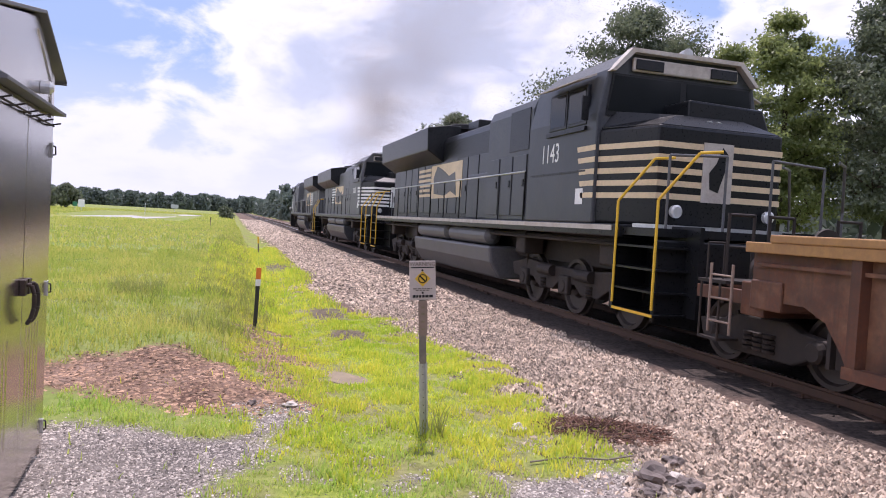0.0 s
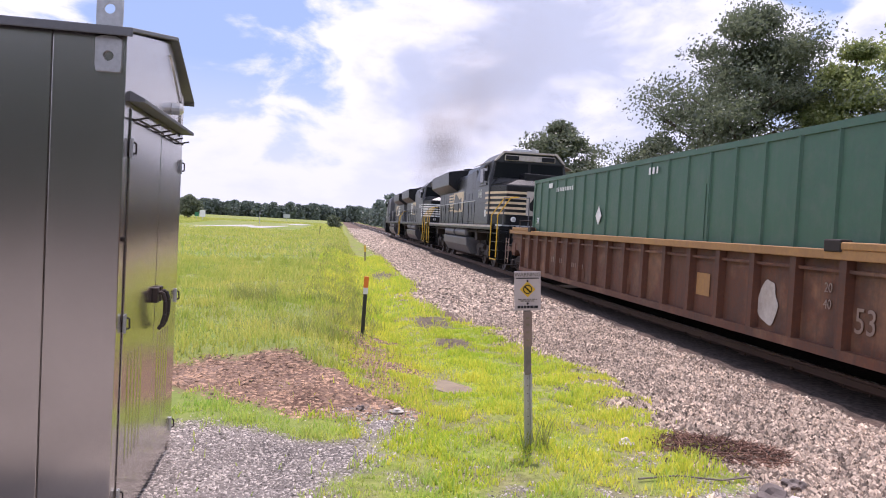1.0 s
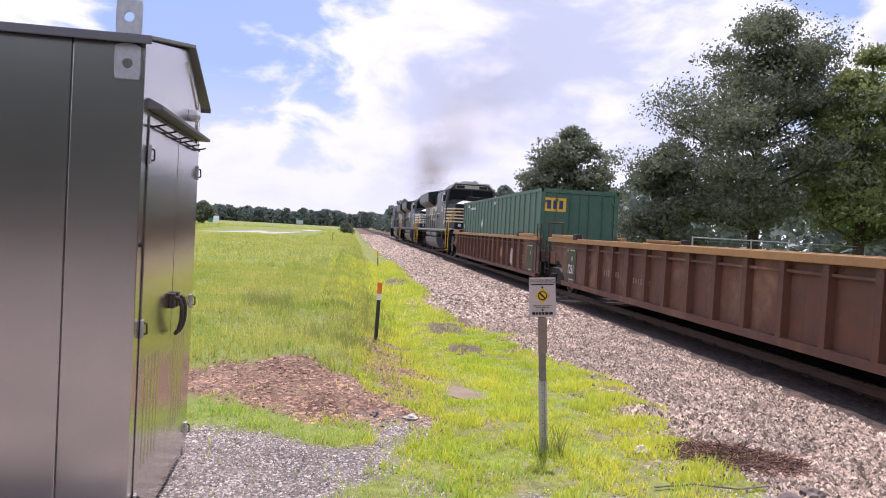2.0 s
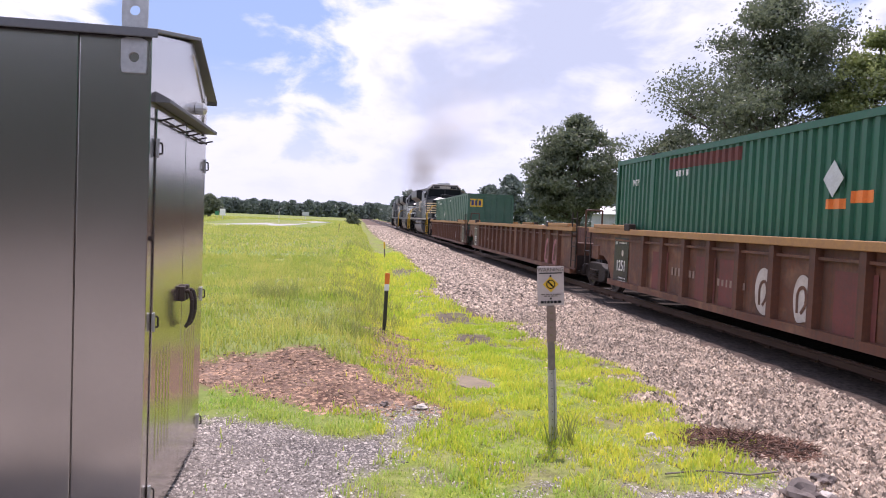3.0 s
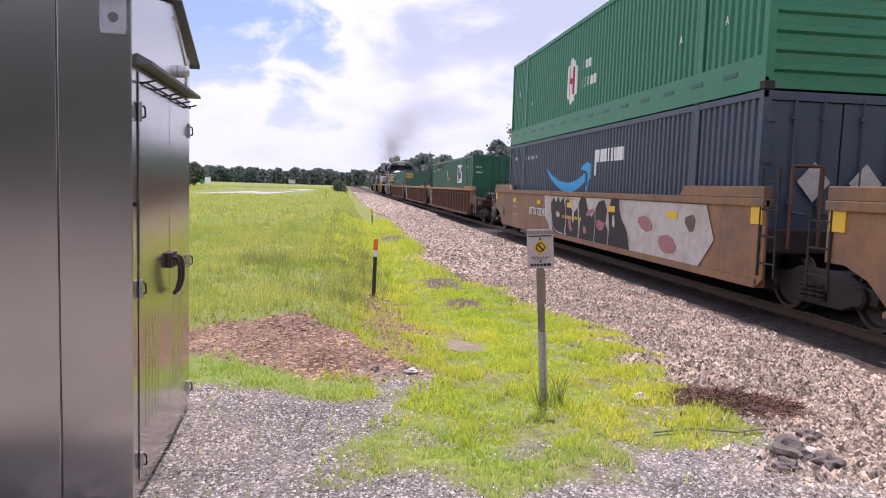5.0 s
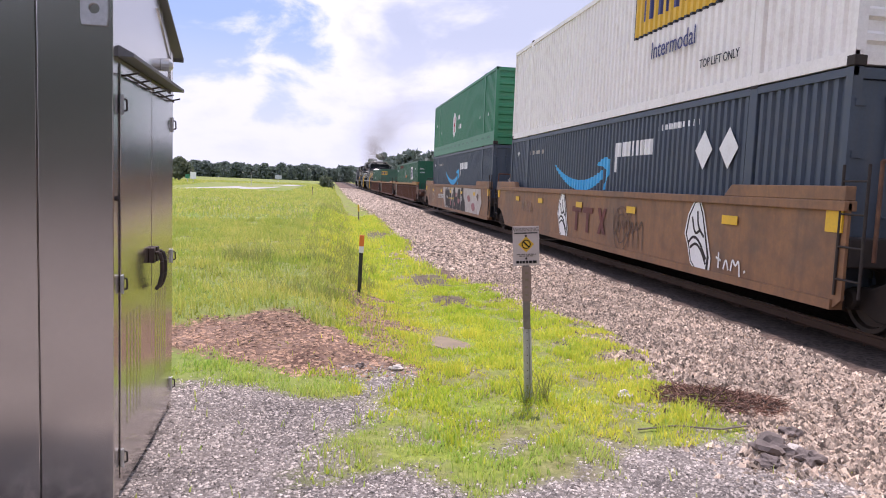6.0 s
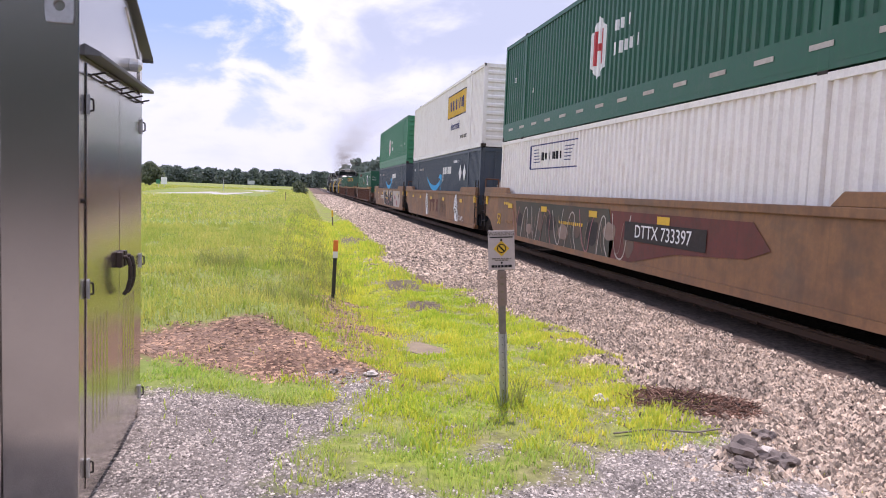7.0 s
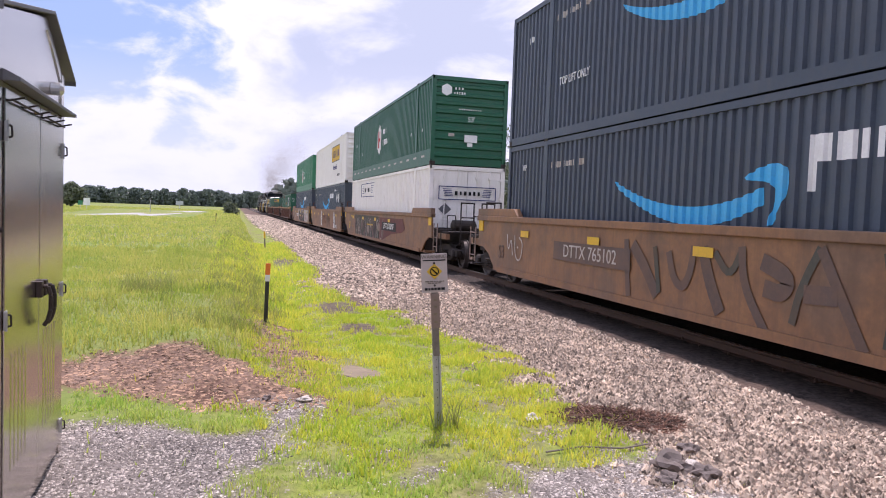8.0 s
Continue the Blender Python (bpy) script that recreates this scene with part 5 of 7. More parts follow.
    for sx in (-1, 1):
        part("front_handrail", Build().tube([(sx * 1.35, 1.3, D - 0.1), (sx * 1.35, 1.3, D + 1.0), (sx * 0.4, 1.3, D + 1.05), (sx * 0.4, 1.3, D - 0.1)], 0.02), "palegrey", o)
    part("coupler", Build().box(-0.14, 0.14, 0.35, 1.3, 0.72, 1.0).box(-0.22, 0.22, 0.0, 0.45, 0.68, 1.04), "iron", o, bevel=0.03)
    part("coupler", Build().box(-0.14, 0.14, LEN - 1.0, LEN - 0.2, 0.72, 1.0), "iron", o, bevel=0.03)
    for k, x in enumerate((-0.75, -0.5, 0.5, 0.75)):
        part("air_hose", Build().tube([(x, 1.24, 1.0), (x * 1.02, 1.05, 0.8), (x * 1.05, 1.0, 0.5), (x * 0.9, 0.9, 0.35)], 0.025), "rubber", o)
    for sx in (-1, 1):
        for k in range(10):
            y = h1 - 2.4 + k * 1.45
            part("rail_post", Build().rod((sx * (W - 0.04), y, D), (sx * (W - 0.04), y, D + 1.0), 0.018), "black", o)
        part("hand_rail", Build().rod((sx * (W - 0.04), h1 - 2.4, D + 1.0), (sx * (W - 0.04), h1 - 2.4 + 13.05, D + 1.0), 0.02), "galv" if style == "black" else "black", o)
    if turned:
        for ob in list(o.children):
            ob.matrix_basis = pose(0, LEN, 0, 0, 0, 180) @ ob.matrix_basis
    on_track(o, s)
    return o


locomotive("black six-axle diesel locomotive with cream nose stripes and number 1143", 7.6, "black")
locomotive("pale grey and black diesel locomotive with white-striped nose", 30.2, "grey")
locomotive("black diesel locomotive leading the freight train", 52.9, "black2", True)

G1, G2 = "brown ribbed well cars", "tan smooth-sided well cars"
car1 = well_car("rust-brown ribbed well car holding a green container", "ribbed", -11.8, 7.0, "truck", "none", G1, -8.15)
car2 = well_car("rust-brown ribbed well car, empty, with worn yellow rails", "ribbed", -31.7, -13.1, "shared", "none", G1, 7.35)
car3 = well_car("rust-brown ribbed well car holding a corrugated green container", "ribbed", -51.9, -33.1, "shared", "truck", G1, 7.4)
unit1 = well_car("tan smooth well car with black and pink graffiti under double containers", "smooth", -75.0, -56.9, "truck", "none", G2)
unit2 = well_car("tan smooth well car with white graffiti figures under double containers", "smooth", -93.8, -76.3, "shared", "none", G2)
unit3 = well_car("tan smooth well car with large grey graffiti under double containers", "smooth", -113.5, -95.1, "shared", "truck", G2)
unit4 = well_car("tan smooth well car with dark graffiti under two slate containers", "smooth", -136.4, -118.0, "truck", "none", G2)

FLOOR, H1 = 0.30, 2.86
UP = FLOOR + H1 + 0.03
box1 = container("faded green ribbed container with white diamond, in a brown well car", "green1", H1, 5.0 - CL / 2, FLOOR, ribbed=True, rear="doors")
emp = container("green corrugated container with white logo square, in a brown well car", "green2", H1, -34.3 - CL / 2, FLOOR, rear="doors")
pr1 = container("slate-blue corrugated container with light blue arc, lower of two", "navy", H1, -58.3 - CL / 2, FLOOR, 0.19, 0.04, rear="doors")
hub1 = container("bright green corrugated container stacked on a slate-blue one", "green3", H1, -58.3 - CL / 2, UP, flush=True)
pr2 = container("slate-blue corrugated container with white diamonds on its doors", "navy", H1, -77.3 - CL / 2, FLOOR, 0.19, 0.04, rear="doors")
wht = container("white corrugated container with yellow panel, stacked on a slate-blue one", "offwhite", H1, -77.3 - CL / 2, UP)
jbh = container("white corrugated container with framed dark lettering, lower of two", "offwhite", H1, -96.2 - CL / 2, FLOOR, rear="doors")
hub2 = container("green corrugated container with white hexagon, stacked on a white one", "green2", H1, -96.2 - CL / 2, UP, flush=True)
pr3 = container("slate-blue corrugated container with light blue arc and white lettering", "navy", H1, -119.4 - CL / 2, FLOOR, 0.19, 0.04, rear="doors")
pr4 = container("slate-blue corrugated container stacked on another of its kind", "navy", H1, -119.4 - CL / 2, UP, 0.19, 0.04)
# ---- lettering, marks and graffiti on the train ----
def arc_mark(c):
    """The light blue arc with an arrow tip and the white word beside it, as plain shapes."""
    top, bot = [], []
    for k in range(21):
        u = k / 20
        x = -3.22 + 3.47 * u
        z = 1.40 + 0.50 * (1 - u / 0.62) ** 2 if u < 0.62 else 1.40 + 0.26 * ((u - 0.62) / 0.38) ** 2
        w = 0.03 + 0.10 * math.sin(math.pi * min(1.0, u * 0.72 + 0.02)) ** 0.9
        top.append((x - 0.02, z + w))
        bot.append((x, z - w))
    m = side_at(SX, 0.0, 0.0)
    sign_shape("arc_mark", top + bot[::-1], m, "cyan", c, "light blue painted arc")
    sign_shape("arrow_mark", smooth([(-0.12, 1.86), (0.05, 1.97), (0.38, 2.05), (0.58, 2.02), (0.64, 1.88), (0.60, 1.62), (0.42, 1.32), (0.34, 1.30), (0.42, 1.55), (0.42, 1.80), (0.2, 1.84)], True, 1), m, "cyan", c)
    for k, (w, z0, z1) in enumerate(((0.30, -0.32, 0.30), (0.22, 0.0, 0.30), (0.11, 0.0, 0.30), (0.52, 0.0, 0.30), (0.32, 0.0, 0.30))):
        x = (0.0, 0.38, 0.66, 0.84, 1.44)[k]
        mm = side_at(SX, -0.95, 2.02)
        if k == 0:
            sign_shape("letter_shape", [(x, z0), (x + 0.1, z0), (x + 0.1, 0.0), (x + w, 0.0), (x + w, z1), (x, z1)], mm, "white", c)
        elif k == 3:
            for q in (0, 0.2, 0.4):
                sign_shape("letter_shape", rect(0.11, 0.3, x + q + 0.06, 0.15), mm, "white", c)
        else:
            sign_shape("letter_shape", rect(w, z1 - z0, x + w / 2, (z0 + z1) / 2), mm, "white", c)
    bars(c, side_at(SX, 5.1, 2.35), 1.5, 0.16, 11, "palespray", 5)


def hexagon(c, y, z, r, flap=0.25):
    m = side_at(SX, y, z)
    sign_shape("hexagon_mark", [(0, r), (r * 0.62, r * 0.5), (r * 0.62, -r * 0.55), (0, -r), (-r * 0.62, -r * 0.55), (-r * 0.62, r * 0.5)], m, "white", c, "white hexagon mark")
    m2 = side_at(SX - 0.005, y, z)
    for x in (-0.16, 0.16):
        sign_shape("red_bar", rect(0.12 * r / 0.6, r * 1.1, x * r / 0.6, 0), m2, "red", c)
    sign_shape("red_bar", rect(0.22 * r / 0.6, 0.14 * r / 0.6), m2, "red", c)
    bars(c, side_at(SX, y - 1.15, z + 0.28), 0.85, 0.34, 3, "white", 7)
    bars(c, side_at(SX, y - 1.35, z - 0.18), 1.25, 0.34, 5, "white", 8)


def frame_mark(c, m, w, h):
    for pts in (rect(w, 0.03, 0, h / 2), rect(w, 0.03, 0, -h / 2), rect(0.03, h, -w / 2, 0), rect(0.03, h, w / 2, 0)):
        sign_shape("border", pts, m, "ink", c)
    bars(c, m @ Matrix.Translation((0, 0.0, 0.002)), w * 0.48, h * 0.45, 6, "black", 2)
    for s in (-1, 1):
        for k in range(5):
            sign_shape("wing_line", rect(w * 0.15, 0.022, s * w * (0.36 - 0.008 * k), h * (0.3 - 0.13 * k)), m, "ink", c)


# first green container
for pts, mt, m in (([(0, 0.2), (0.17, 0), (0, -0.2), (-0.17, 0)], "white", side_at(SX, 2.3, 1.74)), (rect(0.95, 1.0), "palegrey", side_at(SX + 0.03, -2.1, 1.75)), (rect(0.32, 0.12), "white", side_at(SX, 6.3, 2.62))):
    sign_shape("diamond_mark" if mt == "white" and len(pts) == 4 and pts[0][0] == 0 else "repaint_patch", [(p[0] * 1.1, p[1] * 1.13) for p in pts] if mt == "white" else pts, m, "green1" if mt == "palegrey" else mt, box1)
words("mark", "53'", 0.26, "white", box1, side_at(SX, 7.45, 1.6), "", 0.9)
bars(box1, side_at(SX + 0.0, 5.0, 2.48), 1.5, 0.16, 10, "white", 9)
bars(box1, side_at(SX + 0.0, -0.55, 2.6), 0.5, 0.2, 3, "white", 12)
sign_shape("logo_panel", rect(0.72, 0.44, 0, 0), rear_at(-0.82, -CL / 2 + 0.025, 2.35), "yellow", box1, "yellow logo panel")
for k, x in enumerate((-0.2, 0.0, 0.2)):
    sign_shape("logo_bar", rect(0.13, 0.28, x, 0), rear_at(-0.82, -CL / 2 + 0.02, 2.35), "ink", box1)
# second green container
sign_shape("logo_square", rect(1.42, 0.95), side_at(SX, -4.02, 2.02), "white", emp, "white logo square")
m = side_at(SX - 0.005, -4.02, 2.02)
for pts, mt in ((rect(0.10, 0.72, -0.46, -0.03), "black"), (rect(0.30, 0.09, -0.34, 0.28), "black"), (rect(0.26, 0.09, -0.34, -0.03), "black"), (rect(0.30, 0.09, -0.34, -0.36), "black"),
                (rect(0.12, 0.55, -0.04, -0.02, 0.06), "ink"), (rect(0.12, 0.45, 0.14, 0.0, -0.14), "ink"), (rect(0.12, 0.55, 0.22, 0.0, 0.06), "ink"), (rect(0.10, 0.55, 0.42, 0.06, 0.04), "ink"), (rect(0.2, 0.26, 0.54, 0.24), "ink")):
    sign_shape("logo_bar", pts, m, mt, emp)
words("mark", "EMHU", 0.125, "white", emp, rear_at(-1.0, -CL / 2 + 0.018, 2.30), "", 0.9)
words("mark", "245663", 0.13, "white", emp, rear_at(-0.98, -CL / 2 + 0.018, 2.05), "", 0.9)
sign_shape("logo_panel", rect(0.5, 0.34), rear_at(0.85, -CL / 2 + 0.018, 2.15), "white", emp)
for x in (-0.14, 0.0, 0.14):
    sign_shape("logo_bar", rect(0.09, 0.22, x, 0), rear_at(0.85, -CL / 2 + 0.012, 2.15), "black", emp)
sign_shape("diamond_plate", [(0, 0.24), (0.2, 0), (0, -0.24), (-0.2, 0)], side_at(SX, 0.31, 2.06), "galv", emp, "pale worn diamond plate")
sign_shape("tag_mark", rect(0.34, 0.13), side_at(SX, 0.30, 1.74), "orange", emp)
sign_shape("tag_mark", rect(0.40, 0.15), side_at(SX, -0.2, 1.82), "orange", emp)
sign_shape("repaint_patch", rect(2.7, 0.22), side_at(SX, 3.95, 2.60), "redfade", emp, "dark repainted band")
words("mark", "ITP", 0.2, "white", emp, side_at(SX, -6.6, 2.3), "", 0.8)
words("mark", "WTP", 0.2, "white", emp, side_at(SX, 6.9, 2.3), "", 0.8)
bars(emp, side_at(SX, 4.75, 2.40), 0.6, 0.16, 10, "white", 4)
# slate containers with the arc
for c in (pr1, pr2, pr3):
    arc_mark(c)
    words("mark", "WP", 0.18, "white", c, side_at(SX, 7.1, 2.35), "", 0.8)
    for x in (-0.42, 0.42):
        sign_shape("diamond_plate", [(0, 0.3), (0.27, 0), (0, -0.3), (-0.27, 0)], rear_at(x, -CL / 2 - 0.01, 1.55), "palespray", c, "pale diamond plate on the doors")
for y in (-4.75, -5.5):
    sign_shape("diamond_plate", [(0, 0.32), (0.27, 0), (0, -0.32), (-0.27, 0)], side_at(SX, y, 2.02), "white", pr2, "white diamond plate")
bars(pr2, side_at(SX, -3.7, 2.5), 1.7, 0.15, 10, "white", 14)
words("mark", "TOP LIFT ONLY", 0.22, "white", pr4, side_at(SX, 4.9, 1.05), "", 0.8)
arc_mark(pr4)
bars(pr4, side_at(SX, 7.1, 2.2), 0.3, 0.18, 2, "white", 6)
# green and white upper containers
hexagon(hub1, 1.2, 1.38, 0.66)
hexagon(hub2, 0.9, 1.55, 0.66)
for c in (hub1, hub2):
    for k in range(14):
        sign_shape("reflective_strip", rect(0.42, 0.07), side_at(SX - 0.003, 7.2 - k * 1.1, 0.30), "palespray" if c is hub2 else "green2", c)
    for y in (6.9, 5.2, -5.3, -6.9):
        words("mark", "A" if y < 6 else "53", 0.2, "white", c, side_at(SX, y, 1.2 if y < 6 else 1.7), "", 0.8)
sign_shape("hexagon_mark", [(0, 0.2), (0.17, 0.1), (0.17, -0.1), (0, -0.2), (-0.17, -0.1), (-0.17, 0.1)], rear_at(-0.82, -CL / 2 + 0.0, 2.42), "white", hub2)
bars(hub2, rear_at(-0.4, -CL / 2 - 0.004, 2.48), 0.34, 0.11, 3, "white", 3)
bars(hub2, rear_at(-0.38, -CL / 2 - 0.004, 2.33), 0.42, 0.12, 5, "white", 4)
words("mark", "53'", 0.24, "white", hub2, rear_at(0.05, -CL / 2 - 0.004, 1.50), "", 0.9)
bars(hub2, rear_at(0.0, -CL / 2 - 0.004, 1.82), 0.8, 0.06, 10, "white", 5)
sign_shape("placard", rect(0.44, 0.24), rear_at(0.05, -CL / 2 - 0.008, 0.88), "white", hub2)
sign_shape("placard", rect(0.18, 0.12), rear_at(0.02, -CL / 2 - 0.008, 0.68), "white", hub2)
sign_shape("placard", rect(0.2, 0.1), rear_at(-0.62, -CL / 2 - 0.008, 0.98), "palespray", hub2)
sign_shape("hexagon_mark", [(0, 0.2), (0.17, 0.1), (0.17, -0.1), (0, -0.2), (-0.17, -0.1), (-0.17, 0.1)], rear_at(-0.2, -CL / 2 + 0.0, 2.3), "white", hub1)
bars(hub1, rear_at(-0.2, -CL / 2 - 0.004, 1.9), 0.7, 0.12, 6, "white", 6)
sign_shape("yellow_panel", rect(3.5, 0.95), side_at(SX, -3.35, 1.95), "yellow", wht, "yellow logo panel")
for pts in (rect(3.5, 0.05, 0, 0.47), rect(3.5, 0.05, 0, -0.47), rect(0.05, 0.95, -1.75), rect(0.05, 0.95, 1.75)):
    sign_shape("border", pts, side_at(SX - 0.004, -3.35, 1.95), "black", wht)
bars(wht, side_at(SX - 0.004, -3.35, 1.95), 3.0, 0.6, 9, "ink", 11)
words("mark", "Intermodal", 0.46, "ink", wht, side_at(SX, -3.35, 1.08), "", 0.85)
words("mark", "TOP LIFT ONLY", 0.2, "black", wht, side_at(SX, -5.0, 0.55), "", 0.85)
sign_shape("yellow_panel", rect(0.9, 0.22), rear_at(0.0, -CL / 2 + 0.0, 2.62), "yellow", wht)
frame_mark(jbh, side_at(SX, 3.55, 2.28), 3.4, 0.62)
frame_mark(jbh, rear_at(0.0, -CL / 2 - 0.03, 1.98), 1.95, 0.42)
sign_shape("placard", rect(0.4, 0.16), rear_at(0.65, -CL / 2 - 0.03, 0.95), "palespray", jbh)
sign_shape("diamond_plate", [(0, 0.2), (0.22, 0), (0, -0.2), (-0.22, 0)], rear_at(-0.75, -CL / 2 + 0.0, 1.45), "palegrey", jbh)

# brown cars: stencils, plates, faded patches
def sheet_x(c):
    """The side sheet lies deeper on the ribbed cars."""
    return CX + (0.08 if c in (car1, car2, car3) else 0.0)


def car_words(c, y, z, text, size, mat="dullpaint", wide=0.85):
    words("stencil", text, size, mat, c, side_at(sheet_x(c) - 0.002, y, z), "", wide)


def car_patch(c, y, z, pts, mat, name="paint_patch", off=0.0):
    part(name, plate(pts, side_at(sheet_x(c) - 0.001 - off, y, z), 0.002), mat, c)


def blob(w, h, seed, n=14):
    g = random.Random(seed)
    pts = [(w / 2 * math.cos(2 * math.pi * k / n) * g.uniform(0.7, 1.05), h / 2 * math.sin(2 * math.pi * k / n) * g.uniform(0.7, 1.05)) for k in range(n)]
    return smooth(pts, True)


def stroke(c, y, z, pts, w, mat, off=0.006):
    """A sprayed line through pts (along the car, up)."""
    pts = smooth(pts)
    n = len(pts)
    rim = []
    for k in range(n):
        p, q = Vector(pts[max(0, k - 1)]), Vector(pts[min(n - 1, k + 1)])
        d = (q - p).normalized()
        rim.append(Vector((-d.y, d.x)) * w / 2)
    left = [(p[0] + r.x, p[1] + r.y) for p, r in zip(pts, rim)]
    right = [(p[0] - r.x, p[1] - r.y) for p, r in zip(pts, rim)]
    m = side_at(sheet_x(c) - off, y, z)
    b = Build()
    v = [m @ Vector((p[0], p[1], h)) for h in (0.0, 0.0015) for p in left + right]
    f = []
    for k in range(n - 1):
        for o in (0, 2 * n):
            f.append((o + k, o + k + 1, o + n + k + 1, o + n + k))
        f += [(k, k + 1, 2 * n + k + 1, 2 * n + k), (n + k, n + k + 1, 3 * n + k + 1, 3 * n + k)]
    b.add(v, f + [(0, n, 3 * n, 2 * n), (n - 1, 2 * n - 1, 4 * n - 1, 3 * n - 1)])
    part("sprayed_line", b, mat, c)


car_patch(car1, -5.39, 0.8, blob(0.5, 0.75, 2), "palespray")
car_patch(car1, -3.61, 0.9, rect(0.42, 0.36), "sillyellow")
car_words(car1, -7.25, 0.78, "53", 0.42)
for c in (car1, car2, car3):
    car_words(c, 5.9 if c is car2 else -5.68 if c is car3 else -6.6, 1.12, "20", 0.17)
    car_words(c, 5.9 if c is car2 else -5.68 if c is car3 else -6.6, 0.92, "40", 0.17)
    bars(c, side_at(sheet_x(c) - 0.002, 4.3, 0.85), 1.0, 0.2, 7, "dullpaint", 5)
    bars(c, side_at(sheet_x(c) - 0.002, 2.6, 0.8), 0.9, 0.16, 7, "dullpaint", 6)
for c, y in ((car1, -8.15), (car2, 7.35), (car3, 7.4)):
    car_patch(c, y, 0.88, rect(0.86, 1.02), "black", "number_panel")
    if c is not car1:
        words("stencil", "1251", 0.34, "white", c, side_at(sheet_x(c) - 0.008, y - 0.02, 0.76), "white car number", 0.85)
    words("stencil", "53'", 0.13, "white", c, side_at(sheet_x(c) - 0.008, y + 0.28, 1.28))
    for k, z in enumerate((1.28, 0.5, 0.43, 0.36)):
        bars(c, side_at(sheet_x(c) - 0.008, y - 0.1, z), 0.45, 0.05, 6, "white", 20 + k)
    car_patch(c, y - 0.1, 1.06, blob(0.14, 0.16, 4), "palespray", "round_mark", 0.006)
car_words(car3, -6.48, 0.83, "53", 0.42)
for pts in (rect(0.38, 0.014, 0, 0.18), rect(0.38, 0.014, 0, -0.18), rect(0.014, 0.36, -0.19), rect(0.014, 0.36, 0.19), rect(0.012, 0.36, 0.06)):
    car_patch(car3, -7.41, 0.75, pts, "dullpaint", "test_box")
bars(car3, side_at(sheet_x(car3) - 0.002, -3.6, 1.0), 1.0, 0.2, 7, "dullpaint", 15)
for y, w, h, mt, sd in ((5.3, 0.72, 0.8, "redfade", 5), (3.45, 0.7, 0.8, "redfade", 8), (2.62, 0.7, 0.8, "redfade", 9), (1.66, 0.62, 0.78, "palespray", 6), (0.75, 0.6, 0.8, "palespray", 7), (-0.25, 0.75, 0.85, "redfade", 10), (-1.2, 0.7, 0.8, "redfade", 11)):
    car_patch(car3, y, 0.78, rect(w, h) if mt == "redfade" else blob(w, h, sd, 9), mt, "paint_patch")
    if mt == "palespray":
        stroke(car3, y, 0.78, [(-0.1, -0.2), (-0.12, 0.1), (0.05, 0.18), (0.1, -0.05), (-0.02, -0.2)], 0.05, "brown", 0.008)
for y, sd in ((-6.4, 5), (-7.3, 8)):
    stroke(car2, y, 0.8, [(-0.25, -0.3), (-0.15, 0.3), (0.1, 0.35), (0.2, 0.0), (0.05, -0.35), (-0.2, -0.3)], 0.13, "pinkpaint")
for c, y in ((car1, 2.2), (car1, -0.5), (car2, 0.5), (car3, 6.0), (car3, -1.8)):
    car_patch(c, y, 0.6, blob(0.4, 0.5, int(abs(y * 7)) + 1), "brown", "rust_patch")

# tan cars: number boards, yellow plates, sprayed shapes
def number_board(c, y, text, panel=None, ink="white"):
    if panel:
        car_patch(c, y, 1.00, rect(2.75, 0.34), panel, "number_panel", 0.014)
    words("stencil", text, 0.325, ink, c, side_at(sheet_x(c) - 0.018, y, 1.00 if panel else 0.94), "white car number", 1.0)


number_board(unit1, 2.87, "DTTX 733397")
number_board(unit3, -2.75, "DTTX 733397", "blackspray")
number_board(unit4, 3.36, "DTTX 765102", "fadedspray", "palespray")
for c, ys in ((unit1, (2.75, -0.26, -3.24, -6.2, 5.86)), (unit2, (-6.34, 0.2, -2.8, 3.4, 5.9)), (unit3, (3.24, 0.15, -2.8, 6.2)), (unit4, (3.2, 0.23, 6.2, -2.8))):
    for y in ys:
        car_patch(c, y, 1.24, rect(0.42, 0.13), "yellow", "reflector_plate", 0.012)
for c in (unit1, unit4):
    car_words(c, 7.55, 0.78, "53", 0.42, "fadedspray")
car_words(unit3, 7.4, 0.80, "53", 0.46, "yellow")
bars(unit3, side_at(sheet_x(unit3) - 0.01, 6.6, 1.3), 0.6, 0.12, 5, "yellow", 2)
bars(unit3, side_at(sheet_x(unit3) - 0.01, 6.3, 0.78), 0.7, 0.12, 5, "sillyellow", 3)
bars(unit3, side_at(sheet_x(unit3) - 0.012, 1.4, 0.98), 1.5, 0.1, 12, "yellow", 4)
bars(unit1, side_at(sheet_x(unit1) - 0.012, -0.45, 0.92), 1.6, 0.12, 12, "yellow", 4)
bars(unit1, side_at(sheet_x(unit1) - 0.012, -0.3, 1.4), 0.8, 0.07, 9, "yellow", 5)

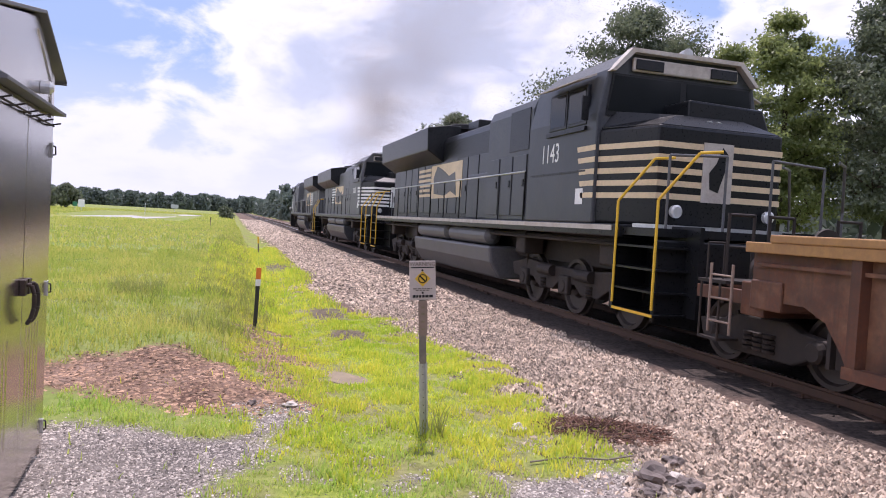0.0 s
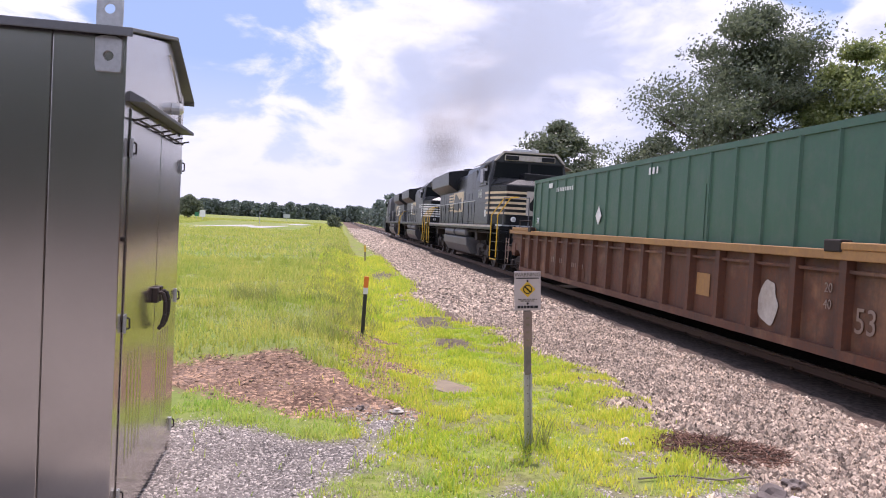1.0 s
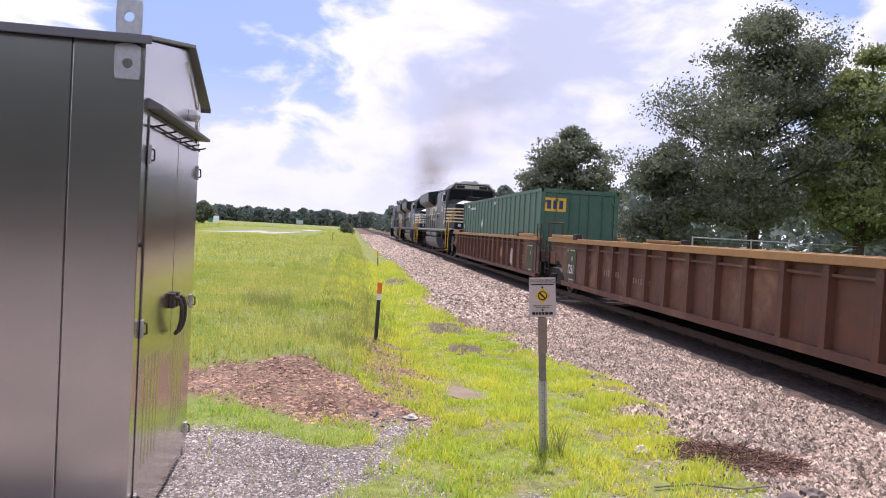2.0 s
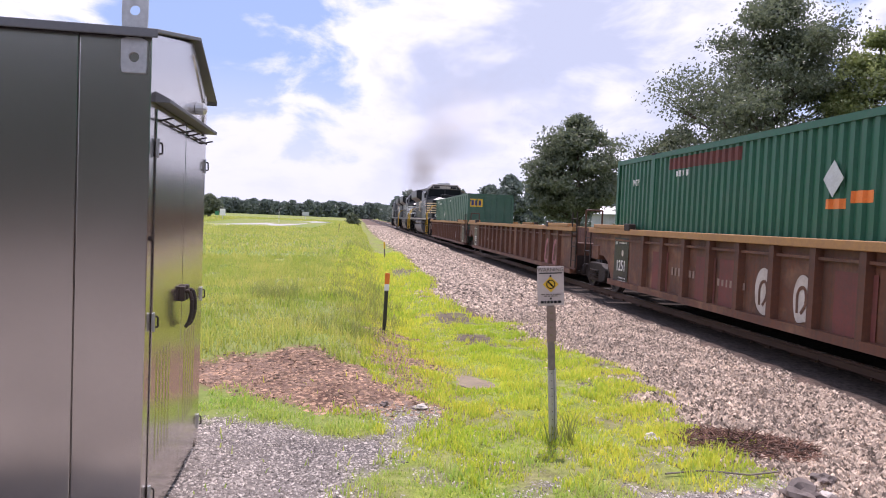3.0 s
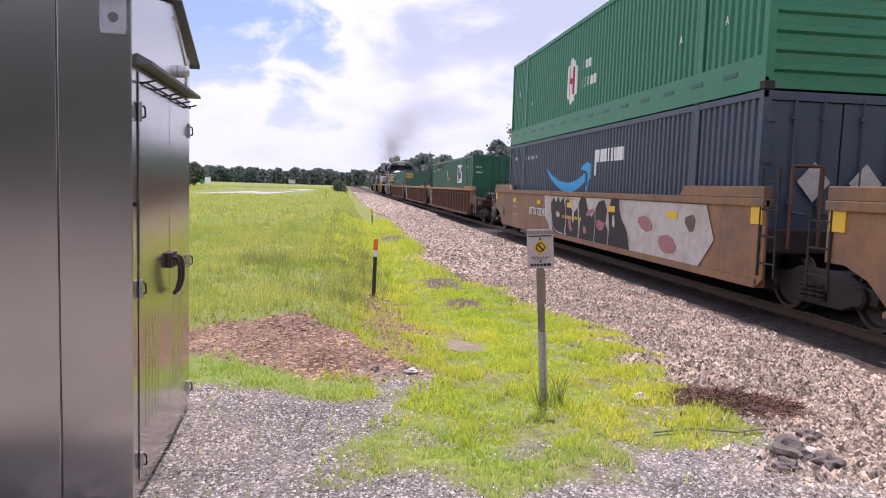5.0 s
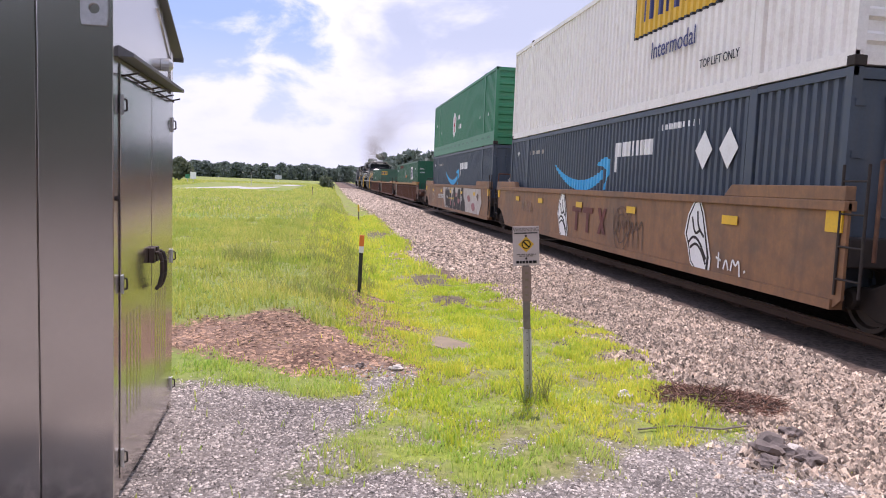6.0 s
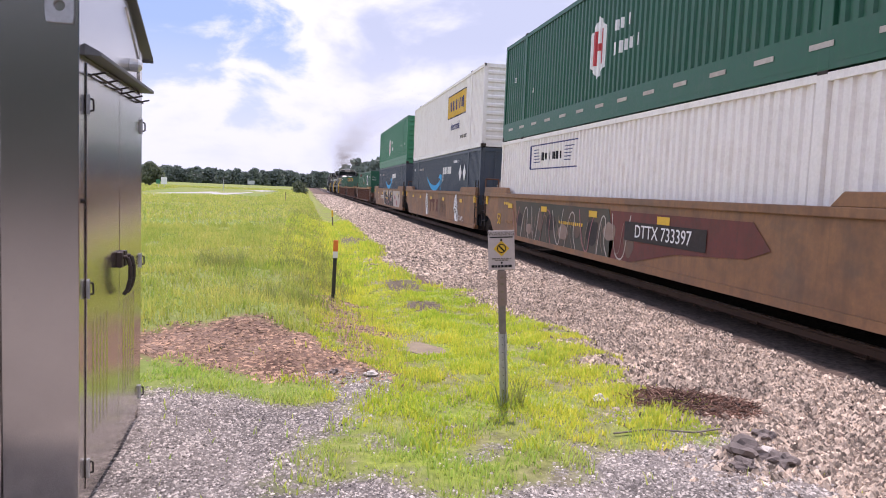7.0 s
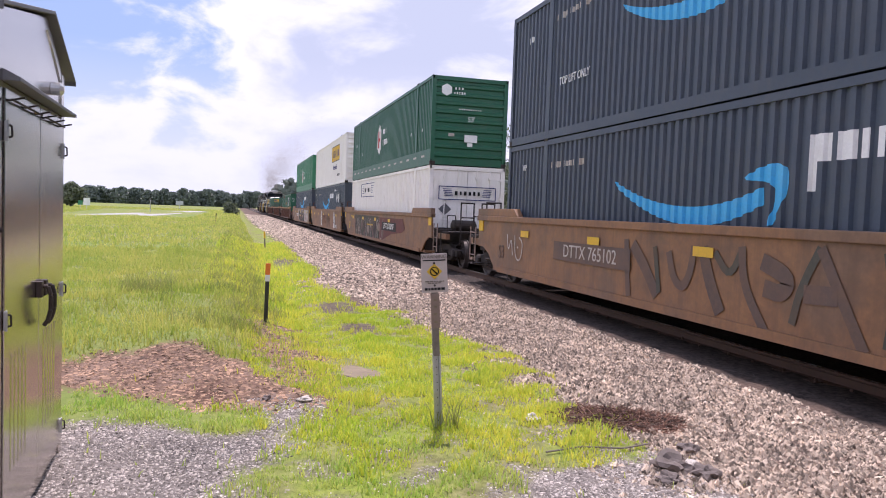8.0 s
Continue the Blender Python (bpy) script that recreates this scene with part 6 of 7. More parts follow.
# pale ground with black bulging letters; outlines run along the car towards the rear, then up
car_patch(unit1, 0, 0, [(-2.15, 1.46), (-1.2, 1.44), (2.0, 1.46), (7.4, 1.45), (7.7, 0.9), (7.2, 0.40), (4.6, 0.36), (1.0, 0.37), (-1.3, 0.36), (-1.6, 0.62), (-2.0, 0.85)], "palespray", "sprayed_ground", 0.002)
LETTERS = (
    [(-1.45, 1.25), (-1.2, 1.42), (-0.98, 1.28), (-0.78, 1.45), (-0.58, 1.28), (-0.3, 1.43), (-0.08, 1.1), (-0.14, 0.7), (-0.08, 0.42), (-0.85, 0.39), (-1.25, 0.52), (-1.38, 0.9)],
    [(-0.12, 1.28), (0.1, 1.45), (0.35, 1.2), (0.6, 1.02), (0.9, 1.2), (1.02, 0.8), (1.04, 0.40), (0.1, 0.39), (-0.12, 0.7)],
    [(0.98, 1.3), (1.15, 1.46), (1.5, 1.45), (1.75, 1.1), (1.98, 1.0), (2.2, 1.2), (2.27, 0.7), (2.2, 0.40), (1.1, 0.39), (1.15, 0.8)],
    [(2.22, 1.2), (2.42, 1.38), (2.78, 1.43), (2.98, 1.2), (2.92, 0.9), (3.12, 0.7), (3.08, 0.38), (2.25, 0.38)],
    [(3.05, 1.2), (3.2, 1.46), (3.65, 1.46), (3.75, 1.15), (4.12, 0.9), (4.35, 0.39), (3.1, 0.38), (3.16, 0.8)],
)
for k, pts in enumerate(LETTERS):
    car_patch(unit1, 0, 0, pts, "blackspray", "sprayed_letter", 0.005 + 0.003 * (k % 2))
for pts, mt in (([(-0.95, 1.0), (-0.75, 1.06), (-0.5, 0.95), (-0.75, 0.86)], "palespray"), ([(0.2, 0.95), (0.35, 0.98), (0.5, 0.66), (0.62, 0.62), (0.45, 0.55), (0.25, 0.7)], "pinkpaint"), ([(0.55, 1.18), (0.7, 1.02), (0.62, 0.75), (0.5, 0.9)], "palespray"),
                ([(1.35, 0.72), (1.55, 0.78), (1.7, 0.62), (1.5, 0.56)], "pinkpaint"), ([(1.55, 1.05), (1.75, 1.0), (2.05, 1.12), (2.15, 1.22), (1.8, 1.18)], "pinkpaint"),
                ([(2.3, 0.92), (2.5, 0.98), (2.85, 0.9), (2.95, 0.98), (2.75, 0.72), (2.4, 0.74)], "pinkpaint"), ([(3.3, 1.05), (3.4, 1.15), (3.5, 0.9), (3.38, 0.82)], "palespray"),
                ([(4.6, 1.1), (5.1, 1.2), (5.5, 0.95), (5.0, 0.85)], "pinkpaint"), ([(5.6, 0.8), (6.2, 0.9), (6.5, 0.6), (5.9, 0.5)], "pinkpaint"), ([(6.6, 1.2), (7.1, 1.3), (7.0, 0.9)], "fadedspray")):
    car_patch(unit1, 0, 0, smooth(pts, True, 1), mt, "sprayed_fill", 0.012)
for pts in ([(-1.35, 1.0), (-1.2, 0.62), (-0.85, 0.48), (-0.2, 0.46)], [(-0.1, 1.35), (0.02, 0.9), (0.0, 0.45)], [(0.95, 1.3), (1.08, 0.85), (1.06, 0.42)], [(2.2, 1.25), (2.28, 0.8), (2.22, 0.42)], [(3.02, 1.25), (3.12, 0.8), (3.1, 0.42)], [(3.7, 1.4), (3.8, 1.1), (4.2, 0.85), (4.4, 0.42)]):
    stroke(unit1, 0, 0, pts, 0.03, "palespray", 0.016)
for pts in ([(-0.32, -0.42), (-0.3, 0.0), (-0.34, 0.25), (-0.2, 0.42), (0.02, 0.44), (0.12, 0.3), (0.3, 0.42), (0.46, 0.25), (0.42, -0.05)], [(-0.14, 0.1), (-0.1, 0.28), (0.0, 0.12), (0.08, 0.3), (0.12, 0.05)],
            [(-0.3, -0.02), (-0.1, -0.1), (0.1, -0.02), (0.4, -0.06)], [(-0.05, -0.1), (0.05, -0.42), (0.12, -0.5)], [(0.15, -0.04), (0.32, -0.3), (0.48, -0.52)]):
    stroke(unit1, 5.75, 0.82, pts, 0.028, "palespray")
# white cone figures
for y in (1.42, -5.40):
    out = [(-0.10, 0.60), (0.02, 0.62), (0.16, 0.40), (0.30, 0.02), (0.42, -0.32), (0.40, -0.58), (0.10, -0.62), (-0.14, -0.45), (-0.26, -0.15), (-0.36, 0.02), (-0.28, 0.35)]
    car_patch(unit2, y, 0.93, [(p[0] * 1.12, p[1] * 0.99) for p in out], "white", "sprayed_figure", 0.001)
    car_patch(unit2, y, 0.93, [(p[0] * 1.0, p[1] * 0.94) for p in out], "blackspray", "sprayed_figure", 0.004)
    car_patch(unit2, y, 0.93, [(p[0] * 0.86, p[1] * 0.88) for p in out], "white", "sprayed_figure", 0.007)
    for pts in ([(-0.24, -0.12), (-0.1, 0.0), (0.1, -0.06), (0.34, -0.34)], [(-0.18, -0.2), (0.0, -0.1), (0.2, -0.22), (0.34, -0.42)], [(-0.16, 0.3), (-0.05, 0.02), (0.12, 0.1)], [(0.0, 0.4), (0.04, 0.15), (0.24, 0.0)]):
        stroke(unit2, y, 0.93, pts, 0.045, "blackspray", 0.011)
for x in (-0.85, -0.1):
    car_patch(unit2, -0.5, 0.93, rect(0.62, 0.13, x, 0.2), "redfade", "logo_bar", 0.004)
    car_patch(unit2, -0.5, 0.93, rect(0.17, 0.45, x, -0.08), "redfade", "logo_bar", 0.004)
car_patch(unit2, -0.5, 0.93, rect(0.17, 0.56, 0.62, 0.0, 0.34), "redfade", "logo_bar", 0.004)
car_patch(unit2, -0.5, 0.93, rect(0.17, 0.56, 0.94, 0.0, -0.34), "redfade", "logo_bar", 0.007)
for r in (0.46, 0.30):
    stroke(unit2, -2.35, 0.85, [(r * math.cos(0.6 * k) * 0.9, r * math.sin(0.6 * k)) for k in range(11)], 0.022, "fadedspray")
for k in range(6):
    stroke(unit2, -2.1 - k * 0.22, 0.85, [(-0.2, 0.4), (-0.1, -0.3 + 0.1 * (k % 3)), (0.15, 0.3), (0.2, -0.35)], 0.025, "fadedspray")
    stroke(unit2, 4.3 + k * 0.2, 0.9, [(-0.1, 0.3), (0.05, -0.1), (0.1, 0.25)], 0.025, "dullpaint")
for pts in ([(-0.42, 0.06), (-0.28, 0.02)], [(-0.35, 0.14), (-0.34, -0.1)], [(-0.2, -0.1), (-0.14, 0.08), (-0.06, -0.1)], [(0.0, -0.1), (0.04, 0.1), (0.12, -0.04), (0.2, 0.1), (0.24, -0.16)], [(0.34, -0.08), (0.38, -0.06)]):
    stroke(unit2, -6.45, 0.60, pts, 0.035, "white")
# big grey letters
car_patch(unit3, 2.4, 0.84, [(-3.3, 0.55), (3.0, 0.52), (3.3, -0.1), (3.15, -0.46), (-3.0, -0.47), (-3.1, 0.0)], "greyspray", "sprayed_ground")
car_patch(unit3, -3.0, 0.84, [(-2.3, 0.5), (2.2, 0.5), (2.6, 0.15), (2.1, 0.0), (0.2, -0.12), (-1.6, -0.44), (-2.3, -0.44)], "redfade", "sprayed_ground", 0.0)
g = random.Random(21)
for k in range(9):
    y = 5.6 - k * 0.85
    w = g.uniform(0.22, 0.36)
    car_patch(unit3, y - 0.35, g.uniform(0.6, 1.0), blob(g.uniform(0.4, 0.8), g.uniform(0.3, 0.6), 90 + k), ("blackspray", "dullpaint", "fadedspray")[k % 3], "sprayed_fill", 0.003 + 0.0025 * (k % 2))
    line = [(-w, -0.45), (-w * 0.2, 0.45), (w * 0.7, 0.40), (w * 0.4, -0.1), (w, -0.48)] if k % 2 else [(-w, 0.45), (-w * 0.5, -0.3), (w * 0.3, -0.42), (w * 0.6, 0.1), (w, 0.46)]
    line = [(p[0] * 1.25 + g.uniform(-0.05, 0.05), p[1] + g.uniform(-0.05, 0.04)) for p in line]
    stroke(unit3, y, 0.82, line, 0.03, "palespray" if k % 3 else "pinkpaint", 0.011)
    stroke(unit3, y + 0.12, 0.80, [(p[0] * 0.6, p[1] * 0.7) for p in line], 0.018, "dullpaint", 0.014)
FADED = ([(-2.14, 1.32), (-2.10, 0.9), (-2.02, 0.45)], [(-1.95, 1.25), (-1.6, 0.95), (-1.25, 0.55)], [(-1.35, 1.25), (-1.28, 0.95), (-1.2, 0.6)], [(-1.0, 1.2), (-0.88, 0.85), (-0.66, 0.72), (-0.5, 0.9), (-0.42, 1.3)],
         [(-0.25, 1.3), (-0.1, 0.9), (0.15, 0.5)], [(0.0, 1.25), (0.3, 0.95), (0.5, 1.3)], [(0.5, 1.35), (0.55, 0.9), (0.95, 0.40)], [(0.85, 1.2), (1.3, 1.05), (1.2, 0.85), (0.9, 0.9)], [(1.7, 1.4), (1.45, 0.95), (1.35, 0.55)],
         [(1.7, 1.4), (2.0, 0.9), (2.3, 0.42)], [(1.5, 0.9), (1.95, 0.92)], [(2.5, 1.4), (2.6, 0.9), (2.55, 0.5)], [(2.5, 1.35), (3.1, 1.2), (3.3, 0.85), (3.0, 0.55), (2.6, 0.5)])
for k, pts in enumerate(FADED):
    for far in (0.0, 5.2):
        stroke(unit4, -far, 0, pts, (0.13, 0.20, 0.10)[k % 3], "greyspray" if k % 3 == 2 else "fadedspray", 0.001 + 0.0008 * (k % 4))
car_patch(unit4, -6.0, 0.72, blob(2.4, 0.42, 61), "dullpaint", "sprayed_ground", 0.016)
for pts in ([(-0.5, 0.25), (-0.4, -0.15), (-0.25, 0.22), (-0.15, -0.2)], [(-0.05, 0.25), (0.0, -0.25), (0.3, -0.3), (0.42, 0.1), (0.2, 0.2)], [(0.1, 0.0), (0.16, -0.02)]):
    stroke(unit4, 6.7, 0.95, pts, 0.035, "palespray")
# ---- the yard ----
def cabinet():
    x1, x0, y0, y1, z0, z1 = 0.0, -2.2, 0.0, 1.57, 0.0, 2.54          # from the corner nearest the yard
    ridge, top = 1.08, 2.77
    c = thing("equipment_cabinet", "large brushed stainless steel equipment cabinet with double doors beside gravel", "cabinet", pose(-1.025, 3.71, 0.0, 0, 0, 2.0))
    gable = [(y0 + 0.012, z0), (y1, z0), (y1, z1 - 0.05), (ridge, top - 0.03), (y0 + 0.012, z1)]
    body = part("body", Build().prism(gable, "x", x0, x1 - 0.012), "steel", c)
    for a, b in ((x1, -0.332), (-0.338, -1.02), (-1.026, x0)):
        part("front_panel", Build().box(b, a, y0 - 0.004, y0 + 0.010, z0, z1 - 0.012), "steel", body, bevel=0.004)
    part("corner_strip", Build().box(x1 - 0.012, x1 - 0.002, y0 - 0.003, y0 + 0.10, z0, z1 + 0.0), "steel", body)
    part("rear_strip", Build().box(x1 - 0.012, x1 - 0.002, y1 - 0.08, y1, z0, z1 - 0.06), "steel", body)
    roof = Build().prism([(y0 - 0.05, z1 + 0.012), (ridge, top + 0.012), (y1 + 0.21, z1 - 0.06), (y1 + 0.21, z1 - 0.09), (y1 + 0.195, z1 - 0.09), (y1 + 0.195, z1 - 0.065), (ridge, top - 0.01), (y0 - 0.035, z1 - 0.005), (y0 - 0.035, z1 - 0.03), (y0 - 0.05, z1 - 0.03)], "x", x0 - 0.05, x1 + 0.035)
    part("roof", roof, "zinc", c, bevel=0.004)
    part("fascia", Build().prism([(y0 + 0.1, z1 - 0.02), (ridge, top - 0.03), (y1 - 0.08, z1 - 0.06), (y1 - 0.08, z1 - 0.12), (ridge, top - 0.10), (y0 + 0.1, z1 - 0.1)], "x", x1 - 0.012, x1 - 0.004), "steel", body)
    part("drip_ledge", Build().prism([(x1 - 0.01, 2.28), (x1 + 0.07, 2.24), (x1 + 0.07, 2.22), (x1 - 0.01, 2.22)], "y", y0 + 0.10, y1 + 0.02), "zinc", c, bevel=0.003)
    part("bulkhead_lamp", Build().lathe([(0, 0.04), (0.05, 0.04), (0.07, 0.02)], "x", (x1 - 0.01, 1.22, 2.35), 14), "lens", c, "small clear lamp")
    split = 0.84
    for k, (a, b) in enumerate(((y0 + 0.115, split - 0.004), (split + 0.004, y1 - 0.09))):
        d = part("door", Build().box(x1 - 0.012, x1 + 0.006, a, b, z0 + 0.09, 2.19), "steel", c, bevel=0.004)
        hy = a if k == 0 else b
        for z in (0.20, 1.10, 1.99):
            h = part("hinge", Build().box(x1 + 0.004, x1 + 0.016, hy - 0.012, hy + 0.012, z - 0.045, z + 0.045).rod((x1 + 0.014, hy, z - 0.05), (x1 + 0.014, hy, z + 0.05), 0.006), "galv", d, bevel=0.003)
            part("hasp_loop", Build().tube([(x1 + 0.012, hy + 0.012, z + 0.03), (x1 + 0.03, hy + 0.014, z + 0.025), (x1 + 0.032, hy + 0.014, z - 0.025), (x1 + 0.012, hy + 0.012, z - 0.03)], 0.005, 6), "iron", h)
        for q in range(5):
            yy = a + 0.12 + q * 0.075
            part("louvre", Build().prism([(x1 + 0.005, yy - 0.010), (x1 + 0.010, yy), (x1 + 0.005, yy + 0.010)], "z", 0.34, 0.92), "steel", d)
        part("stay_bar", Build().rod((x1 + 0.025, a + 0.04, 2.14), (x1 + 0.025, b - 0.04, 2.14), 0.006, n=6), "iron", d)
        for q in range(3):
            yy = a + 0.08 + q * (b - a - 0.16) / 2
            part("stay_pin", Build().rod((x1 + 0.005, yy, 2.14), (x1 + 0.075, yy - 0.02, 2.155), 0.005, n=6), "iron", d)
        hx, hz, yy = x1 + 0.006, 1.17, split + (0.05 if k else -0.05)
        part("handle", Build().box(hx, hx + 0.03, yy - 0.03, yy + 0.03, hz - 0.04, hz + 0.05).tube([(hx + 0.03, yy, hz + 0.02), (hx + 0.055, yy, hz + 0.02), (hx + 0.07, yy, hz - 0.03), (hx + 0.07, yy, hz - 0.11), (hx + 0.055, yy, hz - 0.17), (hx + 0.035, yy, hz - 0.20)], 0.012, 10), "wheel", d, "curved dark steel lever handle", bevel=0.004)
    part("key_lock", Build().lathe([(0, 0.012), (0.012, 0.012)], "x", (x1 - 0.002, y0 + 0.07, 1.53), 10), "iron", c)
    for lx, ly in ((-0.08, y0 - 0.012), (-2.0, y0 - 0.012)):
        for za, zb, zh in ((2.34, 2.51, 2.415), (2.56, 2.72, 2.64)):
            out, n = [], 20
            ring = [(lx + 0.025 * math.cos(2 * math.pi * k / n), zh + 0.025 * math.sin(2 * math.pi * k / n)) for k in range(n)]
            edge = []
            for k in range(n):
                cx, cz = math.cos(2 * math.pi * k / n), math.sin(2 * math.pi * k / n)
                s = min(0.06 / max(1e-6, abs(cx)), ((zb - zh) if cz > 0 else (zh - za)) / max(1e-6, abs(cz)))
                edge.append((lx + cx * s, zh + cz * s))
            b = Build()
            for y in (ly - 0.006, ly + 0.008):
                b.add([(p[0], y, p[1]) for p in edge + ring], [(k, (k + 1) % n, n + (k + 1) % n, n + k) for k in range(n)])
            m = 2 * n
            b.f += [(k, (k + 1) % n, m + (k + 1) % n, m + k) for k in range(n)] + [(n + k, n + (k + 1) % n, m + n + (k + 1) % n, m + n + k) for k in range(n)]
            part("lifting_lug", b, "galv", c)
    part("base_frame", Build().box(x0 + 0.05, x1 - 0.05, y0 + 0.05, y1 - 0.05, -0.06, z0 + 0.002), "iron", c)
    return c


def warning_sign():
    c = thing("warning_sign", "white utility warning sign with yellow diamond on a leaning metal post", "sign", pose(1.58, 5.40, 0.0, -2.5, -3.4, -4))
    w = 0.032
    chan = [(-w, 0.0), (-w, -0.02), (-w * 0.55, -0.02), (-w * 0.4, 0.0), (w * 0.4, 0.0), (w * 0.55, -0.02), (w, -0.02), (w, 0.0), (w * 0.5, 0.008), (-w * 0.5, 0.008)]
    post = part("post", Build().prism(chan, "z", -0.25, 0.57), "galv", c)
    part("upper_post", Build().prism([(-0.026, -0.022), (0.026, -0.022), (0.026, 0.018), (-0.026, 0.018)], "z", 0.56, 1.32), "wood", c, "dark weathered upper post", bevel=0.004)
    for k in range(9):
        part("bolt_hole", Build().lathe([(0, 0.004), (-0.003, 0.004)], "y", (0, -0.001, 0.05 + k * 0.06), 8), "iron", post)
    t = part("marker_plate", Build().box(-0.035, 0.035, -0.027, -0.023, 0.78, 1.05), "dullpaint", c, "faded narrow marker plate")
    for k, z in enumerate((1.0, 0.95, 0.89, 0.83)):
        part("lettering", Build().box(-0.013, 0.013, -0.029, -0.027, z - 0.008, z + 0.008), "slab", t)
    p = part("sign_plate", Build().box(-0.104, 0.104, -0.030, -0.026, 1.06, 1.365), "signface", c, bevel=0.003)
    words("lettering", "WARNING", 0.043, "wood", p, Matrix.Translation((0, -0.031, 1.338)) @ REAR, "", 0.98)
    part("rule_line", Build().box(-0.09, 0.09, -0.033, -0.030, 1.308, 1.316), "black", p)
    cz = 1.225
    part("diamond", Build().prism([(0, cz + 0.062), (0.062, cz), (0, cz - 0.062), (-0.062, cz)], "y", -0.032, -0.030), "yellow", p)
    n = 24
    rv = [(r * math.cos(2 * math.pi * k / n), yy, cz + r * math.sin(2 * math.pi * k / n)) for yy in (-0.034, -0.032) for r in (0.036, 0.028) for k in range(n)]
    ring = Build().add(rv, [(o + k, o + (k + 1) % n, q + (k + 1) % n, q + k) for o, q in ((0, n), (2 * n, 3 * n), (0, 2 * n), (n, 3 * n)) for k in range(n)])
    part("ring_mark", ring, "black", p)
    part("ring_mark", Build().prism([(-0.026, cz + 0.018), (-0.018, cz + 0.026), (0.026, cz - 0.018), (0.018, cz - 0.026)], "y", -0.034, -0.032), "black", p)
    part("bolt", Build().lathe([(0, 0.009), (-0.008, 0.007)], "y", (0, -0.030, 1.29), 8), "iron", p)
    part("bolt", Build().lathe([(0, 0.009), (-0.008, 0.007)], "y", (0, -0.030, 1.115), 8), "iron", p)
    g = random.Random(2)
    for z, w2, hh, mt in ((1.147, 0.15, 0.009, "wood"), (1.134, 0.11, 0.008, "wood"), (1.088, 0.16, 0.020, "black")):
        b, x = Build(), -w2 / 2
        while x < w2 / 2:
            l = g.uniform(0.012, 0.03)
            b.box(x, min(x + l, w2 / 2), -0.033, -0.030, z - hh / 2, z + hh / 2)
            x += l + 0.006
        part("lettering", b, mt, p)
    return c


def marker_post(x, y, tall, name, label, cols, lean):
    c = thing(name, label, "marker post", pose(x, y, float(height(np.array(x), np.array(y))) - 0.02, lean[0], lean[1], 5))
    w, z = 0.036, 0.0
    for k, (frac, mt, nm) in enumerate(cols):
        z2 = z + tall * frac
        out = [(-w, -0.006), (w, -0.006), (w * 0.9, 0.016), (-w * 0.9, 0.016)] if k else [(-w * 0.75, -0.012), (w * 0.75, -0.012), (w * 0.75, 0.014), (-w * 0.75, 0.014)]
        part(nm, Build().prism(out, "z", z - (0.2 if k == 0 else 0), z2), mt, c, bevel=0.003)
        z = z2
    return c


cabinet()
warning_sign()
marker_post(0.445, 10.5, 0.86, "marker_post", "dark utility marker post with orange and white top", ((0.70, "postdark", "stake"), (0.11, "white", "band"), (0.19, "orange", "cap")), (2, 1.0))
marker_post(1.2, 31.0, 0.72, "marker_post", "short faded yellow marker post in the grass", ((0.6, "wood", "stake"), (0.4, "yellow", "cap")), (0, -3))
marker_post(-1.6, 62.0, 0.8, "marker_post", "small dark marker post far along the line", ((0.7, "wood", "stake"), (0.3, "postdark", "cap")), (0, 2))


def rock(x, y, r, seed, mat, label, squash=0.65):
    o = part("rock", lump(r, seed, squash, 3, 0.75), mat, at=pose(x, y, float(height(np.array(x), np.array(y))) + r * squash * 0.35, 0, 0, seed * 40))
    tagged(o, label, "rock", "loose rocks")


for x, y, r, sd, mt, lb in ((2.90, 4.24, 0.115, 1, "rock", "dark angular rock on the crushed stone"), (3.06, 4.08, 0.085, 2, "rock", "dark angular rock on the crushed stone"), (3.09, 4.24, 0.065, 3, "paler", "small pale broken rock"),
                            (2.75, 4.0, 0.07, 4, "rock", "dark angular rock on the crushed stone"), (2.40, 5.43, 0.06, 5, "paler", "small white rock in thin grass"), (0.62, 6.25, 0.055, 6, "paler", "small white rock in thin grass"),
                            (0.30, 6.35, 0.04, 7, "rock", "small dark rock by the mulch"), (3.3, 4.6, 0.07, 8, "rock", "dark angular rock on the crushed stone")):
    rock(x, y, r, sd, mt, lb)


def slab(x, y, w, d, mat, label, seed):
    g = random.Random(seed)
    n = 16
    out = [(w / 2 * math.copysign(abs(math.cos(a)) ** 0.6, math.cos(a)) * g.uniform(0.85, 1.1), d / 2 * math.copysign(abs(math.sin(a)) ** 0.6, math.sin(a)) * g.uniform(0.85, 1.1)) for a in (2 * math.pi * k / n for k in range(n))]
    z = float(height(np.array(x), np.array(y)))
    o = part("ground_cover", Build().prism(out, "z", -0.05, 0.006), mat, at=pose(x, y, z, 0, 0, seed * 11), bevel=0.01)
    tagged(o, label, "ground cover", "")


slab(1.26, 7.45, 0.42, 0.72, "slab", "flat weathered concrete cover in bright grass", 3)


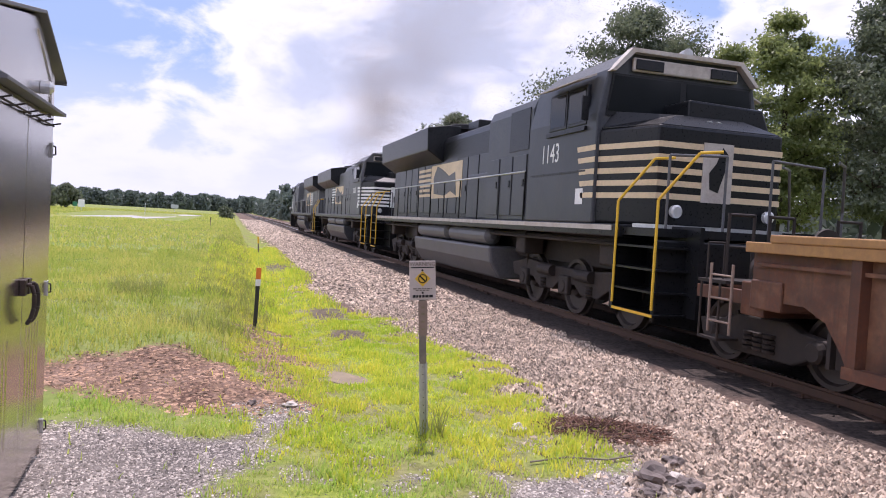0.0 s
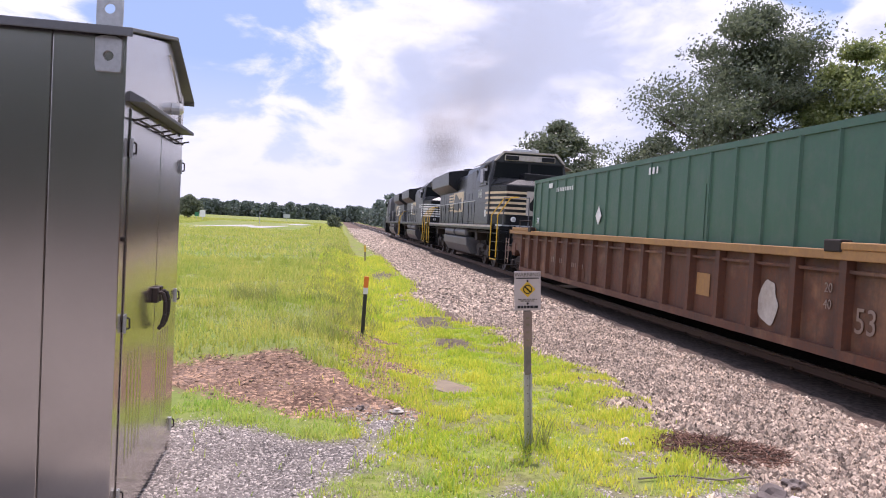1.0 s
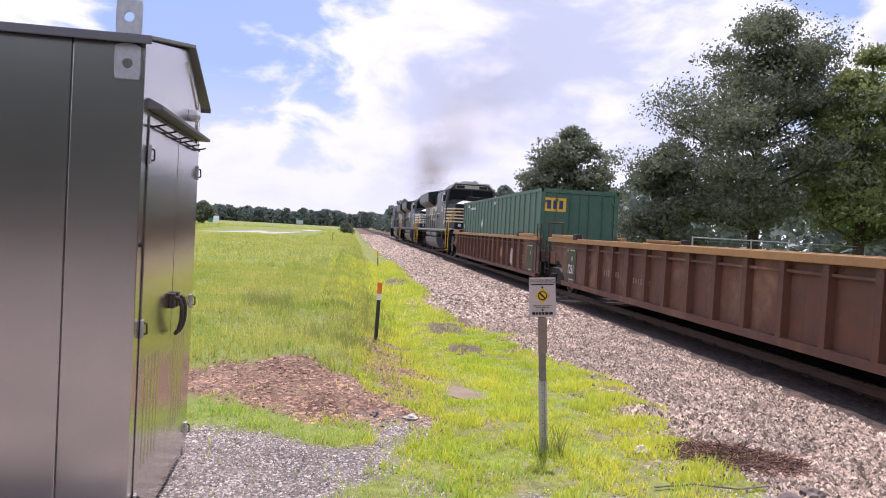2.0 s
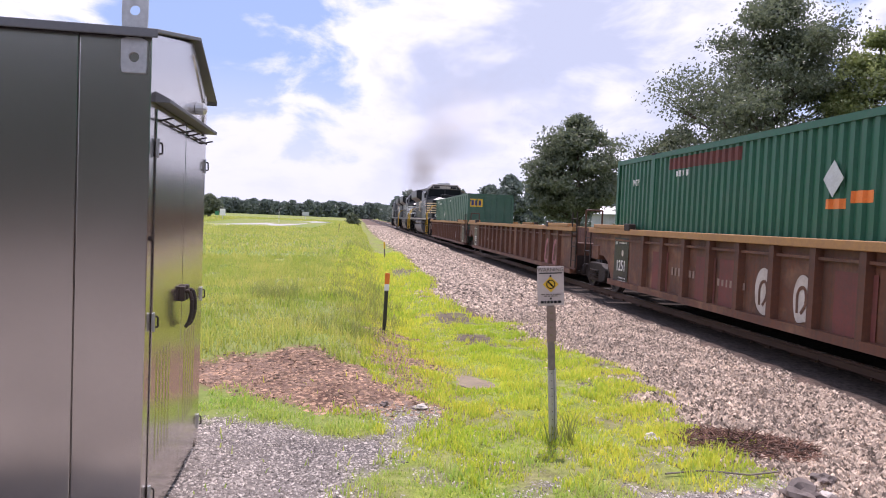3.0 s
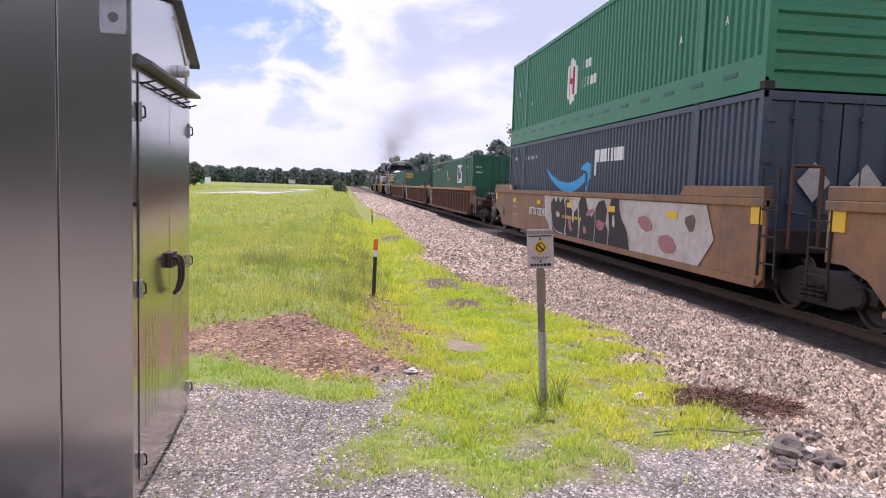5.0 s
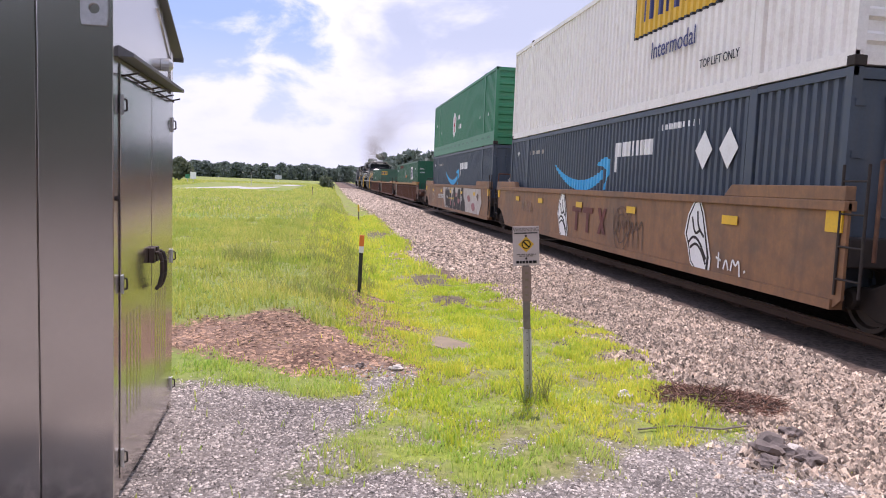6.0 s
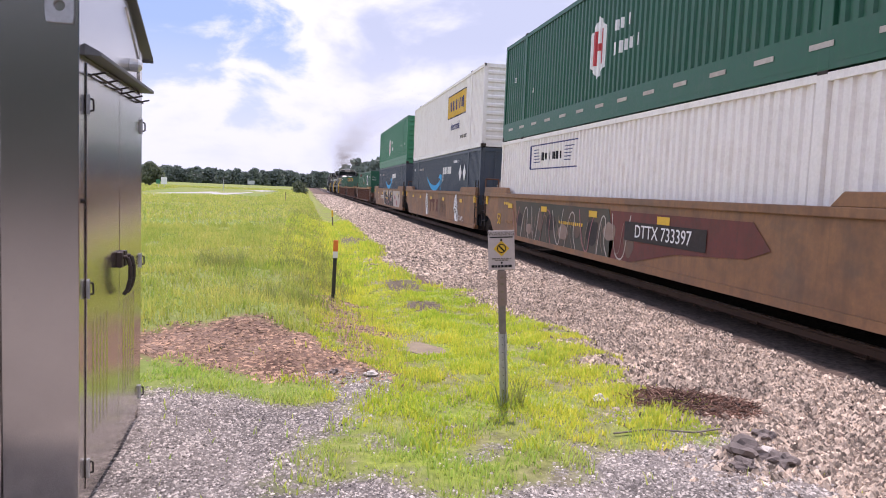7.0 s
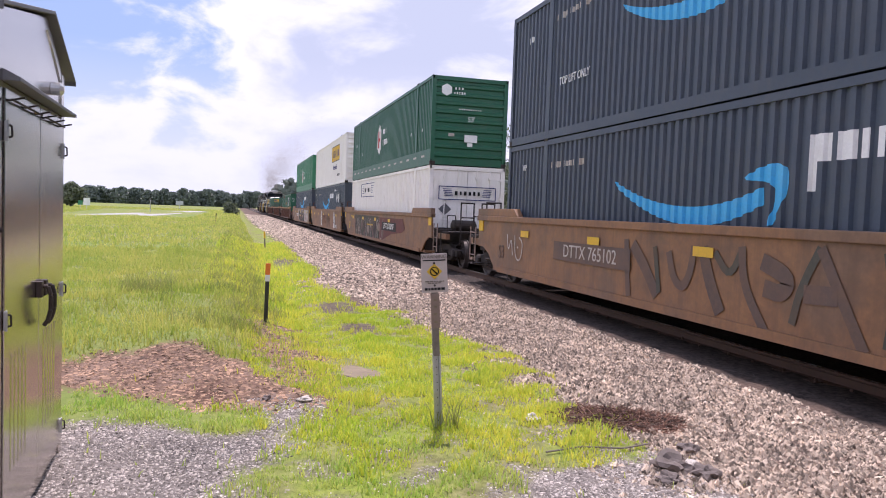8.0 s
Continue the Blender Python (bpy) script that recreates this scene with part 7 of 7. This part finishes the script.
def twig_heap(x, y, r, n, seed):
    g = np.random.default_rng(seed)
    b = Build()
    for k in range(n):
        q, a = r * math.sqrt(g.random()), g.uniform(0, 6.28)
        p = Vector((x + q * math.cos(a) * 1.25, y + q * math.sin(a) * 0.8, 0.0))
        p.z = float(height(np.array(p.x), np.array(p.y))) + 0.012 + 0.05 * g.random() * (1 - q / r)
        d = Vector((g.normal(0, 1), g.normal(0, 1), abs(g.normal(0, 0.28)) * (1 - q / r) + 0.06)).normalized() * g.uniform(0.05, 0.15)
        b.rod(p, p + d, 0.005, 0.002, 4)
    o = part("twig_heap", b, "twig")
    tagged(o, "heap of dead brown twigs and needles on crushed stone", "twigs", kind="stuff")


twig_heap(3.22, 5.42, 0.47, 1150, 3)
st = Build()
pts = [(2.15, 4.62, 0.02), (2.45, 4.66, 0.03), (2.75, 4.60, 0.025), (3.0, 4.66, 0.03)]
st.tube([(p[0], p[1], p[2] + float(height(np.array(p[0]), np.array(p[1])))) for p in pts], 0.007, 6)
tagged(part("stick", st, "wood"), "thin grey fallen stick in the grass", "stick")

# ---- loose stone, mulch and grass ----
in_bed = lambda x, y: np.clip((x - ballast_edge(y) + 0.25 * wave(x, y, 1.0) + 0.15 * wave(x, y, 0.4, 1)) / 0.3, 0, 1)


def covered(x, y):
    """0 over the flat covers, 1 off them."""
    out = 1.0 + 0 * x
    for cx, cy, a, b in COVERS:
        out = out * np.clip((np.hypot((x - cx) / a, (y - cy) / b) - 0.8 + 0.25 * wave(x, y, 0.3, 1.0)) / 0.35, 0.03, 1)
    return out


free = lambda x, y: covered(x, y) * (1 - np.minimum(1, gravel_at(x, y) * 1.05)) * (1 - np.minimum(1, mulch_at(x, y) * 1.1)) * (1 - in_bed(x, y))
off_cab = lambda x, y: ~((x < -1.0) & (y > 3.6) & (y < 5.35))
stones("ballast_stones", np.concatenate([
    scatter(11, 88000, 2.2, 5.95, 3.0, 14.0, lambda x, y: np.clip(in_bed(x, y) * 1.1, 0.07, 1) * (x > 2.3) * np.clip((5.52 - x + 0.15 * wave(x, y, 0.9)) / 0.25, 0, 1), 0.008)]), 0.0265, 5, "ballast", "crushed pinkish-grey ballast stones along the track", "ballast", 0.95)
# these stones hold the stain and the train's shadow in their colour
stones("stained_ballast", scatter(12, 20000, 5.2, 8.6, 2.0, 20.0, lambda x, y: np.clip((x - 5.25) / 0.35, 0, 1), 0.03), 0.033, 9, "foul_shade", "dark oil-stained ballast with the train's shadow painted in, between and beside the rails", "ballast")
stones("distant_ballast", scatter(13, 34000, 1.2, 5.5, 14.0, 45.0, lambda x, y: in_bed(x, y) * np.clip(1.3 - y / 60, 0.3, 1), 0.004), 0.046, 6, "ballast", "crushed pinkish-grey ballast stones along the track", "ballast")
stones("distant_ballast", scatter(16, 26000, 1.2, 5.75, 44.0, 150.0, lambda x, y: in_bed(x, y) * np.clip(1.6 - y / 100, 0.2, 1), 0.004), 0.10, 10, "ballast", "crushed ballast stones far along the track", "ballast", 0.5)
stones("gravel_stones", scatter(14, 84000, -1.6, 3.4, 2.3, 6.4, lambda x, y: np.clip(gravel_at(x, y), 0.02, 1), 0.002), 0.0122, 7, "gravel", "small grey gravel stones of the yard", "gravel", 0.6)
stones("gravel_stones", scatter(17, 16000, -6.0, 3.0, -4.0, 2.4, lambda x, y: 0.9 + 0 * x, 0.003), 0.024, 12, "gravel", "small grey gravel stones of the yard", "gravel", 0.6)
stones("ballast_stones", scatter(18, 12000, 2.6, 5.9, -6.0, 3.0, lambda x, y: 0.9 + 0 * x, 0.006), 0.03, 13, "ballast", "crushed pinkish-grey ballast stones along the track", "ballast")
stones("mulch_chips", scatter(15, 26000, -4.0, 1.0, 5.6, 11.0, lambda x, y: np.clip(mulch_at(x, y) * 1.2, 0, 1), 0.002), 0.028, 8, "chip", "brown bark mulch chips on a low mound", "mulch", 0.35)


def tall_at(p, base):
    return base * np.clip(0.75 + 0.55 * wave(p[:, 0], p[:, 1], 0.8, 2) + 0.3 * wave(p[:, 0], p[:, 1], 0.33, 5), 0.3, 1.8)


def thin(x, y):
    """Tufts with bare ground between."""
    return np.clip(0.55 + 0.6 * wave(x, y, 0.75, 1.0) + 0.45 * wave(x, y, 0.27, 3.0), 0.04, 1)


green = lambda x, y: np.clip((5.35 + 0.5 * wave(x, y, 1.3, 2.0) + 0.3 * wave(x, y, 0.5, 1.0) - 0.25 * x + np.clip(0.7 - x, 0, 2) * 1.5 - y) / 0.7, 0.06, 1)
p = scatter(29, 48000, -1.3, 3.2, 3.3, 7.2, lambda x, y: np.clip(free(x, y) + 0.012, 0, 1) * thin(x, y) * green(x, y) * off_cab(x, y))
blades("verge_grass", p, tall_at(p, 0.062), 0.005, 36, "midgrass", "short mid-green grass thinning out onto gravel")
p = scatter(21, 170000, -1.3, 3.3, 3.6, 12.5, lambda x, y: np.clip(free(x, y) + 0.012, 0, 1) * thin(x, y) * (1.02 - green(x, y)) * ((x > 0.1) | (y < 7.2)) * off_cab(x, y))
blades("verge_grass", p, tall_at(p, 0.064), 0.0055, 31, "grass", "short bright yellow-green grass beside the ballast")
p = scatter(22, 60000, -0.6, 2.8, 12.0, 34.0, lambda x, y: free(x, y) * thin(x, y))
blades("verge_grass", p, tall_at(p, 0.12), 0.009, 32, "grass", "short bright yellow-green grass beside the ballast")
p = scatter(23, 90000, -9.0, 0.6, 7.6, 24.0, lambda x, y: free(x, y) * np.clip(1.1 - 0.5 * wave(x, y, 2.7, 2), 0.3, 1))
blades("meadow_grass", p, tall_at(p, 0.13), 0.007, 33, "field", "rough meadow grass with dry straw tones")
p = scatter(24, 70000, -34.0, 0.8, 22.0, 75.0, lambda x, y: free(x, y))
blades("meadow_grass", p, tall_at(p, 0.16), 0.022, 34, "field", "rough meadow grass with dry straw tones")
p = scatter(30, 60000, -75.0, 0.6, 70.0, 190.0, lambda x, y: free(x, y) * (x > -0.42 * y) * ((y > 155) | (x < -0.10 * y - 9) | (x > -4.5)))
blades("meadow_grass", p, 0.2, 0.06, 37, "field", "rough meadow grass far off towards the woods")
p = np.concatenate([scatter(25, 9000, -1.2, 0.9, 8.8, 16.0, lambda x, y: free(x, y) * np.clip(wave(x, y, 1.7, 1.0) - 0.1, 0, 1)), scatter(26, 500, -1.75, -0.95, 12.0, 13.0, lambda x, y: 0.9 + 0 * x),
                    scatter(27, 7000, -0.5, 0.9, 14.0, 40.0, lambda x, y: np.clip(wave(x, y, 2.2, 3.0), 0, 1)), scatter(28, 60, 1.5, 1.72, 5.27, 5.45, lambda x, y: 0.9 + 0 * x)])
blades("tall_weeds", p, 0.22, 0.0055, 35, "weed", "tall thin weeds standing above the grass")


# ---- trees ----
def tree(name, label, x, y, tall, spread, seed, leaf, lobes=46, per=190, size=0.16, bare=0.22, lean=0.0, full=0):
    """Tapered trunk, forked limbs and a crown of many small leaves in uneven sprays."""
    g = np.random.default_rng(seed)
    t = thing(name, label, "tree", pose(x, y, -0.05), "trees beyond the track")
    b, tips = Build(), []
    r0 = tall * 0.019 + 0.05

    def limb(p, d, length, r, depth):
        q = p
        for k in range(3):
            d2 = (d + Vector(g.normal(0, 0.13, 3))).normalized()
            n = q + d2 * length / 3
            b.rod(q, n, r * (1 - 0.2 * k), r * (1 - 0.2 * (k + 1)), 7 if depth < 2 else 5)
            q, d = n, d2
            if depth >= 1:
                tips.append(q.copy())
        if depth < 2:
            for k in range(3):
                side = Vector((g.normal(0, 1), g.normal(0, 1), g.normal(0.25, 0.4))).normalized()
                limb(q, (d * 0.7 + side * 0.75).normalized(), length * 0.62, r * 0.42, depth + 1)
    p = Vector((0, 0, 0))
    n = 9
    for k in range(n):
        f = k / (n - 1)
        q = Vector((lean * f + 0.12 * math.sin(seed + 3 * f), 0.12 * math.cos(seed * 2 + 4 * f), tall * 0.93 * (k + 1) / n))
        b.rod(p, q, r0 * (1 - 0.9 * f), r0 * (1 - 0.9 * min(1, f + 1 / (n - 1))) + 0.012, 10)
        if f > bare:
            for m in range(6 if f < 0.8 else 5):
                a = g.uniform(0, 6.28)
                reach = spread * 0.5 * max(0.16, 1 - (max(0.0, f - 0.36) / 0.70) ** 1.7) * g.uniform(0.5, 1.0)
                limb(q, Vector((math.cos(a), math.sin(a), g.uniform(0.15, 0.6))).normalized(), reach * 0.62, r0 * (1 - f) * 0.38 + 0.012, 1)
        p = q
    part("trunk", b, "bark", t)
    tips = np.array([tuple(v) for v in tips])
    tips = tips[g.random(len(tips)) < 0.7]
    if full:
        d = g.normal(0, 1, (full, 3))
        d = d / np.linalg.norm(d, axis=1)[:, None] * g.uniform(0.6, 0.98, (full, 1))
        tips = np.concatenate([tips, d * np.array([spread * 0.46, spread * 0.46, tall * 0.36]) + np.array([lean * 0.5, 0, tall * 0.57])])
    total = lobes * per
    # sprays: flattened tufts about the twig ends, thick on top, with sky between them
    own = g.integers(0, len(tips), total)
    rad = max(0.088 * spread, 0.62) * g.uniform(0.55, 1.35, len(tips))[own]
    dirs = g.normal(0, 1, (total, 3))
    dirs /= np.linalg.norm(dirs, axis=1)[:, None]
    dirs[:, 2] = np.where(dirs[:, 2] < 0, dirs[:, 2] * 0.45, dirs[:, 2])
    c = tips[own] + dirs * (rad * g.random(total) ** 0.5)[:, None] * np.array([1.15, 1.15, 0.8])
    m = len(c)
    u, w = g.normal(0, 1, (m, 3)), g.normal(0, 1, (m, 3))
    u /= np.linalg.norm(u, axis=1)[:, None]
    w -= (w * u).sum(1)[:, None] * u
    w /= np.linalg.norm(w, axis=1)[:, None]
    s = (size * g.uniform(0.5, 1.2, m))[:, None]
    v = np.stack([c - u * s, c + w * s * 0.55, c + u * s, c - w * s * 0.55], 1).reshape(-1, 3)
    f = (np.arange(m) * 4)[:, None] + np.array([[0, 1, 2, 3]])
    part("crown", soup("crown", v, f, M[leaf]), leaf, t)
    return t


tree("oak_tree", "tall dark oak with open branches behind the railway", 17.8, 30.0, 12.0, 11.6, 3, "leaf", 300, 280, 0.085, 0.12, full=40)
tree("oak_tree", "smaller leafy oak beside the tall one", 14.4, 32.0, 6.4, 5.0, 5, "leaf", 60, 200, 0.11, 0.05)
tree("oak_tree", "round dark oak standing alone beyond the track", 17.8, 57.4, 10.6, 9.4, 8, "leaf", 260, 190, 0.15, 0.06, full=190)
tree("young_tree", "yellow-green young tree behind the railway fence", 20.9, 27.4, 10.4, 5.6, 11, "leaf2", 190, 220, 0.09, 0.06, full=110)
tree("young_tree", "yellow-green young tree behind the railway fence", 24.4, 28.0, 12.6, 6.6, 13, "leaf2", 190, 220, 0.10, 0.06, full=110)
tree("oak_tree", "tall leafy tree near the metal building", 28.5, 25.5, 13.8, 8.6, 17, "leaf", 200, 220, 0.11, 0.1, full=110)
tree("oak_tree", "tall leafy tree near the metal building", 33.0, 20.0, 13.0, 9.0, 19, "leaf", 90, 200, 0.16, 0.1)
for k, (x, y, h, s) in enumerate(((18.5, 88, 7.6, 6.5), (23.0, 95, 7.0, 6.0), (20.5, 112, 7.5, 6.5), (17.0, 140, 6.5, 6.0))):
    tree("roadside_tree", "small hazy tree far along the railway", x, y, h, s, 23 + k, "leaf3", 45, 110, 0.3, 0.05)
tree("roadside_tree", "dark rounded tree beside the far road", -29.5, 147, 4.6, 6.0, 31, "leaf", 50, 110, 0.35, 0.05)
tree("roadside_tree", "dark rounded tree beside the far road", -36.0, 160, 4.2, 6.0, 32, "leaf", 45, 110, 0.35, 0.05)
tree("roadside_bush", "small dark bush at the end of the verge", -0.9, 118, 1.9, 2.2, 33, "leaf", 30, 80, 0.2, 0.02)


def woods(name, label, spots, tall, seed, leaf, per=90, size=0.9):
    """A far belt of trees as one mass of clumps."""
    g = np.random.default_rng(seed)
    cs = []
    for x, y in spots:
        h = tall * g.uniform(0.7, 1.15)
        m = per
        a, q = g.uniform(0, 6.28, m), g.random(m) ** 0.5
        z = g.random(m) ** 0.8
        r = h * 0.42 * np.sqrt(np.clip(1 - (z * 1.05 - 0.35) ** 2 / 0.55, 0.05, 1)) * q
        cs.append(np.stack([x + r * np.cos(a), y + r * np.sin(a), z * h], -1))
    c = np.concatenate(cs)
    m = len(c)
    u, w = g.normal(0, 1, (m, 3)), g.normal(0, 1, (m, 3))
    s = size * g.uniform(0.5, 1.1, m)[:, None]
    u /= np.linalg.norm(u, axis=1)[:, None]
    w -= (w * u).sum(1)[:, None] * u
    w /= np.linalg.norm(w, axis=1)[:, None]
    v = np.stack([c - u * s, c + w * s * 0.6, c + u * s, c - w * s * 0.6], 1).reshape(-1, 3)
    f = (np.arange(m) * 4)[:, None] + np.array([[0, 1, 2, 3]])
    tagged(new(name, soup(name, v, f, M[leaf])), label, "trees", kind="stuff")


g = np.random.default_rng(9)
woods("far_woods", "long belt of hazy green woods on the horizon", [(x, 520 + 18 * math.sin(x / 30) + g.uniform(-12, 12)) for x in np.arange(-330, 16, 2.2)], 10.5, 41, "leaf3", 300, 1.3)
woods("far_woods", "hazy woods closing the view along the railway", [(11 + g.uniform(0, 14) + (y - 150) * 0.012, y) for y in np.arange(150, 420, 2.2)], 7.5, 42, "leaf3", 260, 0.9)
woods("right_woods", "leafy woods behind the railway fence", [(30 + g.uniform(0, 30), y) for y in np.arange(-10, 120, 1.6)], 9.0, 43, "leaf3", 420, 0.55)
# the last belt is out of view, added to darken the cabinet's reflection
woods("unseen_woods", "unseen woods added behind the viewer for the cabinet to reflect", [(x, -32 + g.uniform(-5, 5)) for x in np.arange(-60, 60, 1.6)], 14.0, 44, "leaf3", 480, 0.8)

# ---- far structures ----
def building(name, label, m, w, d, h):
    c = thing(name, label, "building", m)
    wall = part("wall", Build().box(-w / 2, w / 2, 0, d, -0.1, h), "siding", c)
    rib = Build().prism([(-0.03, 0), (0.03, 0), (0.015, -0.03), (-0.015, -0.03)], "z", 0, h).mesh("siding_rib", M["siding"])
    for k in range(int(w / 0.6)):
        part("siding_rib", rib, "siding", wall, at=pose(-w / 2 + 0.3 + k * 0.6, -0.001, 0))
    part("roof", Build().prism([(-0.4, h), (d / 2, h + d * 0.12), (d + 0.4, h), (d + 0.4, h + 0.12), (d / 2, h + d * 0.12 + 0.14), (-0.4, h + 0.12)], "x", -w / 2 - 0.3, w / 2 + 0.3), "galv", c)
    part("door", Build().box(w * 0.2, w * 0.2 + 3.0, -0.04, 0.05, 0, min(3.0, h * 0.75)), "white", c, bevel=0.02)
    return c


building("metal_building", "low pale metal building behind the trees", pose(38, 35, 0, 0, 0, -40), 14, 9, 3.7)
building("metal_building", "long pale distant building beyond the track", pose(37, 86, 0, 0, 0, -22), 16, 9, 3.2)
tr = thing("utility_trailer", "dark enclosed trailer parked beyond the track", "trailer", pose(20.3, 47.0, 0, 0, 0, -20))
part("box", Build().box(-1.7, 1.7, 0, 2.2, 0.75, 2.75), "darkbox", tr, bevel=0.05)
part("roof_cap", Build().box(-1.72, 1.72, -0.02, 2.22, 2.75, 2.82), "galv", tr, bevel=0.02)
for sx in (-1, 1):
    part("wheel", Build().lathe([(-0.12, 0.2), (-0.12, 0.36), (0.12, 0.36), (0.12, 0.2)], "x", (sx * 0.9, 1.1, 0.34), 18), "rubber", tr)
part("axle", Build().rod((-0.9, 1.1, 0.34), (0.9, 1.1, 0.34), 0.05).box(-1.6, 1.6, 0.2, 2.0, 0.6, 0.75), "iron", tr)

fence = thing("chain_fence", "low chain-link fence along the railway land", "fence", pose(0, 0, 0), kind="structure")
fa, fb = Vector((13.5, 27.2, 0)), Vector((36.0, 27.2, 0))
for k in range(10):
    q = fa.lerp(fb, k / 9)
    part("fence_post", Build().rod(q + Vector((0, 0, -0.1)), q + Vector((0, 0, 2.0)), 0.035), "galv", fence)
part("top_rail", Build().rod(fa + Vector((0, 0, 1.95)), fb + Vector((0, 0, 1.95)), 0.025), "galv", fence)
for k in range(7):
    part("wire", Build().rod(fa + Vector((0, 0, 0.2 + k * 0.27)), fb + Vector((0, 0, 0.2 + k * 0.27)), 0.006, n=4), "galv", fence)

# far road with its signs
road = Build()
line = [(-22.0, 68), (-15.5, 69), (-12.0, 76), (-10.6, 92), (-9.0, 118), (-7.2, 150)]
wide = [3, 6, 6, 5, 4, 3]
v = []
for (x, y), w in zip(line, wide):
    v += [(x - w / 2, y + w * 0.3, 0.27), (x + w / 2, y - w * 0.3, 0.27)]
v += [(p[0], p[1], -0.1) for p in v]
n = len(line)
fc = []
for k in range(n - 1):
    a = 2 * k
    fc += [(a, a + 1, a + 3, a + 2), (a, a + 2, a + 2 + 2 * n, a + 2 * n), (a + 1, a + 1 + 2 * n, a + 3 + 2 * n, a + 3)]
road.add(v, fc)
tagged(part("road", road, "roadway"), "pale concrete road beyond the meadow", "road", kind="structure")


def road_sign(x, y, tall, w, h, mat, label):
    c = thing("road_sign", label, "sign", pose(x, y, 0))
    part("post", Build().rod((0, 0, -0.1), (0, 0, tall), 0.05), "galv", c)
    part("panel", Build().box(-w / 2, w / 2, -0.08, -0.05, tall - h, tall), mat, c, bevel=0.02)


road_sign(-22.0, 121, 2.0, 0.9, 1.1, "white", "small white road sign beside the far road")
road_sign(-24.2, 128, 1.6, 0.7, 0.7, "green3", "small green road sign beside the far road")
road_sign(-12.3, 115, 2.3, 0.25, 0.3, "palegrey", "thin grey roadside pole by the pale road")
road_sign(-12.5, 175, 2.2, 1.6, 0.9, "siding", "pale board beside the far road")

# ---- exhaust smoke ----
def smoke_plume():
    """A thinning trail of fine soot flecks, in rigid clouds that move with the train."""
    c = thing("smoke_plume", "thin brown-grey exhaust smoke trailing over the locomotives", "smoke", pose(0, 0, 0))
    g = np.random.default_rng(6)
    n = 9
    for k in range(n):
        f0, m = k / n, 80000
        f = f0 + g.random(m * 3) / n
        r = 0.6 + 3.2 * f ** 0.9
        q = g.normal(0, 1, (m * 3, 3)) * r[:, None]
        p = np.stack([0.5 * f + 8.5 * f ** 1.6 + q[:, 0], 43 - 8 * f + q[:, 1], 5.0 + 13.0 * f ** 0.85 + q[:, 2] * 0.9], -1)
        clump = wave(p[:, 0] + 0.6 * p[:, 2], p[:, 1], 4.6, 1.0) + 0.7 * wave(p[:, 2] * 1.4, p[:, 1] + p[:, 0], 2.1, 2.0)
        p = p[(g.random(m * 3) < np.clip(0.72 + 0.45 * clump, 0, 1) * (1.0 - 0.85 * f) * min(1.0, 0.45 + 3 * f0)) & (p[:, 2] > 4.7)]
        m = len(p)
        u = g.normal(0, 1, (m, 3, 3))
        s = (0.0125 + 0.002 * f0) * g.uniform(0.6, 1.2, m)
        v = p[:, None, :] + u / np.linalg.norm(u, axis=2)[:, :, None] * s[:, None, None]
        part("puff", soup("puff", v.reshape(-1, 3), np.arange(m * 3).reshape(-1, 3), M["smoke"]), "smoke", c)
    on_track(c, 0.0)


M["smoke"] = leafy("brown_grey_soot", (0.31, 0.255, 0.22), (0.43, 0.37, 0.33), 0.5)
smoke_plume()
# ---- motion ----
def motions():
    for ob, s, z in ROLLING:
        walk(ob, [(t, pose(TRACK_X, s + SPEED * t, RAIL_Z + z)) for t in (0.0, 2.0, 4.0, 6.0, 8.0)])
    for w, r, y in TURNING:
        walk(w, [(k / 30, pose(0, y, r, math.degrees(-SPEED * k / 30 / r))) for k in range(241)])


motions()
